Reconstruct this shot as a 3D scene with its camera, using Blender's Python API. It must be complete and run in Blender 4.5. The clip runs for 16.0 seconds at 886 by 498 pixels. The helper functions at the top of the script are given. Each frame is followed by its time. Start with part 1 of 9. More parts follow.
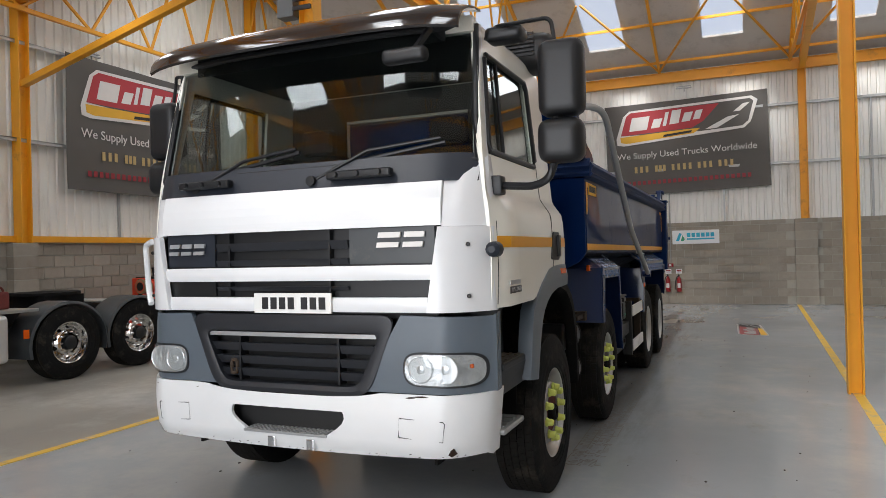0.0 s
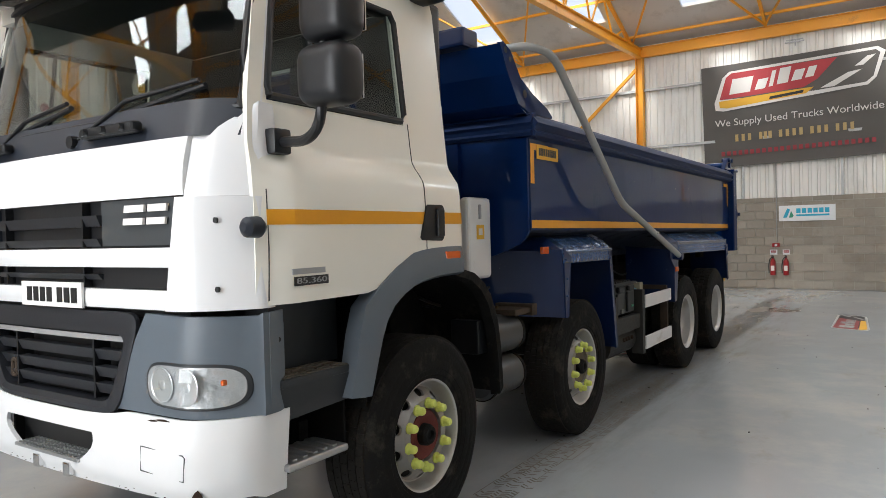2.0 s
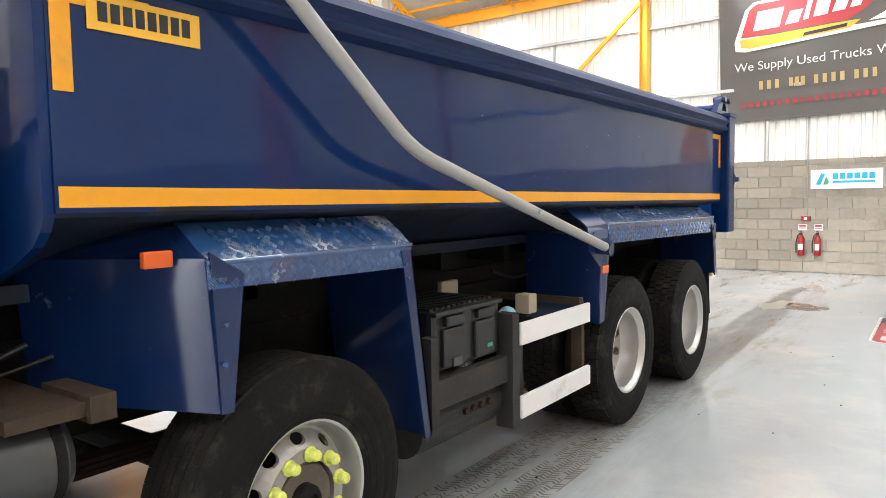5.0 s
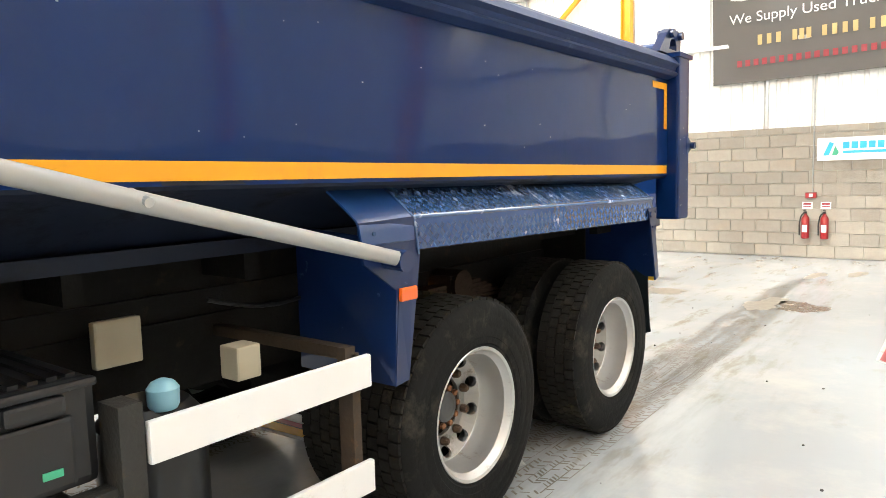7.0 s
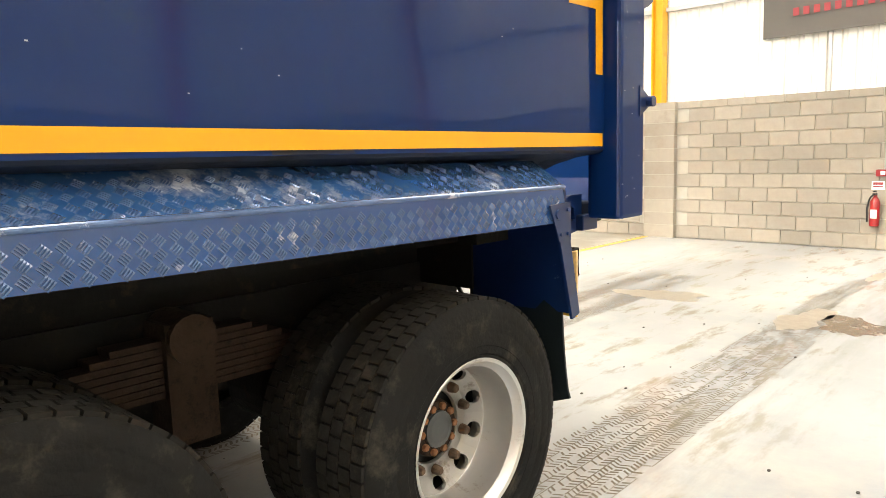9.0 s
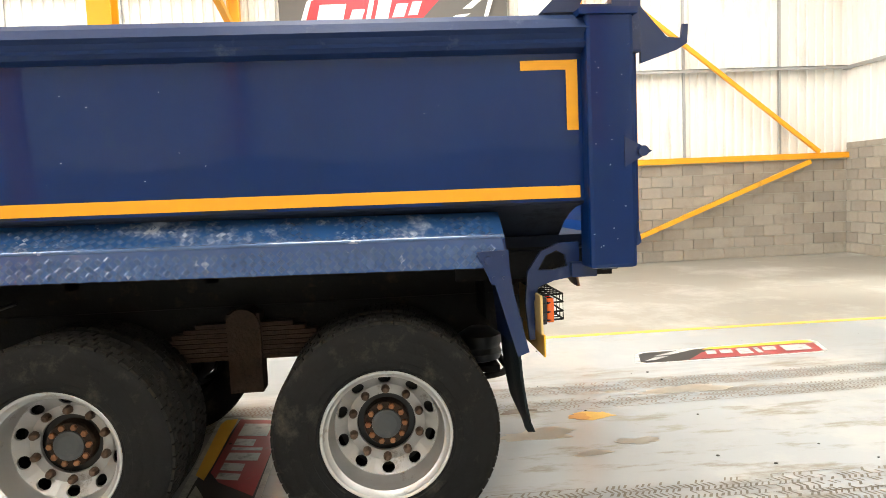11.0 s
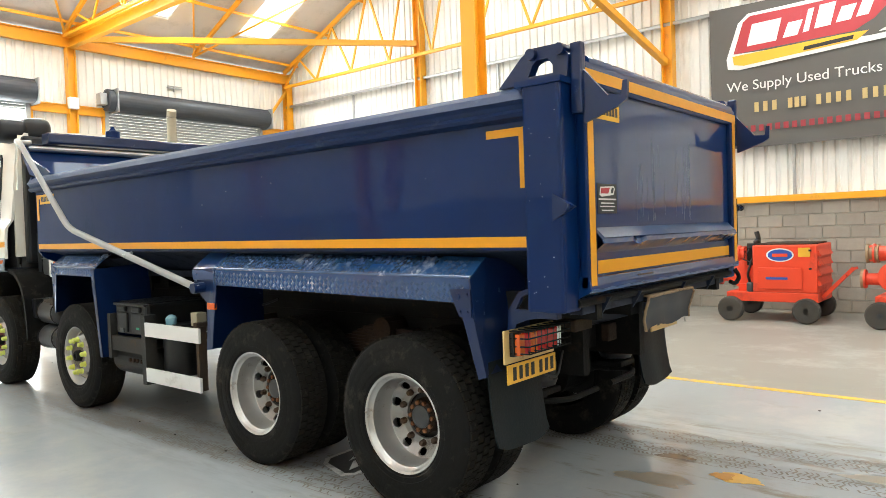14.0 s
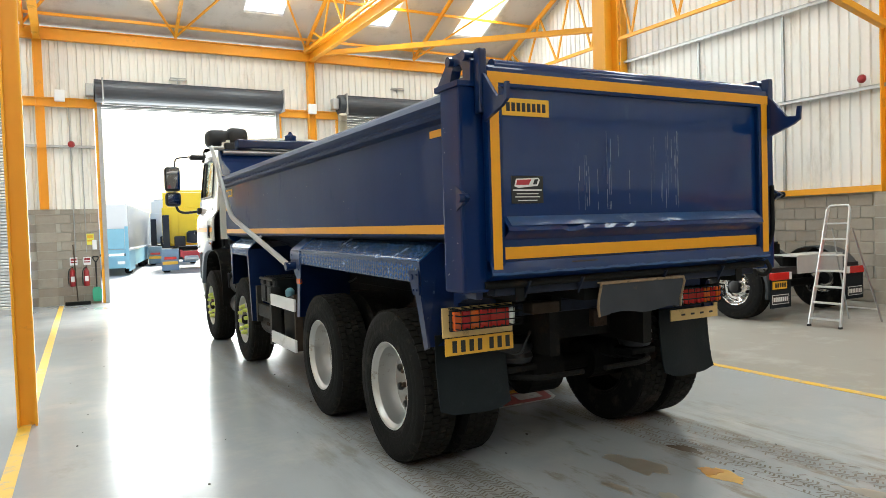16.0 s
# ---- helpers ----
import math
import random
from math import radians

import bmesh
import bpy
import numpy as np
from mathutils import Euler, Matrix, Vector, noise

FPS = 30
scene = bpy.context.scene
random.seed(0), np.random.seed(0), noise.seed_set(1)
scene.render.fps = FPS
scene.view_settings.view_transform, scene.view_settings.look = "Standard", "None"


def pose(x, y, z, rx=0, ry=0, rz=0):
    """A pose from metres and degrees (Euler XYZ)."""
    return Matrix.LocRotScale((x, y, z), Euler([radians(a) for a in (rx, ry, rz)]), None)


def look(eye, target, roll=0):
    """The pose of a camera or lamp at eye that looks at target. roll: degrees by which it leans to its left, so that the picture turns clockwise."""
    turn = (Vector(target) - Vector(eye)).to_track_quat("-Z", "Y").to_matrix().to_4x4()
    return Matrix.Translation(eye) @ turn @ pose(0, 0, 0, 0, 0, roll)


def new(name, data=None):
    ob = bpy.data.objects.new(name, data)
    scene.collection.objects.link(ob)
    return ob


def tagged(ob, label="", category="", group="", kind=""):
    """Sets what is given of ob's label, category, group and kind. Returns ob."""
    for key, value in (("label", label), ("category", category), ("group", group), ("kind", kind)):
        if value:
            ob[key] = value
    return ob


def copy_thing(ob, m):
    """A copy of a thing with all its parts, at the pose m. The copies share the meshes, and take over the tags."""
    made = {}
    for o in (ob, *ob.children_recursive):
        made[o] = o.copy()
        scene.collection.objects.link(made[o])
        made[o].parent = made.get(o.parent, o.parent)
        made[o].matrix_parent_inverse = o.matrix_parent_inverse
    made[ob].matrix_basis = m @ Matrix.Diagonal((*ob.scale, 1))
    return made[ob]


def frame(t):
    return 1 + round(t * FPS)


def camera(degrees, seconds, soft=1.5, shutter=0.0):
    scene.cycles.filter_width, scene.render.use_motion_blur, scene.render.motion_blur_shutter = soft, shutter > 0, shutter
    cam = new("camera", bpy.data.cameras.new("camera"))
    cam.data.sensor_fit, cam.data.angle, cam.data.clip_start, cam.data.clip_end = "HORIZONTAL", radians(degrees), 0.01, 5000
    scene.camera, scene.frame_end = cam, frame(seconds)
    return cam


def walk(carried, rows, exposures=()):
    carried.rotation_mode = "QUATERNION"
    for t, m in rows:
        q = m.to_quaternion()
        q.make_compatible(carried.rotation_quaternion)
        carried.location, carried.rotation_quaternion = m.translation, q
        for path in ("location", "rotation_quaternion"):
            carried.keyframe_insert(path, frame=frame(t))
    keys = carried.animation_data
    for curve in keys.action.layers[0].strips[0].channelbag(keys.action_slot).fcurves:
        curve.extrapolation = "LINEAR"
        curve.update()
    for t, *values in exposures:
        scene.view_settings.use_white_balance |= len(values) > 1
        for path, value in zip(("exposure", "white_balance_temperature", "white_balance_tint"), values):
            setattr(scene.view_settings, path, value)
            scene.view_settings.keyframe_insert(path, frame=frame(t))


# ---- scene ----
cam = camera(64.4, 16.0, soft=0.65)
PATH = [
    (0, (2.477, -3.246, 1.679), (1.702, -1.402, 1.689), -1.4),
    (0.5, (2.94, -3.046, 1.647), (2.02, -1.271, 1.66), -1.7),
    (1, (3.265, -2.661, 1.648), (2.227, -0.951, 1.653), -1.7),
    (1.5, (3.419, -2.153, 1.624), (2.333, -0.474, 1.612), -1.7),
    (2, (3.461, -1.546, 1.644), (2.359, 0.122, 1.601), -1.4),
    (2.5, (3.434, -0.934, 1.662), (2.319, 0.725, 1.593), -1.4),
    (3, (3.387, -0.348, 1.692), (2.256, 1.3, 1.604), -1.0),
    (3.5, (3.336, 0.28, 1.692), (2.19, 1.916, 1.59), -1.0),
    (4, (3.262, 0.885, 1.687), (2.107, 2.514, 1.576), -0.9),
    (6.5, (3.18, 3.733, 1.653), (1.966, 5.311, 1.462), -1.5),
    (7, (3.109, 4.35, 1.645), (1.892, 5.924, 1.441), -1.5),
    (7.5, (2.992, 4.953, 1.641), (1.764, 6.515, 1.414), -1.2),
    (8, (2.946, 5.578, 1.615), (1.706, 7.129, 1.375), -1.3),
    (8.5, (2.864, 6.098, 1.607), (1.611, 7.636, 1.349), -1.3),
    (9, (2.928, 6.565, 1.617), (1.574, 8.012, 1.347), -1.7),
    (11.3, (4.616, 8.789, 1.707), (2.622, 8.74, 1.554), -2.1),
    (11.5, (4.623, 8.978, 1.724), (2.636, 8.804, 1.573), -1.9),
    (12, (4.708, 9.402, 1.727), (2.746, 9.028, 1.605), -2.0),
    (12.5, (4.660, 9.937, 1.732), (2.764, 9.311, 1.629), -1.9),
    (13, (4.596, 10.478, 1.747), (2.809, 9.584, 1.652), -1.9),
    (13.5, (4.553, 10.980, 1.747), (2.884, 9.881, 1.678), -1.8),
    (14, (4.421, 11.472, 1.735), (2.885, 10.193, 1.681), -1.9),
    (14.5, (4.285, 11.955, 1.731), (2.884, 10.530, 1.681), -1.8),
    (15, (4.012, 12.369, 1.703), (2.762, 10.808, 1.655), -1.7),
    (15.5, (3.716, 12.784, 1.696), (2.618, 11.113, 1.646), -1.7),
    (16, (3.309, 13.090, 1.680), (2.356, 11.333, 1.614), -1.8),
]
walk(cam, [(t, look(eye, target, roll)) for t, eye, target, roll in PATH],
     [(0, -0.20, 6150, 11), (1.0, 0.03, 6150, 10), (2.0, 0.25, 6150, 9), (3.0, 0.57, 6100, 9), (4.0, 1.2, 6100, 9), (6.5, 1.9, 6400, 7), (8.0, 2.05, 6750, 7), (9.0, 2.05, 7100, 8), (11.5, 1.83, 6500, 6), (12.5, 1.72, 6400, 4), (14.0, 1.42, 6250, 3), (16, 0.93, 6150, 2)])
SKYLIGHT_POWER = 62.0
DOOR_POWER = 310.0

# ---- world, sun and large lights ----
world = bpy.data.worlds.new("world")
scene.world = world
world.use_nodes = True
wn = world.node_tree
bg = wn.nodes["Background"]
sky = wn.nodes.new("ShaderNodeTexSky")
sky.sky_type = "NISHITA"
sky.sun_disc = False
sky.sun_elevation = radians(43)
sky.sun_rotation = radians(198)
sky.dust_density = 4.0
wn.links.new(sky.outputs[0], bg.inputs[0])
bg.inputs[1].default_value = 0.15
sun = new("sun", bpy.data.lights.new("sun", "SUN"))
sun.data.energy = 4.0
sun.data.angle = radians(12)
sun.data.color = (1.0, 0.96, 0.9)
sun.matrix_world = look((0, 0, 0), (0.25, 0.75, -0.75))

# plan: truck along y with its front at y = 0.25, doors at y = -6.7, far wall at y = 18.55, gable wall at x = -9.95
Y_DOOR, Y_BACK, X_SIDE, X_FAR = -6.72, 18.56, -9.95, 11.35
EAVE, SLOPE = 6.85, 0.445
VALLEY = 5.9
RIDGES = ((Y_DOOR + VALLEY) / 2, (Y_BACK + VALLEY) / 2)


def roof_z(y):
    lo, hi = (Y_DOOR, VALLEY) if y < VALLEY else (VALLEY, Y_BACK)
    return EAVE + SLOPE * min(y - lo, hi - y)


# ---- materials ----
def material(name, color, rough=0.5, metal=0.0, vary=0.12, scale=6.0, bump=0.0, bscale=60.0, coat=0.0, dirt=None, dirt_amount=0.35, dirt_scale=1.5, stretch=(1, 1, 1), spec=0.5, island=0.0, dirt_edge=0.08, coat_rough=0.1):
    m = bpy.data.materials.new(name)
    m.use_nodes = True
    t = m.node_tree
    n, l = t.nodes, t.links
    b = n["Principled BSDF"]
    b.inputs["Roughness"].default_value = rough
    b.inputs["Metallic"].default_value = metal
    b.inputs["Coat Weight"].default_value = coat
    b.inputs["Coat Roughness"].default_value = coat_rough
    b.inputs["Specular IOR Level"].default_value = spec
    co = n.new("ShaderNodeTexCoord")
    mp = n.new("ShaderNodeMapping")
    mp.inputs["Scale"].default_value = stretch
    l.new(co.outputs["Object"], mp.inputs[0])
    nz = n.new("ShaderNodeTexNoise")
    nz.inputs["Scale"].default_value = scale
    nz.inputs["Detail"].default_value = 6
    nz.inputs["Roughness"].default_value = 0.65
    l.new(mp.outputs[0], nz.inputs["Vector"])
    mix = n.new("ShaderNodeMix")
    mix.data_type = "RGBA"
    lo = [c * (1 - vary) for c in color]
    hi = [min(1, c * (1 + vary)) for c in color]
    mix.inputs["A"].default_value = (*lo, 1)
    mix.inputs["B"].default_value = (*hi, 1)
    l.new(nz.outputs["Fac"], mix.inputs["Factor"])
    out = mix.outputs["Result"]
    if island:
        oi = n.new("ShaderNodeObjectInfo")
        gi = n.new("ShaderNodeNewGeometry")
        ad = n.new("ShaderNodeMath")
        ad.operation = "ADD"
        l.new(oi.outputs["Random"], ad.inputs[0])
        l.new(gi.outputs["Random Per Island"], ad.inputs[1])
        fr = n.new("ShaderNodeMath")
        fr.operation = "FRACT"
        l.new(ad.outputs[0], fr.inputs[0])
        mr = n.new("ShaderNodeMapRange")
        mr.inputs["To Min"].default_value = 1 - island
        mr.inputs["To Max"].default_value = 1 + island
        l.new(fr.outputs[0], mr.inputs["Value"])
        hs = n.new("ShaderNodeHueSaturation")
        l.new(mr.outputs[0], hs.inputs["Value"])
        l.new(out, hs.inputs["Color"])
        out = hs.outputs[0]
    rough_in = None
    if dirt:
        d = n.new("ShaderNodeTexNoise")
        d.inputs["Scale"].default_value = dirt_scale
        d.inputs["Detail"].default_value = 9
        d.inputs["Roughness"].default_value = 0.72
        l.new(mp.outputs[0], d.inputs["Vector"])
        r = n.new("ShaderNodeMapRange")
        r.inputs["From Min"].default_value = 0.62 - dirt_amount * 0.35
        r.inputs["From Max"].default_value = 0.62 - dirt_amount * 0.35 + dirt_edge * 2
        l.new(d.outputs["Fac"], r.inputs["Value"])
        m2 = n.new("ShaderNodeMix")
        m2.data_type = "RGBA"
        m2.inputs["B"].default_value = (*dirt, 1)
        l.new(r.outputs[0], m2.inputs["Factor"])
        l.new(out, m2.inputs["A"])
        out = m2.outputs["Result"]
        rr = n.new("ShaderNodeMapRange")
        rr.inputs["To Min"].default_value = rough
        rr.inputs["To Max"].default_value = min(1, rough + 0.3)
        l.new(r.outputs[0], rr.inputs["Value"])
        l.new(rr.outputs[0], b.inputs["Roughness"])
    l.new(out, b.inputs["Base Color"])
    if bump:
        bz = n.new("ShaderNodeTexNoise")
        bz.inputs["Scale"].default_value = bscale
        bz.inputs["Detail"].default_value = 4
        l.new(mp.outputs[0], bz.inputs["Vector"])
        bp = n.new("ShaderNodeBump")
        bp.inputs["Strength"].default_value = bump
        bp.inputs["Distance"].default_value = 0.01
        l.new(bz.outputs["Fac"], bp.inputs["Height"])
        l.new(bp.outputs[0], b.inputs["Normal"])
    return m


def glass(name, tint=(0.9, 0.95, 0.93), clear=0.8):
    m = bpy.data.materials.new(name)
    m.use_nodes = True
    n, l = m.node_tree.nodes, m.node_tree.links
    n.remove(n["Principled BSDF"])
    tr = n.new("ShaderNodeBsdfTransparent")
    tr.inputs[0].default_value = (*[c * clear for c in tint], 1)
    gl = n.new("ShaderNodeBsdfGlossy")
    gl.inputs["Roughness"].default_value = 0.02
    lw = n.new("ShaderNodeLayerWeight")
    lw.inputs["Blend"].default_value = 0.5
    pw = n.new("ShaderNodeMath")
    pw.operation = "POWER"
    pw.inputs[1].default_value = 5.0
    l.new(lw.outputs["Facing"], pw.inputs[0])
    fr = n.new("ShaderNodeMath")
    fr.operation = "MULTIPLY_ADD"
    fr.inputs[1].default_value = 0.9
    fr.inputs[2].default_value = 0.05
    l.new(pw.outputs[0], fr.inputs[0])
    mx = n.new("ShaderNodeMixShader")
    l.new(fr.outputs[0], mx.inputs[0])
    l.new(tr.outputs[0], mx.inputs[1])
    l.new(gl.outputs[0], mx.inputs[2])
    l.new(mx.outputs[0], n["Material Output"].inputs[0])
    return m


def floor_material():
    m = material("painted_concrete", (0.335, 0.35, 0.36), 0.2, vary=0.1, scale=0.8, coat=0.0)
    t = m.node_tree
    n, l = t.nodes, t.links
    b = n["Principled BSDF"]
    geo = n.new("ShaderNodeNewGeometry")
    base = b.inputs["Base Color"].links[0].from_socket
    # bare worn patches and drips
    def patches(scale, lo, hi, col, src, stretch=(1, 1, 1), detail=10):
        mp = n.new("ShaderNodeMapping")
        mp.inputs["Scale"].default_value = stretch
        l.new(geo.outputs["Position"], mp.inputs[0])
        nz = n.new("ShaderNodeTexNoise")
        nz.inputs["Scale"].default_value = scale
        nz.inputs["Detail"].default_value = detail
        nz.inputs["Roughness"].default_value = 0.7
        l.new(mp.outputs[0], nz.inputs["Vector"])
        r = n.new("ShaderNodeMapRange")
        r.inputs["From Min"].default_value = lo
        r.inputs["From Max"].default_value = hi
        l.new(nz.outputs["Fac"], r.inputs["Value"])
        mx = n.new("ShaderNodeMix")
        mx.data_type = "RGBA"
        mx.inputs["B"].default_value = (*col, 1)
        l.new(r.outputs[0], mx.inputs["Factor"])
        l.new(src, mx.inputs["A"])
        return mx.outputs["Result"], r.outputs[0]
    # the bay beyond the line at x = -3 is bare, warmer concrete
    sep = n.new("ShaderNodeSeparateXYZ")
    l.new(geo.outputs["Position"], sep.inputs[0])
    side = n.new("ShaderNodeMapRange")
    side.inputs["From Min"].default_value = -3.16
    side.inputs["From Max"].default_value = -3.22
    l.new(sep.outputs["X"], side.inputs["Value"])
    mx = n.new("ShaderNodeMix")
    mx.data_type = "RGBA"
    mx.inputs["B"].default_value = (0.27, 0.252, 0.215, 1)
    l.new(side.outputs[0], mx.inputs["Factor"])
    l.new(base, mx.inputs["A"])
    c, _ = patches(0.55, 0.5, 0.72, (0.44, 0.43, 0.40), mx.outputs["Result"])
    c, worn = patches(2.2, 0.58, 0.82, (0.27, 0.255, 0.23), c, (1, 0.6, 1))
    c, _ = patches(9.0, 0.70, 0.76, (0.14, 0.13, 0.12), c)
    # grime carried in along the wheel lanes either side of x = 0
    def calc(op, a, v=None, w=None):
        m_ = n.new("ShaderNodeMath")
        m_.operation = op
        for i_, q in enumerate((a, v, w)):
            if q is None:
                continue
            if isinstance(q, (int, float)):
                m_.inputs[i_].default_value = q
            else:
                l.new(q, m_.inputs[i_])
        return m_.outputs[0]

    def ramp(src, lo, hi, a, b_):
        r_ = n.new("ShaderNodeMapRange")
        r_.interpolation_type = "SMOOTHSTEP"
        for key, q in (("From Min", lo), ("From Max", hi), ("To Min", a), ("To Max", b_)):
            r_.inputs[key].default_value = q
        l.new(src, r_.inputs["Value"])
        return r_.outputs[0]

    off = calc("ABSOLUTE", calc("SUBTRACT", calc("ABSOLUTE", sep.outputs["X"]), 1.3))
    lane = calc("MULTIPLY", ramp(off, 0.2, 0.62, 1.0, 0.0), ramp(sep.outputs["Y"], 1.2, 4.0, 0.0, 1.0))
    gm = n.new("ShaderNodeMapping")
    gm.inputs["Scale"].default_value = (3.0, 0.45, 1)
    l.new(geo.outputs["Position"], gm.inputs[0])
    gz = n.new("ShaderNodeTexNoise")
    gz.inputs["Scale"].default_value = 2.4
    gz.inputs["Detail"].default_value = 10
    gz.inputs["Roughness"].default_value = 0.7
    l.new(gm.outputs[0], gz.inputs["Vector"])
    grime = calc("MULTIPLY", lane, ramp(gz.outputs["Fac"], 0.38, 0.66, 0.0, 0.27))
    gx = n.new("ShaderNodeMix")
    gx.data_type = "RGBA"
    gx.inputs["B"].default_value = (0.17, 0.16, 0.14, 1)
    l.new(grime, gx.inputs["Factor"])
    l.new(c, gx.inputs["A"])
    # brown smears dragged behind the tail
    dm = n.new("ShaderNodeMapping")
    dm.inputs["Scale"].default_value = (2.6, 0.7, 1)
    l.new(geo.outputs["Position"], dm.inputs[0])
    dz = n.new("ShaderNodeTexNoise")
    dz.inputs["Scale"].default_value = 1.7
    dz.inputs["Detail"].default_value = 9
    dz.inputs["Roughness"].default_value = 0.68
    l.new(dm.outputs[0], dz.inputs["Vector"])
    tail = calc("MULTIPLY", ramp(calc("ABSOLUTE", sep.outputs["X"]), 1.1, 2.3, 1.0, 0.0), ramp(sep.outputs["Y"], 6.0, 9.0, 0.0, 1.0))
    smear = calc("MULTIPLY", tail, ramp(dz.outputs["Fac"], 0.52, 0.66, 0.0, 0.7))
    sx_ = n.new("ShaderNodeMix")
    sx_.data_type = "RGBA"
    sx_.inputs["B"].default_value = (0.20, 0.165, 0.115, 1)
    l.new(smear, sx_.inputs["Factor"])
    l.new(gx.outputs["Result"], sx_.inputs["A"])
    l.new(sx_.outputs["Result"], b.inputs["Base Color"])
    rz = n.new("ShaderNodeTexNoise")
    rz.inputs["Scale"].default_value = 0.9
    rz.inputs["Detail"].default_value = 8
    l.new(geo.outputs["Position"], rz.inputs["Vector"])
    rr = n.new("ShaderNodeMapRange")
    rr.inputs["To Min"].default_value = 0.10
    rr.inputs["To Max"].default_value = 0.27
    l.new(rz.outputs["Fac"], rr.inputs["Value"])
    ad = n.new("ShaderNodeMath")
    ad.operation = "MULTIPLY_ADD"
    ad.inputs[1].default_value = 0.3
    l.new(side.outputs[0], ad.inputs[0])
    l.new(rr.outputs[0], ad.inputs[2])
    ad2 = n.new("ShaderNodeMath")
    ad2.operation = "MULTIPLY_ADD"
    ad2.inputs[1].default_value = 0.15
    l.new(worn, ad2.inputs[0])
    l.new(ad.outputs[0], ad2.inputs[2])
    l.new(ad2.outputs[0], b.inputs["Roughness"])
    bz = n.new("ShaderNodeTexNoise")
    bz.inputs["Scale"].default_value = 3.0
    bz.inputs["Detail"].default_value = 6
    l.new(geo.outputs["Position"], bz.inputs["Vector"])
    bp = n.new("ShaderNodeBump")
    bp.inputs["Strength"].default_value = 0.12
    bp.inputs["Distance"].default_value = 0.01
    l.new(bz.outputs["Fac"], bp.inputs["Height"])
    l.new(bp.outputs[0], b.inputs["Normal"])
    return m


M_FLOOR = floor_material()
M_ORANGE = material("orange_steel_paint", (0.83, 0.375, 0.015), 0.42, vary=0.08, scale=3, bump=0.05, dirt=(0.35, 0.18, 0.05), dirt_amount=0.1)
M_CLAD = material("pale_cladding", (0.80, 0.79, 0.745), 0.5, vary=0.05, scale=0.8, dirt=(0.62, 0.60, 0.55), dirt_amount=0.2, stretch=(1, 1, 0.3))
M_ROOF = material("roof_lining", (0.60, 0.59, 0.57), 0.7, vary=0.06, scale=0.7, dirt=(0.48, 0.47, 0.45), dirt_amount=0.3)
M_BLOCK = material("concrete_block", (0.33, 0.295, 0.245), 0.9, vary=0.18, scale=9, bump=0.5, bscale=90, island=0.13, dirt=(0.24, 0.21, 0.17), dirt_amount=0.2)
M_MORTAR = material("mortar", (0.45, 0.43, 0.38), 0.95, vary=0.12, scale=20, bump=0.4)
M_GALV = material("galvanised_steel", (0.45, 0.46, 0.46), 0.4, metal=0.8, vary=0.15, scale=14)
M_SHUTTER = material("shutter_steel", (0.42, 0.43, 0.42), 0.42, metal=0.3, vary=0.1, scale=4, dirt=(0.30, 0.30, 0.28), dirt_amount=0.1, dirt_scale=3)
M_DARKSHUT = material("dark_shutter_roll", (0.05, 0.055, 0.065), 0.45, vary=0.15, scale=5)
M_LENS = glass("lens_glass", (0.97, 0.98, 0.98), 1.0)
M_LINE = material("yellow_floor_paint", (0.68, 0.42, 0.04), 0.5, vary=0.12, scale=8, dirt=(0.38, 0.36, 0.33), dirt_amount=0.28, dirt_scale=6)
M_WHITE = material("white_cab_paint", (0.77, 0.78, 0.79), 0.22, vary=0.03, scale=3, coat=0.6, bump=0.01, bscale=4, dirt=(0.66, 0.66, 0.64), dirt_amount=0.0, dirt_scale=5)
M_CREAM = material("cream_cab_paint", (0.85, 0.83, 0.745), 0.22, vary=0.02, scale=3, coat=0.6)
M_BUMPER = material("scuffed_white_plastic", (0.76, 0.77, 0.77), 0.3, vary=0.04, scale=4, dirt=(0.16, 0.11, 0.08), dirt_amount=-0.27, dirt_scale=9, dirt_edge=0.02)
M_GREYP = material("grey_bumper_plastic", (0.105, 0.128, 0.152), 0.38, vary=0.08, scale=5, bump=0.03, dirt=(0.16, 0.165, 0.17), dirt_amount=0.05, dirt_scale=6)
# body blue darkened to hold the shade under the tipper
M_BLUE_SHADE = material("shaded_blue_underside", (0.005, 0.010, 0.026), 0.6, vary=0.3, scale=4, dirt=(0.012, 0.012, 0.014), dirt_amount=0.3, dirt_scale=3, spec=0.3)
M_FRAME = material("grimy_steel_carrier", (0.026, 0.025, 0.023), 0.6, vary=0.4, scale=8, bump=0.3, bscale=70, dirt=(0.085, 0.055, 0.032), dirt_amount=0.1, dirt_scale=8, spec=0.3)
M_DUSTY = material("dusty_rubber", (0.05, 0.044, 0.036), 0.8, vary=0.35, scale=8, bump=0.2)
M_WELL = material("dark_step_plastic", (0.017, 0.02, 0.023), 0.5, vary=0.15, scale=6, dirt=(0.06, 0.056, 0.05), dirt_amount=0.05, dirt_scale=5)
M_BLACKP = material("black_plastic", (0.007, 0.0075, 0.009), 0.42, vary=0.2, scale=8, bump=0.05)
M_COWL = material("dark_blue_grey_plastic", (0.018, 0.022, 0.031), 0.42, vary=0.12, scale=6, spec=0.35)
M_BLUE = material("blue_tipper_paint", (0.0016, 0.0170, 0.086), 0.45, vary=0.28, scale=1.2, coat=0.45, coat_rough=0.03, dirt=(0.006, 0.024, 0.076), dirt_amount=0.05, dirt_scale=2.2, bump=0.5, bscale=1.8, spec=0.05, stretch=(1, 1, 0.6))
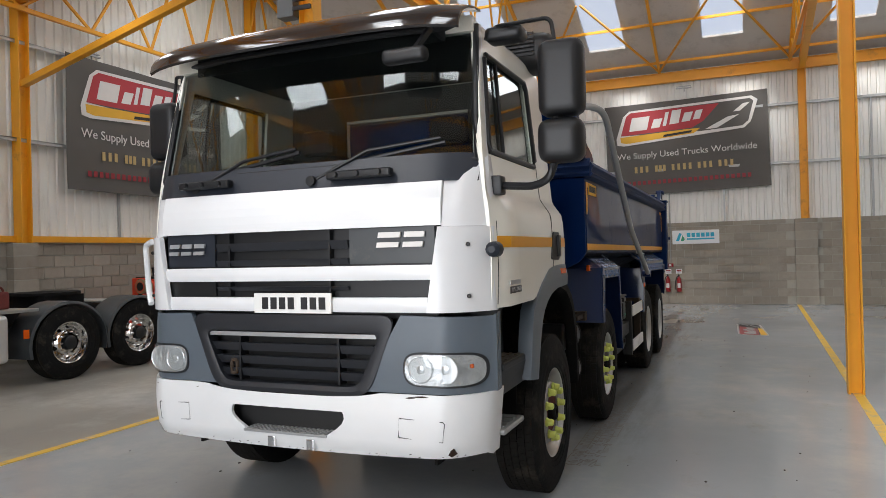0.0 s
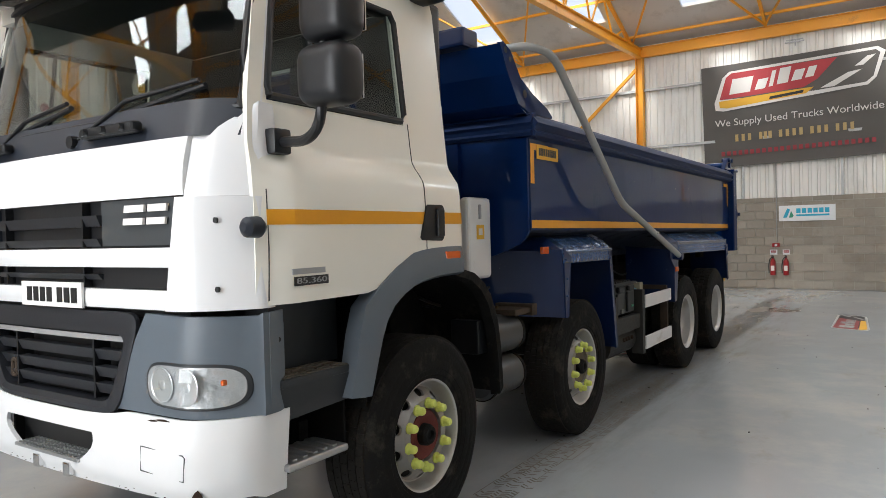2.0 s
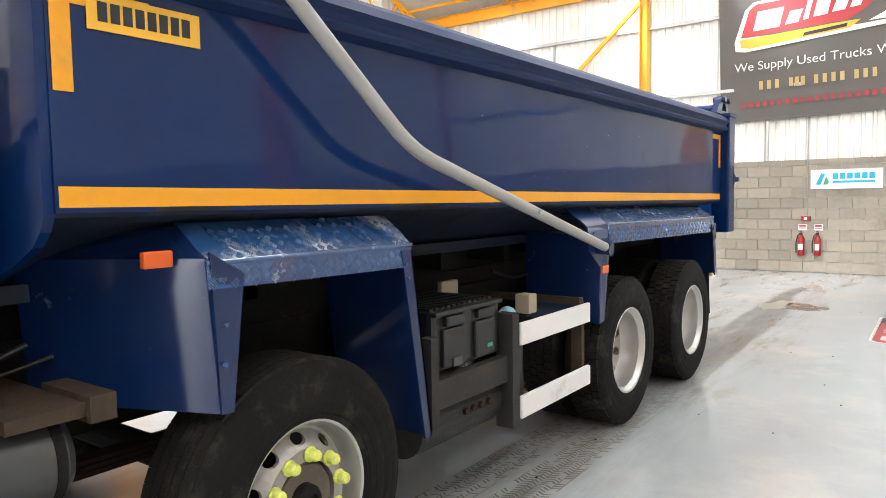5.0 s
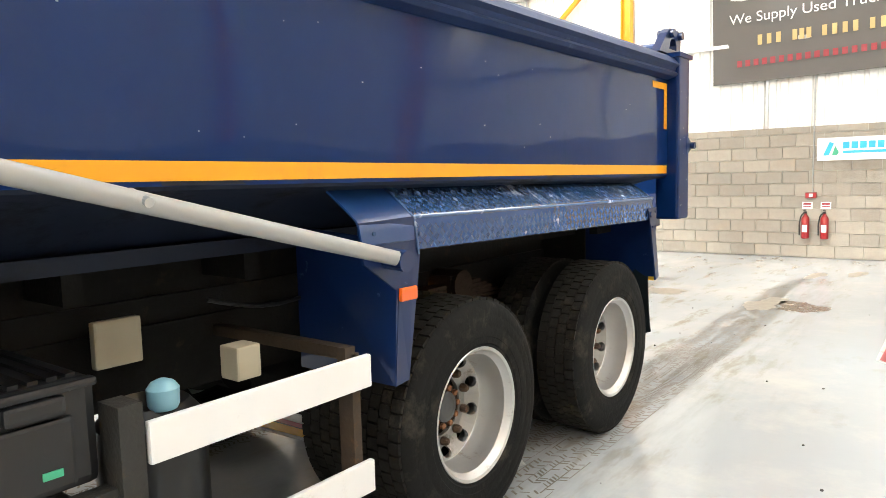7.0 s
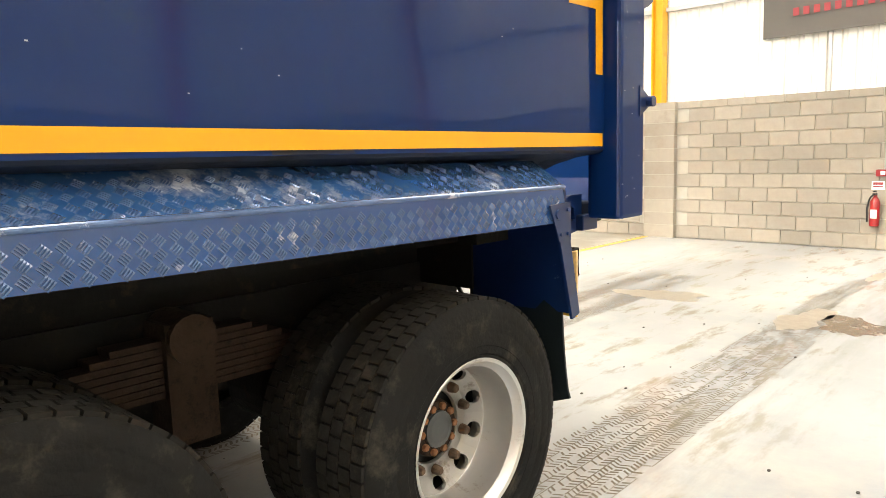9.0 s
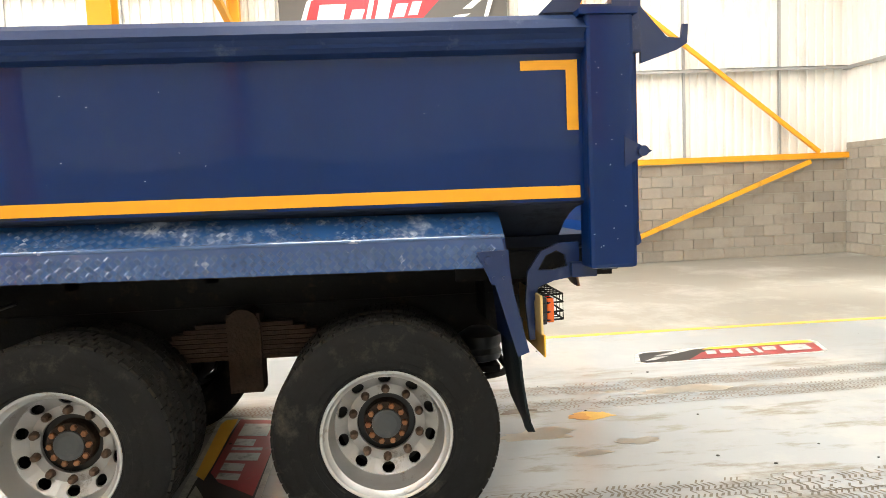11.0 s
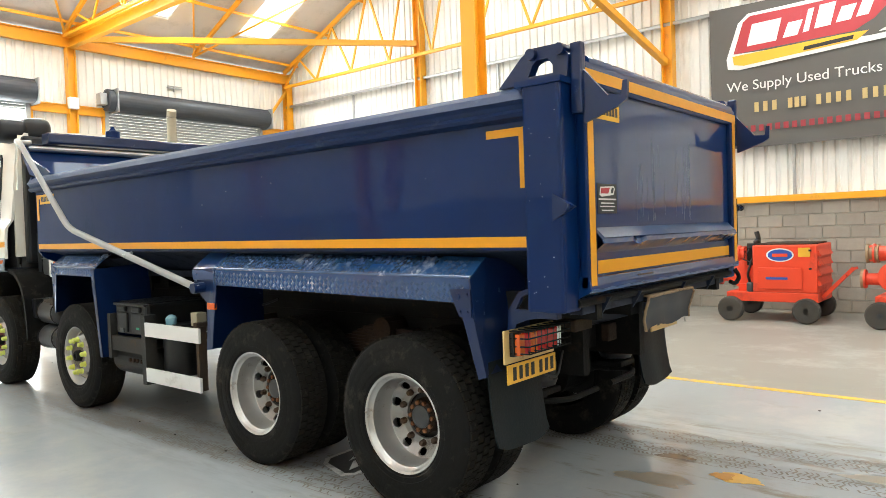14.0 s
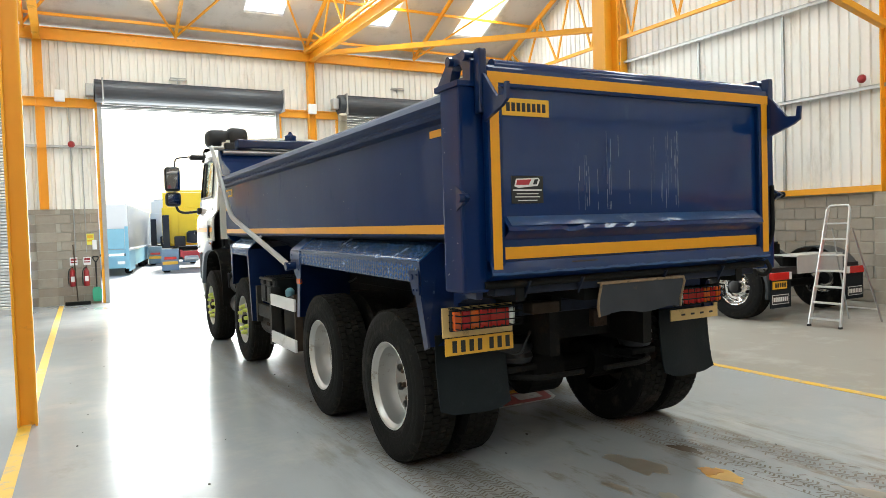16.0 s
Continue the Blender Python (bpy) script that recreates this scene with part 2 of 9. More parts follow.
# body blue copied lighter and glossier to give the tailgate its brighter reflections
M_GATE = material("lightened_glossy_tailgate_paint", (0.0018, 0.0235, 0.110), 0.4, vary=0.25, scale=2.0, coat=0.9, coat_rough=0.05, dirt=(0.02, 0.06, 0.15), dirt_amount=0.05, dirt_scale=4, bump=0.3, bscale=2.5, spec=0.1, stretch=(1, 1, 0.3))
M_BLUEW = material("worn_blue_paint", (0.003, 0.0155, 0.070), 0.38, vary=0.2, scale=3, dirt=(0.14, 0.19, 0.27), dirt_amount=-0.08, dirt_scale=7, dirt_edge=0.035, bump=0.06, bscale=12, coat=0.7, coat_rough=0.08, spec=0.2)
M_CHECK = material("worn_blue_checker_plate", (0.010, 0.045, 0.155), 0.24, vary=0.25, scale=5, dirt=(0.24, 0.31, 0.41), dirt_amount=-0.03, dirt_scale=6.0, dirt_edge=0.09, bump=0.12, bscale=16, coat=0.9, coat_rough=0.07)
M_CHECKR = material("rubbed_checker_ridges", (0.05, 0.105, 0.235), 0.24, metal=0.3, vary=0.5, scale=9, dirt=(0.60, 0.64, 0.69), dirt_amount=0.12, dirt_scale=4.0, dirt_edge=0.1, coat=0.6)
M_CHECKT = material("scuffed_checker_plate", (0.02, 0.075, 0.21), 0.18, metal=0.15, vary=0.3, scale=5, dirt=(0.72, 0.75, 0.78), dirt_amount=0.3, dirt_scale=3.4, dirt_edge=0.14, bump=0.15, bscale=16, coat=1.0, coat_rough=0.05)
M_DRIP = material("thin_white_drip", (0.20, 0.25, 0.32), 0.6, vary=0.4, scale=20, dirt=(0.02, 0.05, 0.14), dirt_amount=0.4, dirt_scale=30, dirt_edge=0.2)
M_LEDGE = material("scraped_ledge", (0.025, 0.075, 0.20), 0.28, vary=0.4, scale=6, dirt=(0.32, 0.38, 0.45), dirt_amount=0.16, dirt_scale=9, dirt_edge=0.2, bump=0.35, bscale=9, stretch=(0.5, 1, 1), coat=0.5)
M_CHIP = material("bare_paint_chip", (0.42, 0.45, 0.48), 0.5, vary=0.3, scale=40)
M_TAPE = material("amber_reflective_tape", (0.74, 0.325, 0.006), 0.35, vary=0.06, scale=30, dirt=(0.5, 0.24, 0.04), dirt_amount=0.08)
M_TYRE = material("tyre_rubber", (0.009, 0.0087, 0.0084), 0.8, vary=0.35, scale=7, bump=0.35, bscale=45, dirt=(0.07, 0.062, 0.049), dirt_amount=0.24, dirt_scale=6, dirt_edge=0.14, spec=0.13)
M_TREAD = material("dusty_tread_rubber", (0.017, 0.0155, 0.0135), 0.85, vary=0.4, scale=9, bump=0.35, bscale=45, dirt=(0.085, 0.072, 0.054), dirt_amount=0.2, dirt_scale=5, dirt_edge=0.15, spec=0.1)
M_STEPTR = material("worn_step_tread", (0.10, 0.085, 0.065), 0.55, metal=0.3, vary=0.5, scale=18, dirt=(0.30, 0.28, 0.25), dirt_amount=0.1, dirt_scale=22, bump=0.3)
M_DISC = material("dirty_silver_disc", (0.31, 0.30, 0.285), 0.38, metal=0.45, vary=0.12, scale=8, dirt=(0.10, 0.07, 0.05), dirt_amount=0.1, dirt_scale=9)
M_BOLT = material("orange_rusty_bolts", (0.20, 0.085, 0.035), 0.8, vary=0.4, scale=30)
M_BROWNHUB = material("brown_greasy_hub", (0.12, 0.10, 0.08), 0.7, vary=0.35, scale=14, bump=0.3)
M_RIM = material("silver_wheel_paint", (0.50, 0.495, 0.48), 0.4, metal=0.8, vary=0.12, scale=6, dirt=(0.20, 0.13, 0.075), dirt_amount=0.12, dirt_scale=9, dirt_edge=0.1)
M_NUTR = material("brown_wheel_nut", (0.085, 0.05, 0.03), 0.7, vary=0.4, scale=30)
M_FILTER = material("grey_metal_case", (0.13, 0.136, 0.14), 0.34, metal=0.3, vary=0.12, scale=5, dirt=(0.2, 0.2, 0.19), dirt_amount=0.05, dirt_scale=6)
M_CHUTE = material("scuffed_black_flap", (0.018, 0.023, 0.032), 0.5, vary=0.35, scale=6, dirt=(0.10, 0.08, 0.055), dirt_amount=0.02, dirt_scale=7)
M_TANEDGE = material("tan_rubbed_edge", (0.24, 0.165, 0.095), 0.7, vary=0.4, scale=25, dirt=(0.05, 0.04, 0.03), dirt_amount=0.25, dirt_scale=18)
M_CHROME = material("polished_alloy", (0.75, 0.75, 0.75), 0.14, metal=1.0, vary=0.05)
M_RUST = material("rusty_hub", (0.034, 0.020, 0.013), 0.8, vary=0.5, scale=22, bump=0.4, dirt=(0.014, 0.011, 0.010), dirt_amount=0.25, dirt_scale=25, spec=0.2)
M_RED_RUST = material("red_oxide_hub", (0.13, 0.022, 0.016), 0.75, vary=0.35, scale=12, bump=0.2)
M_NUT = material("pale_yellow_green_nut_cover", (0.62, 0.68, 0.14), 0.45, vary=0.1, scale=12, dirt=(0.4, 0.42, 0.12), dirt_amount=0.1, dirt_scale=20)
M_CHASSIS = material("dirty_chassis", (0.010, 0.0095, 0.009), 0.75, vary=0.45, scale=9, bump=0.4, bscale=40, dirt=(0.040, 0.029, 0.020), dirt_amount=0.15, dirt_scale=7, spec=0.15)
M_TANK = material("painted_air_tank", (0.05, 0.053, 0.055), 0.33, metal=0.3, vary=0.25, scale=5, dirt=(0.085, 0.07, 0.052), dirt_amount=0.22, dirt_scale=6)
M_TUBE = material("grey_sheet_arm", (0.30, 0.30, 0.29), 0.42, vary=0.08, scale=8, dirt=(0.2, 0.19, 0.17), dirt_amount=0.1)
M_WOOD = material("rusty_bracket", (0.048, 0.033, 0.022), 0.8, vary=0.45, scale=15, bump=0.3, dirt=(0.12, 0.062, 0.03), dirt_amount=0.12, dirt_scale=12, spec=0.3)
M_BEIGE = material("beige_box", (0.42, 0.38, 0.28), 0.6, vary=0.1)
M_WHITER = material("white_rail", (0.70, 0.70, 0.69), 0.4, vary=0.05, scale=5, dirt=(0.45, 0.43, 0.39), dirt_amount=0.05, dirt_scale=3)
M_ALU = material("aluminium_box", (0.66, 0.66, 0.65), 0.34, metal=0.55, vary=0.08, scale=7)
M_GREYBOX = material("dark_grey_case", (0.045, 0.05, 0.054), 0.38, vary=0.15, scale=6, dirt=(0.09, 0.088, 0.08), dirt_amount=0.1, dirt_scale=5)
M_AMBER = material("amber_lens", (0.66, 0.10, 0.006), 0.18, vary=0.05, coat=0.6)
M_REDL = material("red_lens", (0.5, 0.015, 0.012), 0.18, vary=0.05, coat=0.6)
M_CLEARL = material("clear_lens", (0.86, 0.88, 0.9), 0.16, metal=0.25, vary=0.15, scale=18, coat=1.0, bump=0.25, bscale=30)
M_REFL = material("headlight_reflector", (0.74, 0.76, 0.78), 0.2, metal=0.6, vary=0.15, scale=14, coat=0.8)
M_PLATEW = material("white_number_plate", (0.80, 0.80, 0.77), 0.35, vary=0.03)
M_PLATEY = material("yellow_number_plate", (0.78, 0.43, 0.03), 0.35, vary=0.04)
M_BOARD = material("cream_lamp_board", (0.66, 0.47, 0.19), 0.5, vary=0.15, scale=8, dirt=(0.30, 0.19, 0.08), dirt_amount=0.12, dirt_scale=9)
M_INK = material("black_ink", (0.012, 0.012, 0.012), 0.5)
M_SILVER = material("silver_badge", (0.62, 0.63, 0.64), 0.25, metal=0.6)
M_BADGE_D = material("grey_badge", (0.36, 0.37, 0.38), 0.4, metal=0.3)
M_MUD = material("black_rubber_flap", (0.006, 0.010, 0.0125), 0.55, vary=0.35, scale=5, bump=0.2, dirt=(0.04, 0.05, 0.052), dirt_amount=0.1, dirt_scale=4, dirt_edge=0.15, spec=0.2)
M_LINING = material("cab_lining", (0.05, 0.05, 0.05), 0.8, vary=0.1)
M_SEAT = material("seat_cloth", (0.03, 0.03, 0.035), 0.9, vary=0.2)
M_VISOR = material("smoked_visor", (0.014, 0.009, 0.008), 0.06, vary=0.1, coat=1.0)
M_BANNER = material("charcoal_banner", (0.10, 0.092, 0.083), 0.6, vary=0.12, scale=1.5, bump=0.15, bscale=2.5)
M_BRED = material("banner_red", (0.42, 0.035, 0.045), 0.55, vary=0.1, dirt=(0.36, 0.12, 0.12), dirt_amount=0.1)
M_BYEL = material("banner_yellow", (0.75, 0.42, 0.03), 0.55, vary=0.06)
M_BWHITE = material("banner_white", (0.72, 0.70, 0.67), 0.55, vary=0.04)
M_BTAN = material("banner_gold", (0.50, 0.36, 0.15), 0.55, vary=0.06)
M_BREDT = material("banner_red_text", (0.30, 0.03, 0.04), 0.55, vary=0.06)
M_SIGNW = material("sign_white", (0.82, 0.84, 0.85), 0.4, vary=0.02)
M_LIME = material("pale_yellow_sign", (0.78, 0.74, 0.10), 0.45, vary=0.04)
M_CYAN = material("sign_cyan", (0.03, 0.42, 0.62), 0.4, vary=0.03)
M_GREENS = material("sign_green", (0.05, 0.35, 0.2), 0.4)
M_RED = material("fire_red", (0.30, 0.010, 0.013), 0.3, vary=0.08, coat=0.4)
M_COMP = material("orange_red_machine_paint", (0.74, 0.062, 0.02), 0.4, vary=0.08, scale=5, dirt=(0.36, 0.045, 0.025), dirt_amount=0.15)
M_LOGOB = material("oval_blue", (0.03, 0.08, 0.35), 0.4)
M_ASPHALT = material("yard_concrete", (0.55, 0.54, 0.52), 0.85, vary=0.12, scale=0.6, bump=0.2, dirt=(0.42, 0.41, 0.40), dirt_amount=0.25, dirt_scale=0.3)
M_YTRUCK = material("yellow_lorry_paint", (0.95, 0.66, 0.02), 0.3, vary=0.05)
M_TEAL = material("pale_turquoise_trailer", (0.28, 0.55, 0.68), 0.5, vary=0.08)
M_TAILB = material("slate_blue_tail_panel", (0.16, 0.24, 0.34), 0.5, vary=0.1)
M_GLASS = glass("cab_glass", (0.93, 0.97, 0.95), 0.82)
M_MIRROR = material("mirror_glass", (0.8, 0.82, 0.84), 0.03, metal=1.0, vary=0.0)
M_TRACKS = material("tyre_marks", (0.092, 0.074, 0.05), 0.5, vary=0.3, scale=10, dirt=(0.25, 0.235, 0.20), dirt_amount=0.08, dirt_scale=2.5, dirt_edge=0.12)
M_STAIN = material("orange_oil_stain", (0.62, 0.36, 0.06), 0.35, vary=0.25, scale=7)
M_OILCORE = material("dark_orange_oil", (0.52, 0.24, 0.03), 0.3, vary=0.2, scale=8)
M_PUDDLE = material("damp_dirt", (0.235, 0.205, 0.16), 0.32, vary=0.3, scale=6, dirt=(0.30, 0.285, 0.26), dirt_amount=0.45, dirt_scale=10, dirt_edge=0.12)
M_CRUMB = material("dirt_crumbs", (0.05, 0.045, 0.04), 0.8, vary=0.3)
M_SIGNP = material("scuffed_sticker_white", (0.40, 0.395, 0.38), 0.5, vary=0.15, scale=8, dirt=(0.22, 0.22, 0.21), dirt_amount=0.35, dirt_scale=9)
M_RAIL = material("scuffed_rail_paint", (0.006, 0.02, 0.075), 0.55, vary=0.25, scale=4, dirt=(0.10, 0.12, 0.16), dirt_amount=0.02, dirt_scale=5, dirt_edge=0.1, bump=0.15, bscale=20, spec=0.25)
# guard blue lightened so its base colour carries reflected skylight
M_GUARD_SHEEN = material("sheen_lightened_guard_paint", (0.010, 0.045, 0.16), 0.3, vary=0.15, scale=4, dirt=(0.22, 0.28, 0.36), dirt_amount=-0.05, dirt_scale=6, dirt_edge=0.05, coat=1.0, coat_rough=0.05, bump=0.08, bscale=10)
M_GRILLE = material("dark_slate_grille_plastic", (0.016, 0.0175, 0.022), 0.42, vary=0.15, scale=8, bump=0.05)
M_HOUSE = material("bright_headlight_housing", (0.60, 0.61, 0.63), 0.22, metal=0.5, vary=0.45, scale=18, bump=0.8, bscale=26, coat=0.6)
M_BRASS = material("tan_cast_flange", (0.30, 0.20, 0.11), 0.6, vary=0.3, scale=12, bump=0.2)
M_RUSTST = material("brown_oil", (0.13, 0.10, 0.075), 0.2, vary=0.4, scale=6, dirt=(0.27, 0.24, 0.20), dirt_amount=0.25, dirt_scale=7, dirt_edge=0.08)
M_SIGNR = material("scuffed_sticker_red", (0.28, 0.028, 0.03), 0.45, vary=0.15, dirt=(0.27, 0.18, 0.16), dirt_amount=0.15, dirt_scale=9)


def skylight_material():
    m = bpy.data.materials.new("skylight_sheet")
    m.use_nodes = True
    n, l = m.node_tree.nodes, m.node_tree.links
    n.remove(n["Principled BSDF"])
    a = n.new("ShaderNodeBsdfTransparent")
    a.inputs[0].default_value = (0.9, 0.93, 0.95, 1)
    b = n.new("ShaderNodeBsdfTranslucent")
    b.inputs[0].default_value = (0.9, 0.9, 0.9, 1)
    x = n.new("ShaderNodeMixShader")
    x.inputs[0].default_value = 0.5
    l.new(a.outputs[0], x.inputs[1])
    l.new(b.outputs[0], x.inputs[2])
    l.new(x.outputs[0], n["Material Output"].inputs[0])
    return m


M_SKYL = skylight_material()


# ---- mesh helpers ----
def link(name, bm, mat, parent=None, label="", smooth=False):
    me = bpy.data.meshes.new(name)
    bmesh.ops.recalc_face_normals(bm, faces=bm.faces)
    if smooth:
        for e in bm.edges:
            if len(e.link_faces) != 2 or e.calc_face_angle(0) > 0.6:
                e.smooth = False
    bm.to_mesh(me)
    bm.free()
    if smooth:
        for p in me.polygons:
            p.use_smooth = True
    for one in mat if isinstance(mat, (list, tuple)) else (mat,):
        me.materials.append(one)
    ob = new(name, me)
    if parent is not None:
        ob.parent = parent
    if label:
        ob["label"] = label
    return ob


part = link


def pieces(name, rows, mat, parent, label="", bevel=0.0):
    """One box-shaped part for each row."""
    return [part(name, boxes(r, bevel=bevel), mat, parent, label) for r in rows]


def thing(name, label, category, at=(0, 0, 0), turn=0, group="", kind=""):
    ob = new(name)
    ob.empty_display_size = 0.1
    ob.matrix_world = pose(*at, 0, 0, turn)
    return tagged(ob, label, category, group, kind)


def box(bm, x0, x1, y0, y1, z0, z1, bevel=0.0, seg=2, m=None):
    r = bmesh.ops.create_cube(bm, size=1)
    vs = r["verts"]
    for v in vs:
        v.co = Vector((x0 + (v.co.x + 0.5) * (x1 - x0), y0 + (v.co.y + 0.5) * (y1 - y0), z0 + (v.co.z + 0.5) * (z1 - z0)))
    if m is not None:
        for v in vs:
            v.co = m @ v.co
    if bevel:
        es = {e for v in vs for e in v.link_edges}
        bmesh.ops.bevel(bm, geom=list(es), offset=bevel, segments=seg, affect="EDGES", profile=0.6)
    return bm


def boxes(*rows, bevel=0.0, seg=2):
    bm = bmesh.new()
    for r in rows:
        box(bm, *r, bevel=bevel, seg=seg)
    return bm


def bar(bm, a, b, w, h=None, bevel=0.0):
    """A square bar between two points; w across, h in the upright sense."""
    a, b = Vector(a), Vector(b)
    d = b - a
    h = h or w
    q = d.to_track_quat("Y", "Z").to_matrix().to_4x4()
    return box(bm, -w / 2, w / 2, 0, d.length, -h / 2, h / 2, bevel, 1, Matrix.Translation(a) @ q)


def rod(bm, a, b, r, seg=12, r2=None):
    a, b = Vector(a), Vector(b)
    d = b - a
    q = d.to_track_quat("Z", "Y").to_matrix().to_4x4()
    bmesh.ops.create_cone(bm, cap_ends=True, segments=seg, radius1=r, radius2=r if r2 is None else r2, depth=d.length, matrix=Matrix.Translation((a + b) / 2) @ q)
    return bm


def pipe(bm, pts, r, seg=12, soften=0.0):
    """A round tube along points, with rounded corners."""
    P = [Vector(p) for p in pts]
    if soften:
        Q = [P[0]]
        for i in range(1, len(P) - 1):
            a, b, c = P[i - 1], P[i], P[i + 1]
            u = b + (a - b).normalized() * min(soften, (a - b).length * 0.45)
            v = b + (c - b).normalized() * min(soften, (c - b).length * 0.45)
            for k in range(7):
                s = k / 6
                Q.append(u * (1 - s) ** 2 + b * 2 * s * (1 - s) + v * s * s)
        Q.append(P[-1])
        P = Q
    rings = []
    up = Vector((0.13, 0.31, 0.94)).normalized()
    for i, p in enumerate(P):
        d = (P[min(i + 1, len(P) - 1)] - P[max(i - 1, 0)]).normalized()
        s = d.cross(up).normalized()
        t = s.cross(d)
        rings.append([bm.verts.new(p + (s * math.cos(2 * math.pi * k / seg) + t * math.sin(2 * math.pi * k / seg)) * r) for k in range(seg)])
    for a, b in zip(rings, rings[1:]):
        for k in range(seg):
            bm.faces.new((a[k], a[(k + 1) % seg], b[(k + 1) % seg], b[k]))
    bm.faces.new(rings[0][::-1])
    bm.faces.new(rings[-1])
    return bm


def lathe(bm, prof, seg=40, axis="X", centre=(0, 0, 0), close=True):
    """Turns a profile of (along, radius) about an axis through centre."""
    rings = []
    for a, r in prof:
        ring = []
        for k in range(seg):
            u, v = r * math.cos(2 * math.pi * k / seg), r * math.sin(2 * math.pi * k / seg)
            co = {"X": (a, u, v), "Y": (u, a, v), "Z": (u, v, a)}[axis]
            ring.append(bm.verts.new(Vector(co) + Vector(centre)))
        rings.append(ring)
    for a, b in zip(rings, rings[1:]):
        for k in range(seg):
            bm.faces.new((a[k], a[(k + 1) % seg], b[(k + 1) % seg], b[k]))
    if close:
        bm.faces.new(rings[0][::-1])
        bm.faces.new(rings[-1])
    return bm


def slab(bm, pts, depth):
    """A plate from a closed outline, thickened by the vector depth."""
    d = Vector(depth)
    a = [bm.verts.new(Vector(p)) for p in pts]
    b = [bm.verts.new(Vector(p) + d) for p in pts]
    n = len(a)
    bm.faces.new(a[::-1])
    bm.faces.new(b)
    for i in range(n):
        bm.faces.new((a[i], a[(i + 1) % n], b[(i + 1) % n], b[i]))
    return bm


def shell(bm, grid, thick):
    """A sheet of quads from rows of points, thickened by the vector thick (or a function of the point)."""
    f = thick if callable(thick) else (lambda p: Vector(thick))
    A = [[bm.verts.new(Vector(p)) for p in row] for row in grid]
    B = [[bm.verts.new(Vector(p) + f(Vector(p))) for p in row] for row in grid]
    R, C = len(grid), len(grid[0])
    for i in range(R - 1):
        for j in range(C - 1):
            bm.faces.new((A[i][j], A[i][j + 1], A[i + 1][j + 1], A[i + 1][j]))
            bm.faces.new((B[i][j], B[i + 1][j], B[i + 1][j + 1], B[i][j + 1]))
    for i in range(R - 1):
        for j in (0, C - 1):
            bm.faces.new((A[i][j], A[i + 1][j], B[i + 1][j], B[i][j]))
    for j in range(C - 1):
        for i in (0, R - 1):
            bm.faces.new((A[i][j], A[i][j + 1], B[i][j + 1], B[i][j]))
    return bm


def lettering(name, text, size, mat, parent, m, label="", width=None):
    """Raised letters of the built-in font, turned into a mesh; text runs along local x."""
    cu = bpy.data.curves.new(name, "FONT")
    cu.body, cu.size, cu.extrude = text, size, 0.002
    cu.align_x, cu.align_y = "CENTER", "CENTER"
    tmp = new(name + "_tmp", cu)
    me = bpy.data.meshes.new_from_object(tmp.evaluated_get(bpy.context.evaluated_depsgraph_get()))
    bpy.data.objects.remove(tmp)
    bpy.data.curves.remove(cu)
    if width:
        xs = [v.co.x for v in me.vertices]
        s = width / (max(xs) - min(xs))
        for v in me.vertices:
            v.co.x *= s
    me.materials.append(mat)
    ob = new(name, me)
    ob.parent = parent
    ob.matrix_local = m
    if label:
        ob["label"] = label
    return ob


# ---- large structure ----
def setting(name, bm, mat, label, category, smooth=False):
    return tagged(link(name, bm, mat, None, "", smooth), label, category, kind="structure")


floor = setting("floor", boxes((X_SIDE - 0.2, X_FAR + 0.2, Y_DOOR, Y_BACK + 0.2, -0.25, 0.0)), M_FLOOR, "grey painted concrete workshop floor with worn patches", "floor")
setting("ground", boxes((-150, 150, -240, Y_DOOR - 0.001, -0.4, -0.02)), M_ASPHALT, "pale concrete yard outside the open roller door", "ground")

SILL = 2.38
SILL_SIDE = 2.05


def ribbed(bm, a, b, z0, top, inward, pitch=0.2, depth=0.035, thick=0.03):
    """Upright ribbed sheet from plan point a to b, from z0 up to top(s); inward is the way it faces."""
    a, b, inw = Vector((*a, 0)), Vector((*b, 0)), Vector((*inward, 0))
    n = (b - a).length
    d = (b - a).normalized()
    prof = []
    s = 0.0
    while s < n:
        for f, q in ((0, 0), (0.55, 0), (0.65, 1), (0.9, 1)):
            if s + f * pitch < n:
                prof.append((s + f * pitch, q * depth))
        s += pitch
    prof.append((n, 0))
    low, high = [], []
    for s, q in prof:
        p = a + d * s - inw * q
        low.append((p.x, p.y, z0))
        high.append((p.x, p.y, top(p)))
    return shell(bm, [low, high], -inw * thick)


def wall_pieces(name, label, a, b, inward, z0, z1):
    """The lower wall's mortar core between two plan points."""
    bm = bmesh.new()
    a, b, inw = Vector((*a, 0)), Vector((*b, 0)), Vector((*inward, 0))
    slab(bm, [a - inw * 0.012 + Vector((0, 0, z0)), b - inw * 0.012 + Vector((0, 0, z0)), b - inw * 0.012 + Vector((0, 0, z1)), a - inw * 0.012 + Vector((0, 0, z1))], -inw * 0.2)
    return setting(name, bm, M_MORTAR, label, "wall")


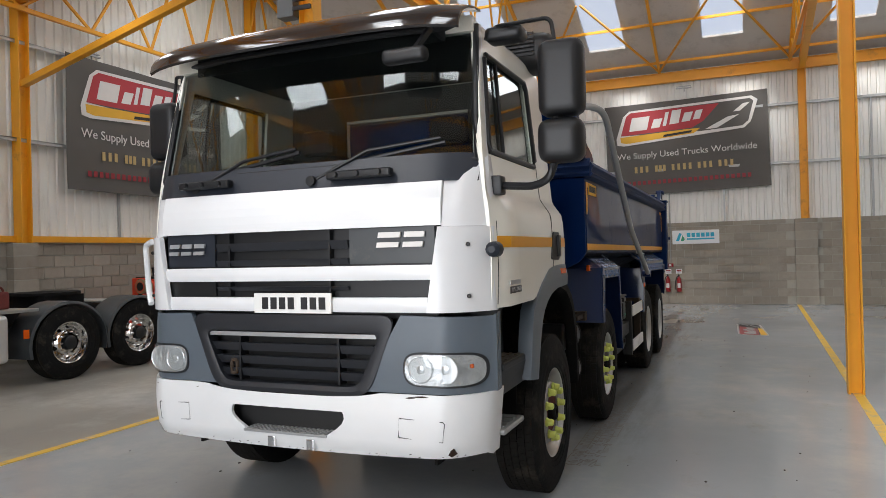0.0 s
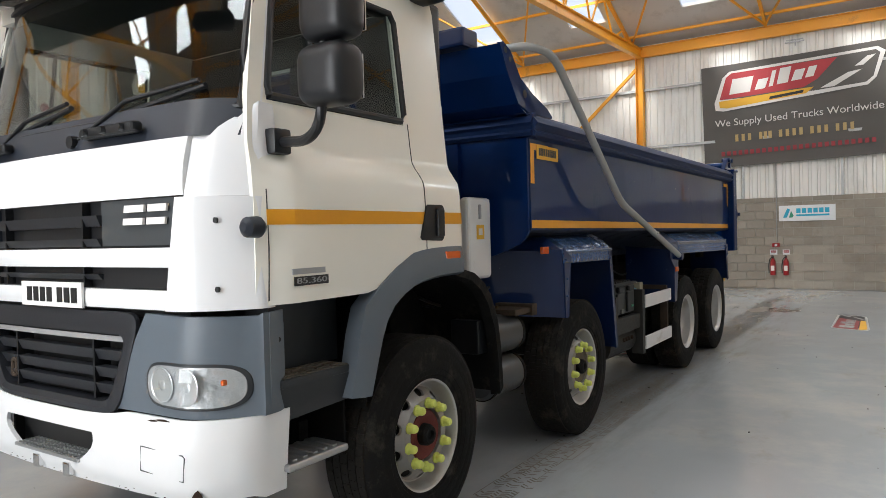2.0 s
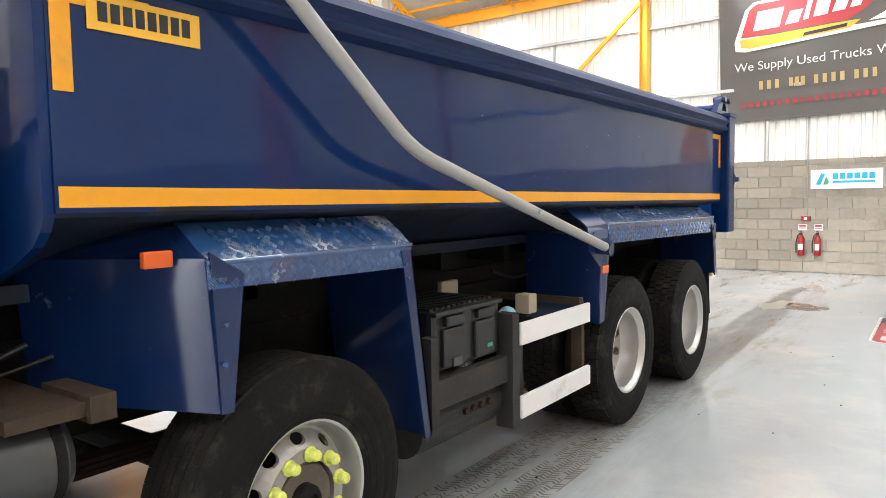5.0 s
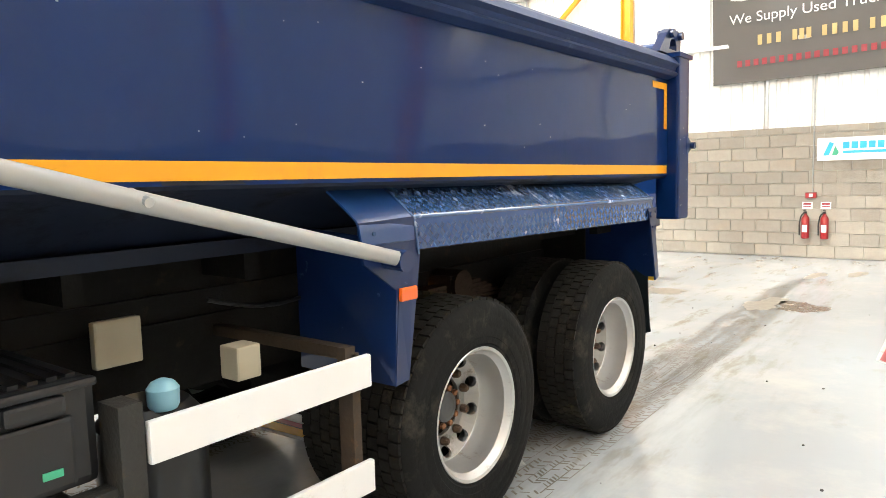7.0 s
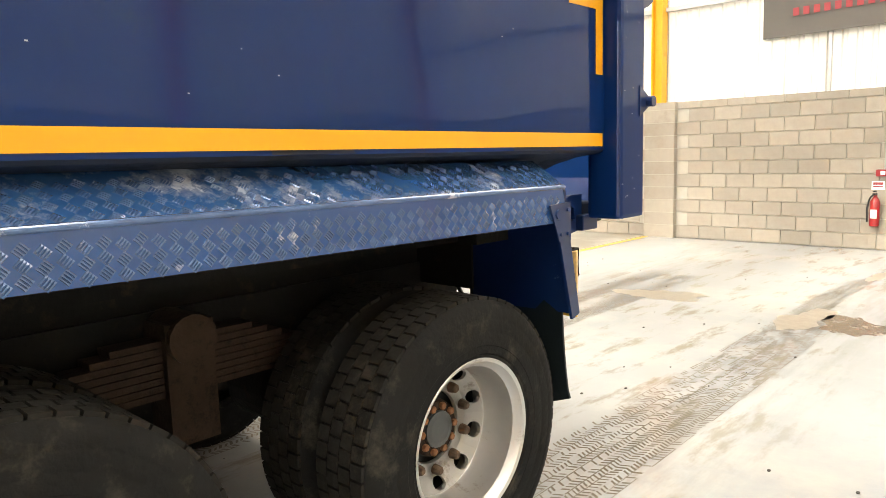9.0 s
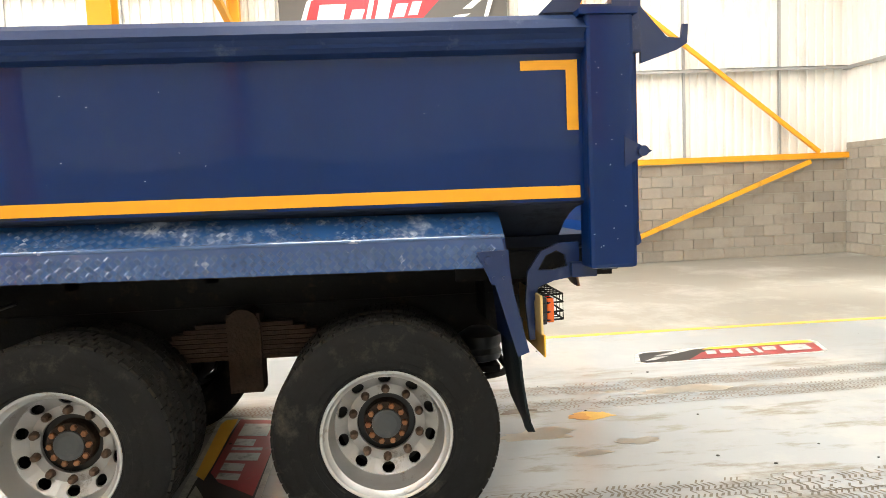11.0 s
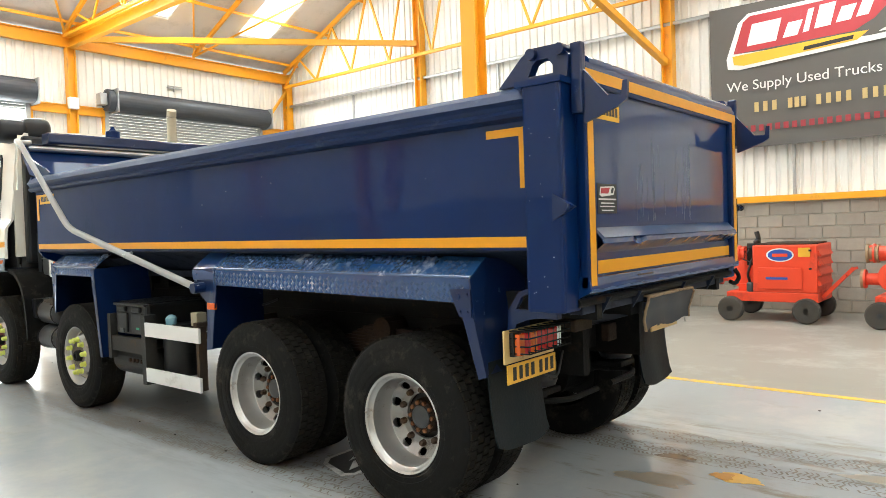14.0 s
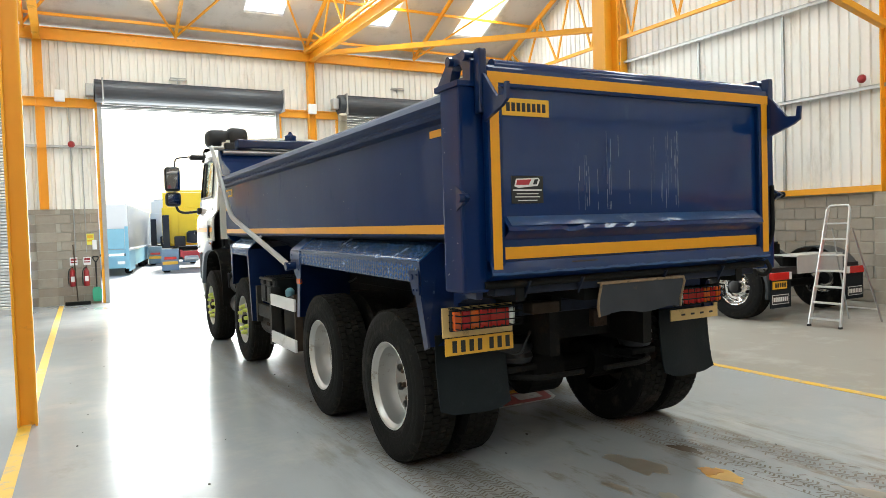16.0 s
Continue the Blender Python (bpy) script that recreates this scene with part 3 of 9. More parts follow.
# door wall: open door, two closed shutters
DOORS = ((-2.2, 2.32, 5.1), (-8.75, -4.05, 5.1), (4.3, 8.9, 5.1))
wall_door = wall_pieces("wall_south", "blockwork and pale ribbed cladding wall with roller doors", (2.45, Y_DOOR), (4.2, Y_DOOR), (0, 1), 0, SILL)
extra = bmesh.new()
for x0, x1 in ((X_SIDE, -8.85), (-3.95, -2.3), (9.0, X_FAR)):
    box(extra, x0, x1, Y_DOOR - 0.212, Y_DOOR - 0.012, 0, SILL)
part("lower_wall", extra, M_MORTAR, wall_door)
clad = bmesh.new()
for x0, x1 in ((X_SIDE, -8.85), (-3.95, -2.3), (2.45, 4.2), (9.0, X_FAR)):
    ribbed(clad, (x0, Y_DOOR), (x1, Y_DOOR), SILL, lambda p: 5.1, (0, 1))
ribbed(clad, (X_SIDE, Y_DOOR), (X_FAR, Y_DOOR), 5.1, lambda p: EAVE, (0, 1))
part("cladding", clad, M_CLAD, wall_door, "pale ribbed steel cladding")
wall_back = wall_pieces("wall_north", "blockwork wall with pale ribbed cladding above", (X_SIDE, Y_BACK), (X_FAR, Y_BACK), (0, -1), 0, SILL)
part("cladding", ribbed(bmesh.new(), (X_SIDE, Y_BACK), (X_FAR, Y_BACK), SILL, lambda p: EAVE + 0.02, (0, -1)), M_CLAD, wall_back, "pale ribbed steel cladding")
wall_side = wall_pieces("wall_west", "gable wall of blockwork with pale ribbed cladding above", (X_SIDE, Y_DOOR), (X_SIDE, Y_BACK), (1, 0), 0, SILL_SIDE)
part("cladding", ribbed(bmesh.new(), (X_SIDE, Y_DOOR), (X_SIDE, Y_BACK), SILL_SIDE, lambda p: roof_z(p.y), (1, 0)), M_CLAD, wall_side, "pale ribbed steel cladding")
wall_far = wall_pieces("wall_east", "plain gable wall of blockwork and cladding", (X_FAR, Y_DOOR), (X_FAR, Y_BACK), (-1, 0), 0, SILL)
part("cladding", ribbed(bmesh.new(), (X_FAR, Y_DOOR), (X_FAR, Y_BACK), SILL, lambda p: roof_z(p.y), (-1, 0), pitch=0.4), M_CLAD, wall_far, "pale ribbed steel cladding")

# roof with skylights: two ridges along x, a valley between
LIGHT_X = [-7.85 + 3.1 * k for k in range(6)]
roof = bmesh.new()
panes = []
for y0, y1 in ((Y_DOOR - 0.1, RIDGES[0]), (VALLEY, RIDGES[0]), (VALLEY, RIDGES[1]), (Y_BACK + 0.1, RIDGES[1])):
    def at(x, s, lift=0.0, y0=y0, y1=y1):
        y = y0 + (y1 - y0) * s
        return Vector((x, y, EAVE + 0.02 + SLOPE * abs(y - y0) + lift))
    S = (0.0, 0.19, 0.62, 1.0)
    shift = 0.75 if y0 > VALLEY else 0.0
    xs = [X_SIDE - 0.2] + [q + shift for x in LIGHT_X for q in (x - 0.52, x + 0.52)] + [X_FAR + 0.2]
    for i in range(len(xs) - 1):
        for j in range(3):
            a, b, c, d = at(xs[i], S[j]), at(xs[i + 1], S[j]), at(xs[i + 1], S[j + 1]), at(xs[i], S[j + 1])
            if i % 2 and j == 1:
                panes.append((a, b, c, d))
            else:
                slab(roof, [a, b, c, d], (0, 0, 0.08))
setting("ceiling", roof, M_ROOF, "grey-white lined sloping roof sheets", "roof")
for k, (a, b, c, d) in enumerate(panes):
    lift = Vector((0, 0, 0.05))
    ob = setting("window_%d" % (k + 1), slab(bmesh.new(), [a + lift, b + lift, c + lift, d + lift], (0, 0, 0.006)), M_SKYL, "translucent white skylight sheet in the roof", "skylight")
    ob.visible_shadow = False
    lamp = new("skylight_daylight", bpy.data.lights.new("skylight_daylight", "AREA"))
    lamp.data.shape, lamp.data.size, lamp.data.size_y = "RECTANGLE", 1.0, (d - a).length
    lamp.data.energy = SKYLIGHT_POWER * (1.15 if d.y > a.y else 0.68)
    lamp.data.color = (0.98, 1.0, 0.99)
    mid = (a + b + c + d) / 4
    nrm = (b - a).cross(d - a).normalized()
    nrm = nrm if nrm.z < 0 else -nrm
    rx = Matrix((b - a, (d - a), (b - a).cross(d - a))).transposed()
    ax = (b - a).normalized()
    az = -nrm
    ay = az.cross(ax)
    lamp.matrix_world = Matrix.Translation(mid + nrm * 0.02) @ Matrix((ax, ay, az)).transposed().to_4x4()
door_lamp = new("door_daylight", bpy.data.lights.new("door_daylight", "AREA"))
door_lamp.data.shape, door_lamp.data.size, door_lamp.data.size_y = "RECTANGLE", 4.4, 4.8
door_lamp.data.energy = DOOR_POWER
door_lamp.matrix_world = look((0.06, Y_DOOR - 0.3, 2.6), (0.06, 0, 2.2))


def i_beam(bm, a, b, w, h, flange=0.02, web=0.014):
    """A rolled steel beam with flanges between two points."""
    a, b = Vector(a), Vector(b)
    d = b - a
    q = Matrix.Translation(a) @ d.to_track_quat("Y", "Z").to_matrix().to_4x4()
    n = d.length
    box(bm, -w / 2, w / 2, 0, n, h / 2 - flange, h / 2, m=q)
    box(bm, -w / 2, w / 2, 0, n, -h / 2, -h / 2 + flange, m=q)
    box(bm, -web / 2, web / 2, 0, n, -h / 2 + flange, h / 2 - flange, m=q)
    return bm


def column(name, x, y, z0, z1, wx, wy, label):
    bm = bmesh.new()
    box(bm, x - wx / 2, x + wx / 2, y - wy / 2, y + wy / 2, z0, z1, bevel=0.008, seg=1)
    if z0 == 0:
        box(bm, x - wx / 2 - 0.06, x + wx / 2 + 0.06, y - wy / 2 - 0.06, y + wy / 2 + 0.06, 0, 0.02)
    return setting(name, bm, M_ORANGE, label, "column")


def h_column(name, x, y, z0, z1, w, label, web_x=True):
    """An upright rolled section: web across x or y."""
    bm = bmesh.new()
    if web_x:
        box(bm, x - w / 2, x - w / 2 + 0.02, y - w / 2, y + w / 2, z0, z1)
        box(bm, x + w / 2 - 0.02, x + w / 2, y - w / 2, y + w / 2, z0, z1)
        box(bm, x - w / 2 + 0.02, x + w / 2 - 0.02, y - 0.008, y + 0.008, z0, z1)
    else:
        box(bm, x - w / 2, x + w / 2, y - w / 2, y - w / 2 + 0.02, z0, z1)
        box(bm, x - w / 2, x + w / 2, y + w / 2 - 0.02, y + w / 2, z0, z1)
        box(bm, x - 0.008, x + 0.008, y - w / 2 + 0.02, y + w / 2 - 0.02, z0, z1)
    return setting(name, bm, M_ORANGE, label, "column")


PX = (4.2, -2.85)      # columns on the far wall
DX = (3.62, -3.2)      # columns on the door wall
h_column("column_1", 3.64, 5.74, 0, 6.5, 0.16, "orange painted steel post standing on the floor line")
h_column("column_2", -3.33, 5.68, 0, 6.5, 0.24, "thick orange painted steel post behind the truck")
for i, x in enumerate(PX):
    h_column("column_%d" % (3 + i), x - 0.02, Y_BACK - 0.12, SILL, 6.5, 0.2, "orange steel column on the blockwork wall")
for i, x in enumerate(DX):
    h_column("column_%d" % (5 + i), x, Y_DOOR + 0.12, SILL if i == 0 else 0, 6.5, 0.2, "orange steel column beside the roller door")
GABLE_Y = (-0.97, 5.82, 12.62)
for i, y in enumerate((*GABLE_Y, Y_DOOR + 0.12)):
    h_column("column_%d" % (7 + i), X_SIDE + 0.14, y, SILL_SIDE if i < 3 else 0, roof_z(y) - 0.3 if i != 3 else 6.5, 0.22, "orange steel column on the gable wall", web_x=False)
for i, y in enumerate((*GABLE_Y, Y_DOOR + 0.12, Y_BACK - 0.14)):
    h_column("column_%d" % (11 + i), X_FAR - 0.14, y, SILL if i < 4 else 0, roof_z(y) - 0.3 if i < 3 else 6.5, 0.22, "orange steel column on the gable wall", web_x=False)

beams = bmesh.new()
for y, s in ((Y_DOOR + 0.1, 1), (Y_BACK - 0.1, -1)):
    i_beam(beams, (X_SIDE + 0.05, y, 6.66), (X_FAR, y, 6.66), 0.14, 0.3)
setting("eaves_beam", beams, M_ORANGE, "orange steel eaves beams along the walls", "beam")
ties = bmesh.new()
for xa, xm, xb in ((DX[0], 3.67, PX[0]), (DX[1], -3.33, PX[1])):
    i_beam(ties, (xa, Y_DOOR + 0.15, 6.62), (xm, 5.7, 6.62), 0.16, 0.26)
    i_beam(ties, (xm, 5.7, 6.62), (xb, Y_BACK - 0.15, 6.62), 0.16, 0.26)
setting("tie_beam", ties, M_ORANGE, "orange steel cross beams between wall columns and middle posts", "beam")
valley = bmesh.new()
i_beam(valley, (X_SIDE + 0.1, 5.7, 6.62), (X_FAR, 5.7, 6.62), 0.15, 0.24)
setting("valley_beam", valley, M_ORANGE, "orange steel valley beam on the middle posts", "beam")


def truss(name, x, chord, lattice=True, size=0.07):
    """A roof truss across both spans, with rafters and, where wanted, a lattice of struts over a flat chord."""
    bm = bmesh.new()
    for y0, y1 in ((Y_DOOR + 0.2, 5.7), (5.7, Y_BACK - 0.2)):
        mid = (y0 + y1) / 2
        for ye in (y0, y1):
            bar(bm, (x, ye, roof_z(ye) - 0.1), (x, mid, roof_z(mid) - 0.1), size, size * 1.5)
        if lattice:
            bar(bm, (x, y0, chord), (x, y1, chord), size, size)
            n = 8
            for k in range(n):
                ya, yb = y0 + (y1 - y0) * k / n, y0 + (y1 - y0) * (k + 1) / n
                ym = (ya + yb) / 2
                bar(bm, (x, ya, chord), (x, ym, roof_z(ym) - 0.15), size * 0.6)
                bar(bm, (x, ym, roof_z(ym) - 0.15), (x, yb, chord), size * 0.6)
    return setting(name, bm, M_ORANGE, "orange steel lattice roof truss", "truss")


truss("roof_truss_1", X_SIDE + 0.3, 6.38, True, 0.08)
truss("roof_truss_2", -3.05, 6.75, True, 0.07)
truss("roof_truss_3", 3.9, 6.75, True, 0.07)
for i, x in enumerate((-6.5, 0.45, 7.4, 10.9)):
    truss("roof_truss_%d" % (4 + i), x, 6.8, False, 0.07)
purlins = bmesh.new()
for y0, y1 in ((Y_DOOR, RIDGES[0]), (VALLEY, RIDGES[0]), (VALLEY, RIDGES[1]), (Y_BACK, RIDGES[1])):
    for s in (0.08, 0.32, 0.56, 0.8):
        y = y0 + (y1 - y0) * s
        bar(purlins, (X_SIDE, y, roof_z(y) - 0.05), (X_FAR, y, roof_z(y) - 0.05), 0.05, 0.07)
    for x in (-6.5, -3.05, 0.45, 3.9, 7.4):
        ya, yb = y0 + (y1 - y0) * 0.04, y0 + (y1 - y0) * 0.5
        bar(purlins, (x, ya, roof_z(ya) - 0.14), (x - 1.7, yb, roof_z(yb) - 0.12), 0.045)
        bar(purlins, (x, ya, roof_z(ya) - 0.14), (x + 1.7, yb, roof_z(yb) - 0.12), 0.045)
setting("purlin", purlins, M_ORANGE, "slim orange purlins and wind braces under the roof", "purlin")

pb_ = thing("panel_box", "grey electrical box fixed to the thick orange post", "electrical box", at=(-3.58, 5.52, 5.2), kind="structure")
part("case", boxes((-0.16, 0.12, -0.1, 0.1, 0, 0.5), bevel=0.012), M_FILTER, pb_)
for k in range(3):
    part("insulator", boxes((0.14, 0.44, -0.14, -0.1, 0.06 + 0.13 * k, 0.12 + 0.13 * k)), M_BLACKP, pb_)

# side rails of the cladding, orange sill channels and braces
rails = bmesh.new()
for z in (3.72, 5.35):
    box(rails, X_SIDE, X_FAR, Y_BACK - 0.09, Y_BACK - 0.01, z + 0.2, z + 0.27)
for z in (3.93, 5.76):
    box(rails, X_SIDE + 0.01, X_SIDE + 0.16, Y_DOOR, Y_BACK, z + 0.055, z + 0.07)
    box(rails, X_SIDE + 0.145, X_SIDE + 0.16, Y_DOOR, Y_BACK, z, z + 0.07)
box(rails, 2.45, 4.2, Y_DOOR + 0.01, Y_DOOR + 0.08, 3.9, 3.96)
for y in (-3.72, 1.45, 3.62, 8.1, 10.25, 14.9, 17.0):
    box(rails, X_SIDE + 0.005, X_SIDE + 0.05, y, y + 0.05, SILL_SIDE, 5.76)
for x in (-7.5, -5.3, -0.2, 2.1, 5.8):
    box(rails, x, x + 0.05, Y_BACK - 0.05, Y_BACK - 0.005, SILL, 5.55)
setting("sheeting_rail", rails, M_GALV, "grey galvanised sheeting rails on the cladding", "rail")
trim = bmesh.new()
box(trim, X_SIDE + 0.0, X_SIDE + 0.1, Y_DOOR, Y_BACK, SILL_SIDE + 0.01, SILL_SIDE + 0.13)
for x0, x1 in ((2.4, 4.2), (-4.0, -2.28)):
    i_beam(trim, (x0, Y_DOOR + 0.1, 5.0), (x1, Y_DOOR + 0.1, 5.0), 0.12, 0.22)
i_beam(trim, (-9.8, Y_DOOR + 0.1, 4.95), (-8.8, Y_DOOR + 0.1, 4.95), 0.12, 0.22)
for x in (2.38, -2.26, -4.0, 4.24):
    box(trim, x - 0.05, x + 0.05, Y_DOOR + 0.005, Y_DOOR + 0.1, 0, 5.1)
setting("trim", trim, M_ORANGE, "orange steel sill channel and door framing", "trim")
braces = bmesh.new()
bar(braces, (X_SIDE + 0.2, 12.75, 0.15), (X_SIDE + 0.2, 17.6, 2.0), 0.09)
bar(braces, (X_SIDE + 0.2, 13.0, 5.95), (X_SIDE + 0.2, 17.8, 2.2), 0.08)
bar(braces, (-2.95, Y_BACK - 0.15, 6.2), (-5.9, Y_BACK - 0.15, 3.6), 0.08)
bar(braces, (X_SIDE + 0.25, 5.80, 5.0), (-3.4, 5.70, 6.45), 0.12)
bar(braces, (-8.8, Y_DOOR + 0.15, 5.1), (-9.75, Y_DOOR + 0.15, 6.3), 0.07)
bar(braces, (X_SIDE + 0.25, -0.97, 6.7), (-3.25, Y_DOOR + 0.25, 6.7), 0.12, 0.14)
setting("brace", braces, M_ORANGE, "diagonal orange steel braces on walls and columns", "brace")
def pier(name, x0, x1, y0, y1, top):
    """A blockwork pier: a mortar core with one block to each course."""
    core = setting(name, boxes((x0 + 0.006, x1 - 0.006, y0 + 0.006, y1 - 0.006, 0, top)), M_MORTAR, "grey blockwork pier under a steel column", "pier")
    z = 0.01
    while z < top - 0.05:
        part("block", boxes((x0, x1, y0, y1, z, min(z + 0.215, top - 0.003))), M_BLOCK, core)
        z += 0.225
    return core


for i, x in enumerate(PX):
    pier("pier_%d" % (i + 1), x - 0.28, x + 0.28, Y_BACK - 0.12, Y_BACK - 0.005, SILL)
for i, y in enumerate(GABLE_Y):
    pier("pier_%d" % (i + 3), X_SIDE + 0.005, X_SIDE + 0.2, y - 0.25, y + 0.25, SILL_SIDE)
pier("pier_6", 3.4, 3.84, Y_DOOR - 0.05, Y_DOOR + 0.06, SILL)


def roller_door(name, x0, x1, top, drop, label):
    """A slatted roller door hanging down to height drop, with its roll, guides and motor."""
    t = thing(name, label, "roller door", kind="structure")
    y = Y_DOOR
    roll = bmesh.new()
    lathe(roll, [(x0 - 0.1, 0.27), (x1 + 0.1, 0.27)], 24, "X", (0, y + 0.32, top + 0.18))
    part("roll", roll, M_DARKSHUT, t, "dark rolled shutter curtain")
    hood = bmesh.new()
    for k in range(9):
        a = radians(70 + k * 13)
        box(hood, x0 - 0.1, x1 + 0.1, y + 0.32 + math.cos(a) * 0.28, y + 0.34 + math.cos(a) * 0.28, top + 0.15 + math.sin(a) * 0.28, top + 0.19 + math.sin(a) * 0.28)
    part("slat_ridge", hood, M_DARKSHUT, t)
    slats = bmesh.new()
    z = top - 0.02
    while z > drop:
        z0 = max(z - 0.075, drop)
        shell(slats, [[(x0, y + 0.05, z), (x1, y + 0.05, z)], [(x0, y + 0.075, (z + z0) / 2), (x1, y + 0.075, (z + z0) / 2)], [(x0, y + 0.05, z0 + 0.006), (x1, y + 0.05, z0 + 0.006)]], (0, -0.01, 0))
        z -= 0.075
    part("curtain", slats, M_SHUTTER, t, "grey steel slats")
    for x in (x0, x1):
        part("guide", boxes((x - 0.05, x + 0.05, y + 0.02, y + 0.12, 0, top)), M_GALV, t)
        part("bracket", boxes((x - 0.09, x - 0.06, y + 0.02, y + 0.62, top - 0.12, top + 0.48)), M_GALV, t)
    part("motor", boxes((x1 + 0.12, x1 + 0.3, y + 0.2, y + 0.45, top + 0.05, top + 0.35), bevel=0.02), M_GALV, t)
    part("control_box", boxes((x1 + 0.75, x1 + 0.98, y + 0.16, y + 0.3, top - 0.1, top + 0.18), bevel=0.02), M_SIGNW, t)
    return t


roller_door("door_1", -2.2, 2.32, 5.1, 4.88, "open roller door with its curtain rolled up")
roller_door("door_2", -8.75, -4.05, 5.1, 0.0, "closed grey steel roller door")
roller_door("door_3", 4.3, 8.9, 5.1, 0.0, "closed grey steel roller door beside the open one")


# ---- the tipper truck ----
AXLES = (1.60, 3.80, 6.95, 8.47)
TYRE_R = 0.525
WHEEL_SIZE = 1.035
truck = thing("tipper_truck", "white-cabbed four-axle tipper lorry with a dark blue body", "truck")


def front_y(x):
    a = abs(x)
    return 0.245 + 0.03 * a * a + (((a - 0.95) / 0.26) ** 2 * 0.19 if a > 0.95 else 0.0)


def front_panel(bm, z0, z1, x0, x1, off=0.0, thick=0.03, n=14, nz=4, bulge=0.0, lean=0.0):
    """A panel that follows the cab's curved front between two heights."""
    rows = []
    for k in range(nz + 1):
        s = k / nz
        z = z0 + (z1 - z0) * s
        rows.append([(x0 + (x1 - x0) * i / n, front_y(x0 + (x1 - x0) * i / n) - off - bulge * math.sin(math.pi * s) + lean * s, z) for i in range(n + 1)])
    return shell(bm, rows, (0, thick, 0))


# wheels
def tyre_mesh(width, tread_blocks=56):
    bm = bmesh.new()
    R, w = TYRE_R, width / 2
    half = [(0.82, 0.290), (0.90, 0.298), (0.93, 0.312), (0.925, 0.316), (0.965, 0.322), (0.985, 0.345), (0.985, 0.349), (1.0, 0.352), (1.005, 0.395), (0.995, 0.399), (1.0, 0.404), (0.99, 0.445), (0.98, 0.449), (0.985, 0.453), (0.95, 0.478), (0.90, R - 0.03), (0.86, R - 0.02), (0.8, R - 0.012)]
    prof = [(-w * a, r) for a, r in half] + [(w * a, r) for a, r in reversed(half)]
    lathe(bm, prof, 64, "X", close=False)
    return bm


def tread_mesh(width, coarse):
    bm = bmesh.new()
    R, w = TYRE_R, width / 2
    n = 58 if coarse else 64
    rows = 4 if coarse else 5
    for k in range(n):
        a = 2 * math.pi * k / n
        for j in range(rows):
            x = -w * 0.8 + (j + 0.5) * w * 1.6 / rows
            hw = w * 0.8 / rows * (0.93 if coarse else 0.9)
            aa = a + (0.5 * 2 * math.pi / n if j % 2 else 0)
            L = math.pi / n * (0.84 if coarse else 0.96)
            q = Matrix.Rotation(aa, 4, "X")
            box(bm, x - hw, x + hw, -R * L, R * L, R - 0.016, R, m=q)
    return bm


def wheel_rim(front):
    """Rolled rim about x, outside face towards +x."""
    if front:
        prof = [(-0.12, 0.285), (0.10, 0.292), (0.128, 0.307), (0.134, 0.302), (0.126, 0.285), (0.10, 0.272), (0.06, 0.265), (0.045, 0.255), (0.05, 0.247)]
    else:
        prof = [(-0.12, 0.285), (0.10, 0.292), (0.130, 0.307), (0.136, 0.302), (0.130, 0.290), (0.108, 0.280), (0.098, 0.268), (0.05, 0.264), (0.005, 0.260), (-0.012, 0.252), (-0.03, 0.250), (-0.036, 0.246)]
    return lathe(bmesh.new(), prof, 64, "X", close=False)


def wheel_disc(front):
    """Dished disc with ten hand holes cut through its cone."""
    if front:
        cone, flat = ((0.05, 0.247), (0.108, 0.195)), [(0.108, 0.195), (0.116, 0.188), (0.118, 0.142), (0.09, 0.140)]
    else:
        cone, flat = ((-0.036, 0.246), (-0.078, 0.192)), [(-0.078, 0.192), (-0.082, 0.187), (-0.082, 0.142), (-0.10, 0.140)]
    bm = lathe(bmesh.new(), flat, 50, "X", close=False)
    (xo, ro), (xi, ri) = cone
    slope = Vector((xi - xo, ri - ro)).length
    inward = -0.016

    def at(u, v, deep=0.0):
        x, r = xo + (xi - xo) * v, ro + (ri - ro) * v
        return (x + deep, r * math.cos(u), r * math.sin(u))

    rm = (ro + ri) / 2
    hw = math.pi / 10
    for k in range(10):
        uc = 2 * math.pi * (k + 0.5) / 10
        edge = [(-1 + 2 * i / 5, 0) for i in range(5)] + [(1, i / 3) for i in range(3)] + [(1 - 2 * i / 5, 1) for i in range(5)] + [(-1, 1 - i / 3) for i in range(3)]
        outer, ring, back = [], [], []
        for a, v in edge:
            ang = math.atan2((v - 0.5) * slope, a * hw * rm)
            outer.append(bm.verts.new(at(uc + a * hw, v)))
            du, dv = 0.031 * math.cos(ang) / rm, 0.5 + 0.031 * math.sin(ang) / slope
            ring.append(bm.verts.new(at(uc + du, dv)))
            back.append(bm.verts.new(at(uc + du, dv, inward)))
        for i in range(len(edge)):
            j = (i + 1) % len(edge)
            bm.faces.new((outer[i], outer[j], ring[j], ring[i]))
            bm.faces.new((ring[i], ring[j], back[j], back[i]))
    bmesh.ops.remove_doubles(bm, verts=bm.verts, dist=0.0008)
    bmesh.ops.recalc_face_normals(bm, faces=bm.faces)
    return bm


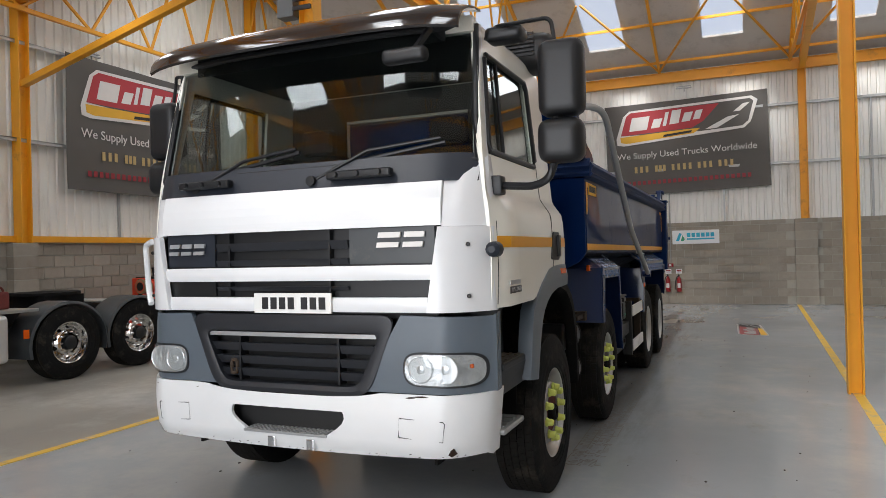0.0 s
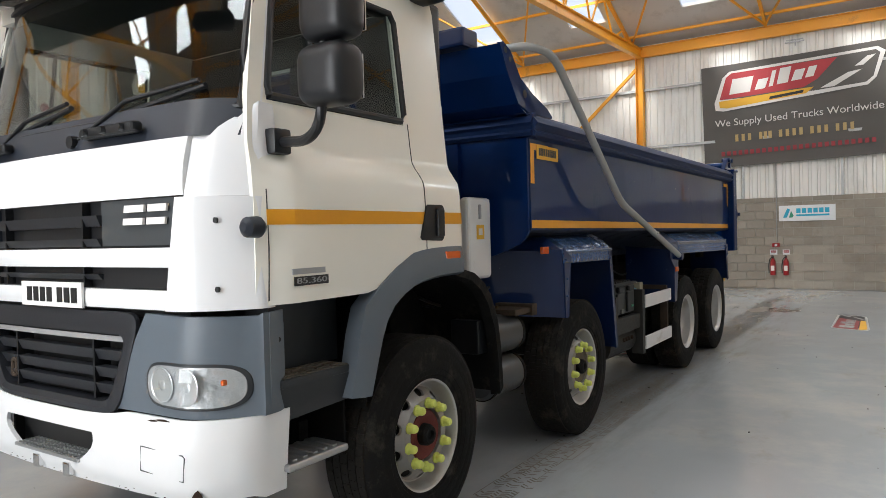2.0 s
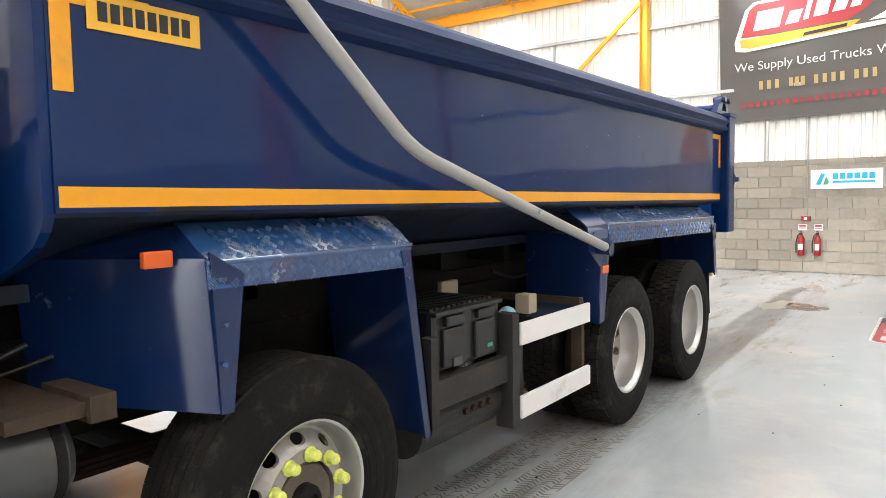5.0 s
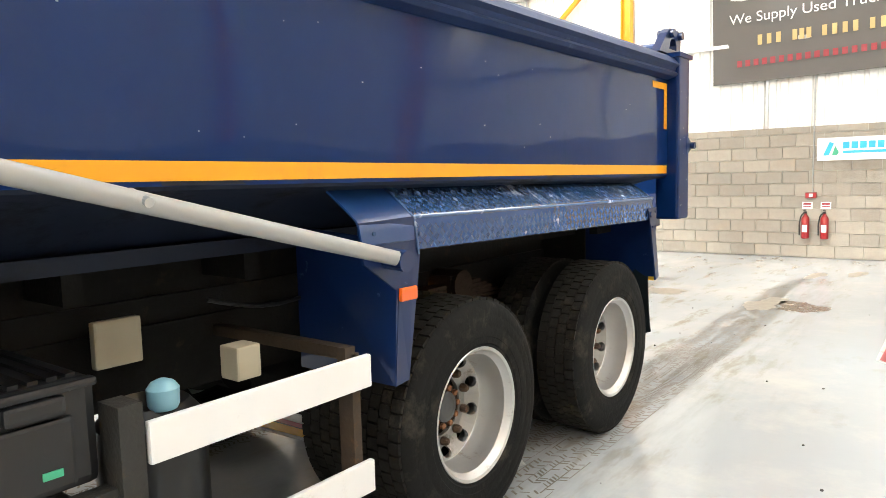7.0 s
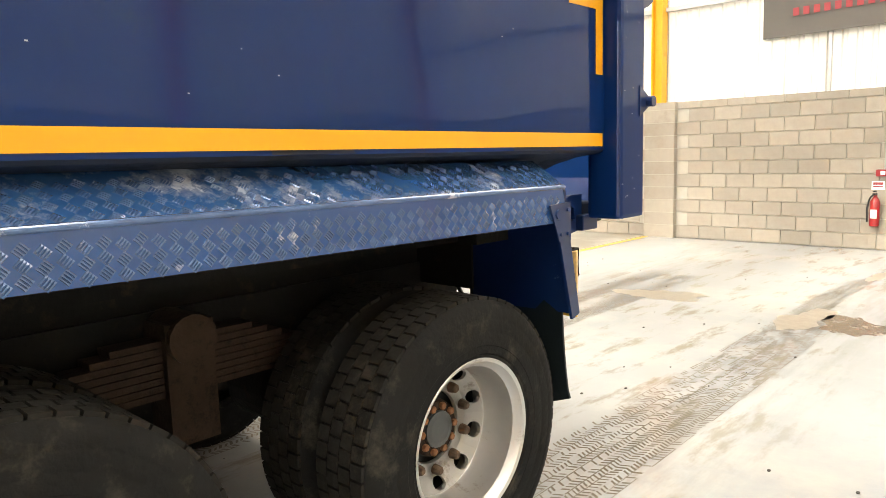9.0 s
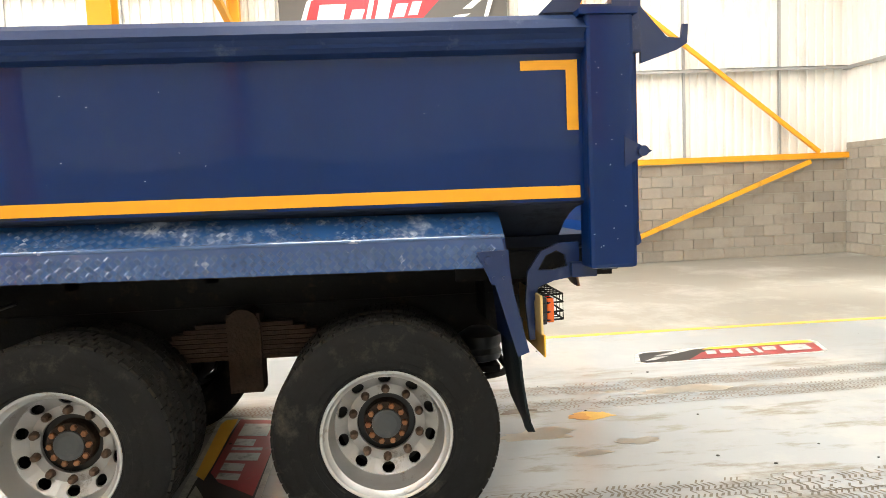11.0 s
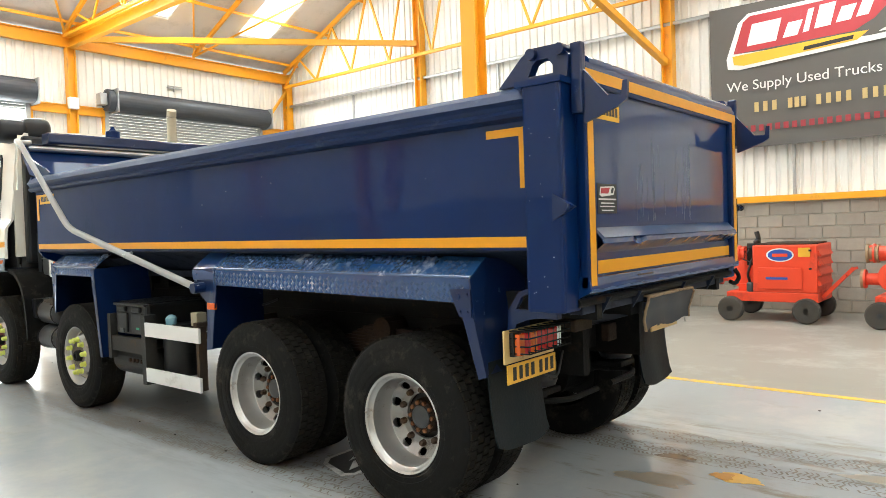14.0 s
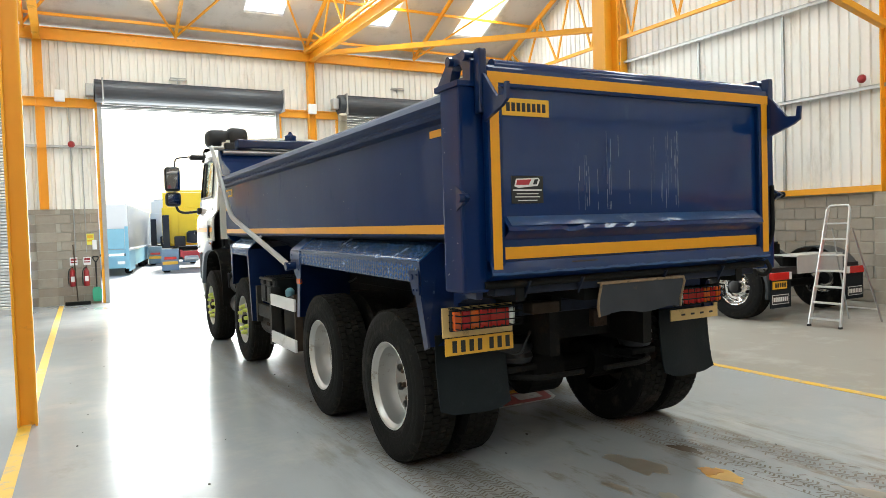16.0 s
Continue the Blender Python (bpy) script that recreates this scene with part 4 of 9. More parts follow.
def make_wheel(front, hub_mat=None, hub_label="rusty red hub"):
    """A wheel standing at the origin of its hub, outer face to +x, as parts under one carrier."""
    w = new("wheel")
    w.empty_display_size = 0.1
    if front:
        t = part("tyre", tyre_mesh(0.30), M_TYRE, w, smooth=True)
        part("tread", tread_mesh(0.30, False), M_TREAD, w)
        part("rim", wheel_rim(True), M_RIM, w, "silver painted steel rim", smooth=True)
        part("disc", wheel_disc(True), M_DISC, w, "silver wheel disc with ten hand holes")
        # black drum-shaped backing puts shade behind the hand holes
        part("drum_backing", lathe(bmesh.new(), [(-0.1, 0.235), (0.02, 0.235), (0.03, 0.12)], 24, "X"), M_INK, w)
        hub = bmesh.new()
        lathe(hub, [(0.05, 0.138), (0.10, 0.135), (0.112, 0.125), (0.10, 0.07), (0.10, 0.055)], 28, "X")
        part("hub", hub, hub_mat or M_RED_RUST, w, hub_label, smooth=False)
        cap = bmesh.new()
        lathe(cap, [(0.09, 0.06), (0.135, 0.056), (0.15, 0.045), (0.15, 0.028), (0.135, 0.024)], 20, "X")
        part("hub_cap", cap, M_CHASSIS, w, "black greasy hub cap", smooth=False)
        for k in range(10):
            a = 2 * math.pi * k / 10 + 0.2
            c = (0, 0.167 * math.cos(a), 0.167 * math.sin(a))
            bm = bmesh.new()
            lathe(bm, [(0.118, 0.029), (0.126, 0.030), (0.133, 0.0235), (0.158, 0.022), (0.167, 0.017), (0.169, 0.004)], 14, "X", c)
            tip = a + 0.17
            bar(bm, (0.122, 0.167 * math.cos(a), 0.167 * math.sin(a)), (0.122, 0.168 * math.cos(tip), 0.168 * math.sin(tip)), 0.008, 0.016)
            part("nut_cover", bm, M_NUT, w, "yellow-green plastic nut cover")
    else:
        part("tyre", tyre_mesh(0.29), M_TYRE, w, smooth=True)
        part("tread", tread_mesh(0.29, True), M_TREAD, w)
        inner = part("inner_tyre", tyre_mesh(0.29), M_TYRE, w, smooth=True)
        inner.location = (-0.335, 0, 0)
        it = part("inner_tread", tread_mesh(0.29, True), M_TREAD, w)
        it.location = (-0.335, 0, 0)
        part("rim", wheel_rim(False), M_RIM, w, "silver painted dished steel rim", smooth=True)
        part("disc", wheel_disc(False), M_DISC, w, "dirty silver wheel disc with ten hand holes")
        # same black backing, for dark hand holes in the rear disc
        part("drum_backing", lathe(bmesh.new(), [(-0.25, 0.235), (-0.13, 0.235), (-0.12, 0.05)], 24, "X"), M_INK, w)
        hub = bmesh.new()
        lathe(hub, [(-0.12, 0.112), (-0.075, 0.11), (-0.06, 0.104), (-0.056, 0.070)], 28, "X")
        part("hub", hub, M_RUST, w, "rusty axle hub")
        hc = bmesh.new()
        lathe(hc, [(-0.06, 0.072), (-0.045, 0.070), (-0.040, 0.05), (-0.038, 0.02)], 20, "X")
        part("hub_cap", hc, M_GREYBOX, w, "grey hub cap")
        for k in range(10):
            a = 2 * math.pi * k / 10
            part("hub_bolt", lathe(bmesh.new(), [(-0.06, 0.015), (-0.045, 0.015), (-0.042, 0.011)], 6, "X", (0, 0.088 * math.cos(a), 0.088 * math.sin(a))), M_BOLT, w)
            a += 0.3
            part("wheel_nut", lathe(bmesh.new(), [(-0.075, 0.021), (-0.058, 0.020), (-0.045, 0.017), (-0.038, 0.010)], 10, "X", (0, 0.166 * math.cos(a), 0.166 * math.sin(a))), M_NUTR, w)
    return w


def place_wheel(w, x, y, turn):
    w.parent = truck
    w.matrix_local = pose(x, y, TYRE_R * WHEEL_SIZE, 0, 0, turn) @ Matrix.Scale(WHEEL_SIZE, 4)
    return w


fw = make_wheel(True)
place_wheel(fw, 1.12, AXLES[0], 0)
sw2 = make_wheel(True, M_BROWNHUB, "dirty brown hub")
place_wheel(sw2, 1.12, AXLES[1], 0)
for x, y, turn, src in ((-1.12, AXLES[0], 180, fw), (-1.12, AXLES[1], 180, sw2)):
    c = copy_thing(src, Matrix.Identity(4))
    place_wheel(c, x, y, turn)
rw = make_wheel(False)
place_wheel(rw, 1.145, AXLES[2], 0)
for x, y, turn in ((1.145, AXLES[3], 0), (-1.145, AXLES[2], 180), (-1.145, AXLES[3], 180)):
    c = copy_thing(rw, Matrix.Identity(4))
    place_wheel(c, x, y, turn)

# cab
def side_x(y, z):
    if z >= 2.06:
        return 1.185 - (z - 2.06) * 0.095
    low = 1.265 - 0.07 * max(0.0, (0.62 - y) / 0.2)
    if z <= 1.9:
        return low + 0.01 * math.sin(math.pi * (z - 1.36) / 0.54)
    s = (z - 1.9) / 0.16
    s = s * s * (3 - 2 * s)
    return low * (1 - s) + 1.185 * s


def door_low(y):
    pts = ((0.4, 1.36), (1.1, 1.365), (1.2, 1.385), (1.33, 1.465), (1.48, 1.535), (1.67, 1.557), (2.0, 1.56))
    for (a, za), (b, zb) in zip(pts, pts[1:]):
        if y <= b:
            return za + (zb - za) * max(0, y - a) / (b - a)
    return 1.55


CAB_REAR = 1.965
cab = bmesh.new()
ys = [0.45, 0.5, 0.56, 0.62, 0.8, 0.95, 1.1, 1.2, 1.27, 1.33, 1.4, 1.48, 1.57, 1.67, 1.8, CAB_REAR]
zt = [0.0, 0.25, 0.45, 0.62, 0.75, 0.84, 0.9, 0.95, 1.0]
for sx in (1, -1):
    rows = []
    for s in zt:
        rows.append([(sx * side_x(y, door_low(y) + (2.06 - door_low(y)) * s), y, door_low(y) + (2.06 - door_low(y)) * s) for y in ys])
    rows.append([(sx * side_x(y, 2.24), y + (0.0 if y > 0.6 else 0.02), 2.24) for y in ys])
    shell(cab, rows, (-sx * 0.03, 0, 0))
    # pillars either side of the door window, and the strip above it
    def col(yb0, yb1, yt0, yt1, z0=2.24, z1=2.86):
        g = []
        for k in range(6):
            s = k / 5
            z = z0 + (z1 - z0) * s
            a, b = yb0 + (yt0 - yb0) * s, yb0 + (yb1 - yb0) + ((yt1 - yb1)) * s
            g.append([(sx * side_x(1, z), a, z), (sx * side_x(1, z), b, z)])
        shell(cab, g, (-sx * 0.035, 0, 0))
    col(0.47, 0.575, 0.585, 0.70)
    col(1.56, CAB_REAR, 1.55, CAB_REAR)
    g = []
    for k, z in enumerate((2.86, 2.95, 3.02, 3.06, 3.085)):
        inset = (0, 0, 0.01, 0.035, 0.08)[k]
        g.append([(sx * (side_x(1, z) - inset), y, z) for y in (0.585 + 0.02 * k, 0.8, 1.1, 1.4, 1.7, CAB_REAR)])
    shell(cab, g, (-sx * 0.03, 0, 0))
# roof
rows = []
for i in range(13):
    x = -1.01 + 2.02 * i / 12
    z = 3.085 + 0.075 * (1 - (x / 1.01) ** 2)
    rows.append([(x, 0.60, z - 0.06), (x, 0.70, z - 0.01), (x, 0.9, z + 0.01), (x, 1.4, z + 0.02), (x, CAB_REAR, z)])
shell(cab, rows, (0, 0, -0.03))
# header over the windscreen and rear wall with its window
box(cab, -1.09, 1.09, 0.575, 0.63, 2.96, 3.05)
for x0, x1, z0, z1 in ((-1.15, 1.15, 1.58, 2.4), (-1.08, 1.08, 2.78, 3.1), (-1.1, -0.55, 2.4, 2.78), (0.55, 1.1, 2.4, 2.78)):
    box(cab, x0, x1, CAB_REAR - 0.03, CAB_REAR + 0.01, z0, z1)
cabin = part("cab_shell", cab, M_CREAM, truck, "cream-white painted cab shell", smooth=False)
for p in cabin.data.polygons:
    p.use_smooth = True
mod = cabin.modifiers.new("edges", "EDGE_SPLIT")
mod.split_angle = radians(32)

seam = [(side_x(1.6, z) + 0.0005, 1.605 - 0.02 * max(0, z - 1.95), z) for z in (1.56, 1.7, 1.85, 1.9, 1.93, 1.96, 2.0, 2.04, 2.1, 2.25)]
part("door_seam", pipe(bmesh.new(), seam, 0.003, 6), M_INK, cabin)
part("door_seam", pipe(bmesh.new(), [(side_x(0.505, z) + 0.0005, 0.505, z) for z in (1.38, 1.6, 1.85)], 0.003, 6), M_INK, cabin)
for sx in (1, -1):
    rows = [[(sx * (side_x(1, z) - 0.012), a, z), (sx * (side_x(1, z) - 0.012), b, z)] for z, a, b in ((2.235, 0.57, 1.57), (2.86, 0.69, 1.56))]
    part("door_window", shell(bmesh.new(), rows, (-sx * 0.006, 0, 0)), M_GLASS, cabin, "tinted door glass")
    fr = bmesh.new()
    P = [(sx * (side_x(1, z) + 0.004), y, z) for y, z in ((0.59, 2.26), (1.54, 2.26), (1.57, 2.30), (1.56, 2.80), (1.53, 2.85), (0.72, 2.85), (0.68, 2.82), (0.585, 2.30), (0.59, 2.26))]
    pipe(fr, P, 0.017, 8)
    pipe(fr, [(sx * (side_x(1, 2.26)), 0.86, 2.26), (sx * side_x(1, 2.85), 0.9, 2.85)], 0.013, 8)
    part("window_seal", fr, M_BLACKP, cabin, "black rubber window seal")
    # amber band along the door
    rows = [[(sx * (side_x(y, z) + 0.003), y, z) for y in ys[1:]] for z in (1.70, 1.73, 1.765)]
    part("tape", shell(bmesh.new(), rows, (-sx * 0.002, 0, 0)), M_TAPE, cabin, "amber tape band")
    # handle
    hb = bmesh.new()
    slab(hb, [(sx * 1.273, 1.545, 1.628), (sx * 1.273, 1.56, 1.612), (sx * 1.273, 1.745, 1.606), (sx * 1.273, 1.765, 1.62), (sx * 1.273, 1.77, 1.79), (sx * 1.273, 1.752, 1.806), (sx * 1.273, 1.62, 1.806), (sx * 1.273, 1.60, 1.79)], (sx * 0.010, 0, 0))
    box(hb, min(sx * 1.277, sx * 1.30), max(sx * 1.277, sx * 1.30), 1.69, 1.755, 1.63, 1.785, bevel=0.008)
    part("door_handle", hb, M_BLACKP, cabin, "black plastic door handle")
part("model_badge", boxes((1.268, 1.275, 0.60, 0.80, 1.485, 1.51)), M_BADGE_D, cabin, "grey maker's badge")
bd = bmesh.new()
box(bd, 1.268, 1.274, 0.61, 0.82, 1.435, 1.475)
part("model_badge", bd, M_INK, cabin)
lettering("badge_mark", "85.360", 0.036, M_SILVER, cabin, pose(1.2745, 0.715, 1.455, 90, 0, 90), "silver figures", 0.185)
part("side_marker", lathe(bmesh.new(), [(-0.05, 0.02), (-0.03, 0.042), (0.03, 0.045), (0.05, 0.03)], 12, "Y", (1.245, 0.41, 1.69)), M_COWL, cabin, smooth=True)
part("side_lamp", boxes((1.27, 1.295, 1.77, 1.92, 1.50, 1.545), bevel=0.008), M_AMBER, cabin, "amber side lamp")

# windscreen, cowl and wipers
def screen_pt(u, s, off=0.0):
    x = (-1.13 + 2.26 * u) * (1 - 0.035 * s)
    return (x, 0.345 + 0.09 * (x / 1.1) ** 4 + 0.02 * x * x + 0.175 * s - off, 2.20 + 0.80 * s)


part("windscreen", shell(bmesh.new(), [[screen_pt(i / 16, s) for i in range(17)] for s in (0, 0.25, 0.5, 0.75, 1)], (0, 0.006, 0)), M_GLASS, cabin, "curved windscreen glass", smooth=True)
seal = bmesh.new()
P = [screen_pt(i / 12, 0.0, 0.004) for i in range(13)] + [screen_pt(1, s, 0.004) for s in (0.3, 0.6, 1)] + [screen_pt(1 - i / 12, 1, 0.004) for i in range(1, 13)] + [screen_pt(0, s, 0.004) for s in (0.6, 0.3, 0)]
pipe(seal, P, 0.022, 8)
part("screen_seal", seal, M_BLACKP, cabin)
# added black band darkens the cream header behind the glass
part("header_band", boxes((-0.92, 0.92, 0.566, 0.574, 2.92, 3.05)), M_BLACKP, cabin, "black band added to darken the header seen through the windscreen")
for sx in (1, -1):
    pil = bmesh.new()
    g = []
    for k in range(7):
        s = k / 6
        z = 2.06 + 0.97 * s
        p = screen_pt(1, max(0, (z - 2.2) / 0.8))
        g.append([(sx * (abs(p[0]) + 0.005), p[1] - 0.005, z), (sx * (side_x(p[1] + 0.035, z) - 0.004), p[1] + 0.035, z), (sx * (side_x(p[1] + 0.075, z) + 0.0015), p[1] + 0.075, z)])
    part("pillar", shell(pil, g, (-sx * 0.03, 0.02, 0)), M_WHITE, cabin, smooth=True)
part("cowl", front_panel(bmesh.new(), 2.075, 2.235, -1.155, 1.155, -0.035, 0.05, 20, 3, 0.0, 0.05), M_COWL, cabin, "dark blue-grey plastic cowl below the windscreen", smooth=True)
for x0, x1 in ((-0.82, -0.42), (0.28, 0.70)):
    g = bmesh.new()
    box(g, x0, x1, front_y(0.5) - 0.01, front_y(0.5) + 0.05, 2.115, 2.165, bevel=0.02, seg=3)
    for k in range(3):
        lathe(g, [(front_y(0.5) - 0.03, 0.016), (front_y(0.5), 0.02)], 10, "Y", (x0 + 0.07 + (x1 - x0 - 0.14) * k / 2, 0, 2.14))
    part("grab_handle", g, M_BLACKP, cabin, "black step handle")
for x0, x1, zz in ((-0.72, 0.02, 2.29), (0.16, 0.95, 2.36)):
    g = bmesh.new()
    p0, p1, p2 = Vector(screen_pt((x0 + 1.13) / 2.26, -0.1, 0.03)), Vector(screen_pt((x0 + 0.35 + 1.13) / 2.26, 0.1, 0.03)), Vector(screen_pt((x1 + 1.13) / 2.26, 0.16, 0.03))
    pipe(g, [p0, p1, p2], 0.011, 8)
    pipe(g, [Vector(screen_pt((x0 + 0.12 + 1.13) / 2.26, 0.0, 0.015)), Vector(screen_pt((x1 + 0.02 + 1.13) / 2.26, 0.13, 0.015))], 0.014, 8)
    lathe(g, [(-0.03, 0.03), (0.03, 0.03)], 12, "Y", p0)
    part("wiper", g, M_BLACKP, cabin, "black wiper arm and blade")

# sun visor
g = []
for k in range(7):
    s = k / 6
    row = []
    for i in range(21):
        u = -1 + 2 * i / 20
        x = 1.10 * u
        dip = 0.03 * abs(u) ** 3
        row.append((x, 0.235 + dip + 0.37 * s * s + 0.05 * abs(u) ** 8, 2.945 - 0.01 * abs(u) ** 2 + 0.20 * math.sin(s * 1.4) - 0.02 * abs(u) ** 6))
    g.append(row)
part("sun_visor", shell(bmesh.new(), g, (0, 0.012, -0.012)), M_VISOR, cabin, "smoked glossy sun visor", smooth=True)

# bonnet flap, grille, bars
fl = front_panel(bmesh.new(), 1.83, 2.075, -0.985, 0.985, 0.0, 0.04, 18, 5, 0.012, 0.035)
part("front_flap", fl, M_WHITE, cabin, "white front flap", smooth=False)
for sx in (1, -1):
    rows = []
    for k in range(6):
        q = k / 5
        z = 1.822 + 0.40 * q
        row = []
        for i in range(9):
            u = i / 8
            x = 0.988 + (1.215 - 0.03 * q - 0.988) * u
            row.append((sx * x, front_y(x) + 0.035 * min(1, q * 1.6) + (0.10 * max(0, q - 0.6) if u > 0.3 else 0.03 * q) + 0.0 * u, min(z, 2.075 + 0.16 * u * u if u < 0.95 else z)))
        row.append((sx * (1.225 - 0.045 * q), 0.58, z))
        rows.append(row)
    part("flap_corner", shell(bmesh.new(), rows, (-sx * 0.01, 0.03, 0)), M_WHITE, cabin, "white cab corner beside the flap", smooth=True)
part("grille_back", front_panel(bmesh.new(), 1.34, 1.83, -0.955, 0.955, -0.03, 0.04, 16, 2), M_BLACKP, cabin, "black grille panel")
for z0, z1, xe in ((1.532, 1.615, 0.945), (1.352, 1.435, 0.905)):
    part("grille_bar", front_panel(bmesh.new(), z0, z1, -xe, xe, 0.012, 0.05, 16, 3, 0.008), M_WHITE, cabin, "white grille bar", smooth=True)
for z0, z1 in ((1.625, 1.66), (1.715, 1.765), (1.475, 1.50)):
    part("grille_slat", front_panel(bmesh.new(), z0, z1, -0.52, 0.42, -0.005, 0.05, 8, 2, 0, -0.02), M_GRILLE, cabin, "dark grille slat")
part("grille_cheek", front_panel(bmesh.new(), 1.625, 1.825, 0.42, 0.945, -0.012, 0.03, 6, 2), M_GREYBOX, cabin, "dark grey badge panel")
part("grille_cheek", front_panel(bmesh.new(), 1.625, 1.825, -0.945, -0.55, -0.012, 0.03, 6, 2), M_COWL, cabin, "dark badge panel")
part("grille_cheek", front_panel(bmesh.new(), 1.44, 1.53, 0.42, 0.93, -0.012, 0.03, 6, 2), M_BLACKP, cabin)
part("grille_cheek", front_panel(bmesh.new(), 1.44, 1.53, -0.93, -0.55, -0.012, 0.03, 6, 2), M_BLACKP, cabin)
for x in (-0.42, 0.3):
    part("grille_rib", boxes((x - 0.006, x + 0.006, front_y(x) - 0.01, front_y(x) + 0.06, 1.44, 1.53), (x - 0.006, x + 0.006, front_y(x) - 0.01, front_y(x) + 0.06, 1.62, 1.825)), M_BLACKP, cabin)


def block_badge(shapes, z0, h, mat, label):
    """A maker's badge as plain slanted blocks on the grille: shapes of x0, x1, low and high as fractions."""
    for x0, x1, a, b in shapes:
        bm = bmesh.new()
        lo, hi = z0 + h * a, z0 + h * b
        k = 0.18
        slab(bm, [(x0 + k * (lo - z0), front_y(x0) - 0.006, lo), (x1 + k * (lo - z0), front_y(x1) - 0.006, lo), (x1 + k * (hi - z0), front_y(x1) - 0.006, hi), (x0 + k * (hi - z0), front_y(x0) - 0.006, hi)], (0, 0.012, 0))
        part("badge", bm, mat, cabin, label)


block_badge([(x, x + 0.085, a, b) for x in (-0.925, -0.82, -0.715) for a, b in ((0, 0.32), (0.62, 1))], 1.70, 0.07, M_BADGE_D, "grey maker's badge")
block_badge([(x, x + w, a, b) for x, w in ((0.60, 0.135), (0.76, 0.12)) for a, b in ((0, 0.34), (0.64, 1))], 1.715, 0.085, M_BWHITE, "bright silver model badge")

# corner deflector panels
for sx in (1, -1):
    rows = []
    for k in range(6):
        s = k / 5
        z = 1.352 + 0.468 * s
        inner = 0.905 + 0.075 * s
        row = []
        for i in range(11):
            u = i / 10
            x = inner + (1.225 - inner) * math.sin(u * math.pi / 2) ** 0.9
            row.append((sx * x, (front_y(x) - 0.035 if u < 0.99 else 0.5) + 0.012 * u, z))
        row[-1] = (sx * 1.225, 0.52, z)
        rows.append(row)
    pn = part("corner_panel", shell(bmesh.new(), rows, (-sx * 0.01, 0.03, 0)), M_WHITE, cabin, "white corner deflector panel", smooth=True)
    rv = bmesh.new()
    for z in (1.44, 1.722):
        lathe(rv, [(-0.006, 0.012), (0.004, 0.012)], 10, "Y", (sx * 1.122, front_y(1.122) - 0.037, z))
    part("rivet", rv, M_INK, pn)
    if sx < 0:
        df = bmesh.new()
        pipe(df, [(-1.2, 0.40, 1.80), (-1.30, 0.44, 1.78), (-1.30, 0.46, 1.48), (-1.22, 0.40, 1.38)], 0.02, 8, 0.05)
        part("deflector_edge", df, M_WHITE, pn)

# bumper
def ring_band(bm, z0, z1, xe, off=0.0, back=0.62, thick=0.03, n=24, bulge=0.0, taper=0.0):
    """A bumper band that wraps round to the sides."""
    rows = []
    for k in range(5):
        s = k / 4
        z = z0 + (z1 - z0) * s
        row = [(-xe - 0.0 + taper * (1 - s), back, z)]
        for i in range(n + 1):
            x = -xe + 2 * xe * i / n
            x *= 1 - taper * (1 - s)
            row.append((x, front_y(x) - off - bulge * math.sin(math.pi * s) + 0.03 * (1 - s), z))
        row.append((xe - taper * (1 - s), back, z))
        rows.append(row)
    return shell(bm, rows, lambda p: Vector((-0.02 * (1 if p.x > 0 else -1), thick, 0)) if p.y > 0.42 else Vector((0, thick, 0)))


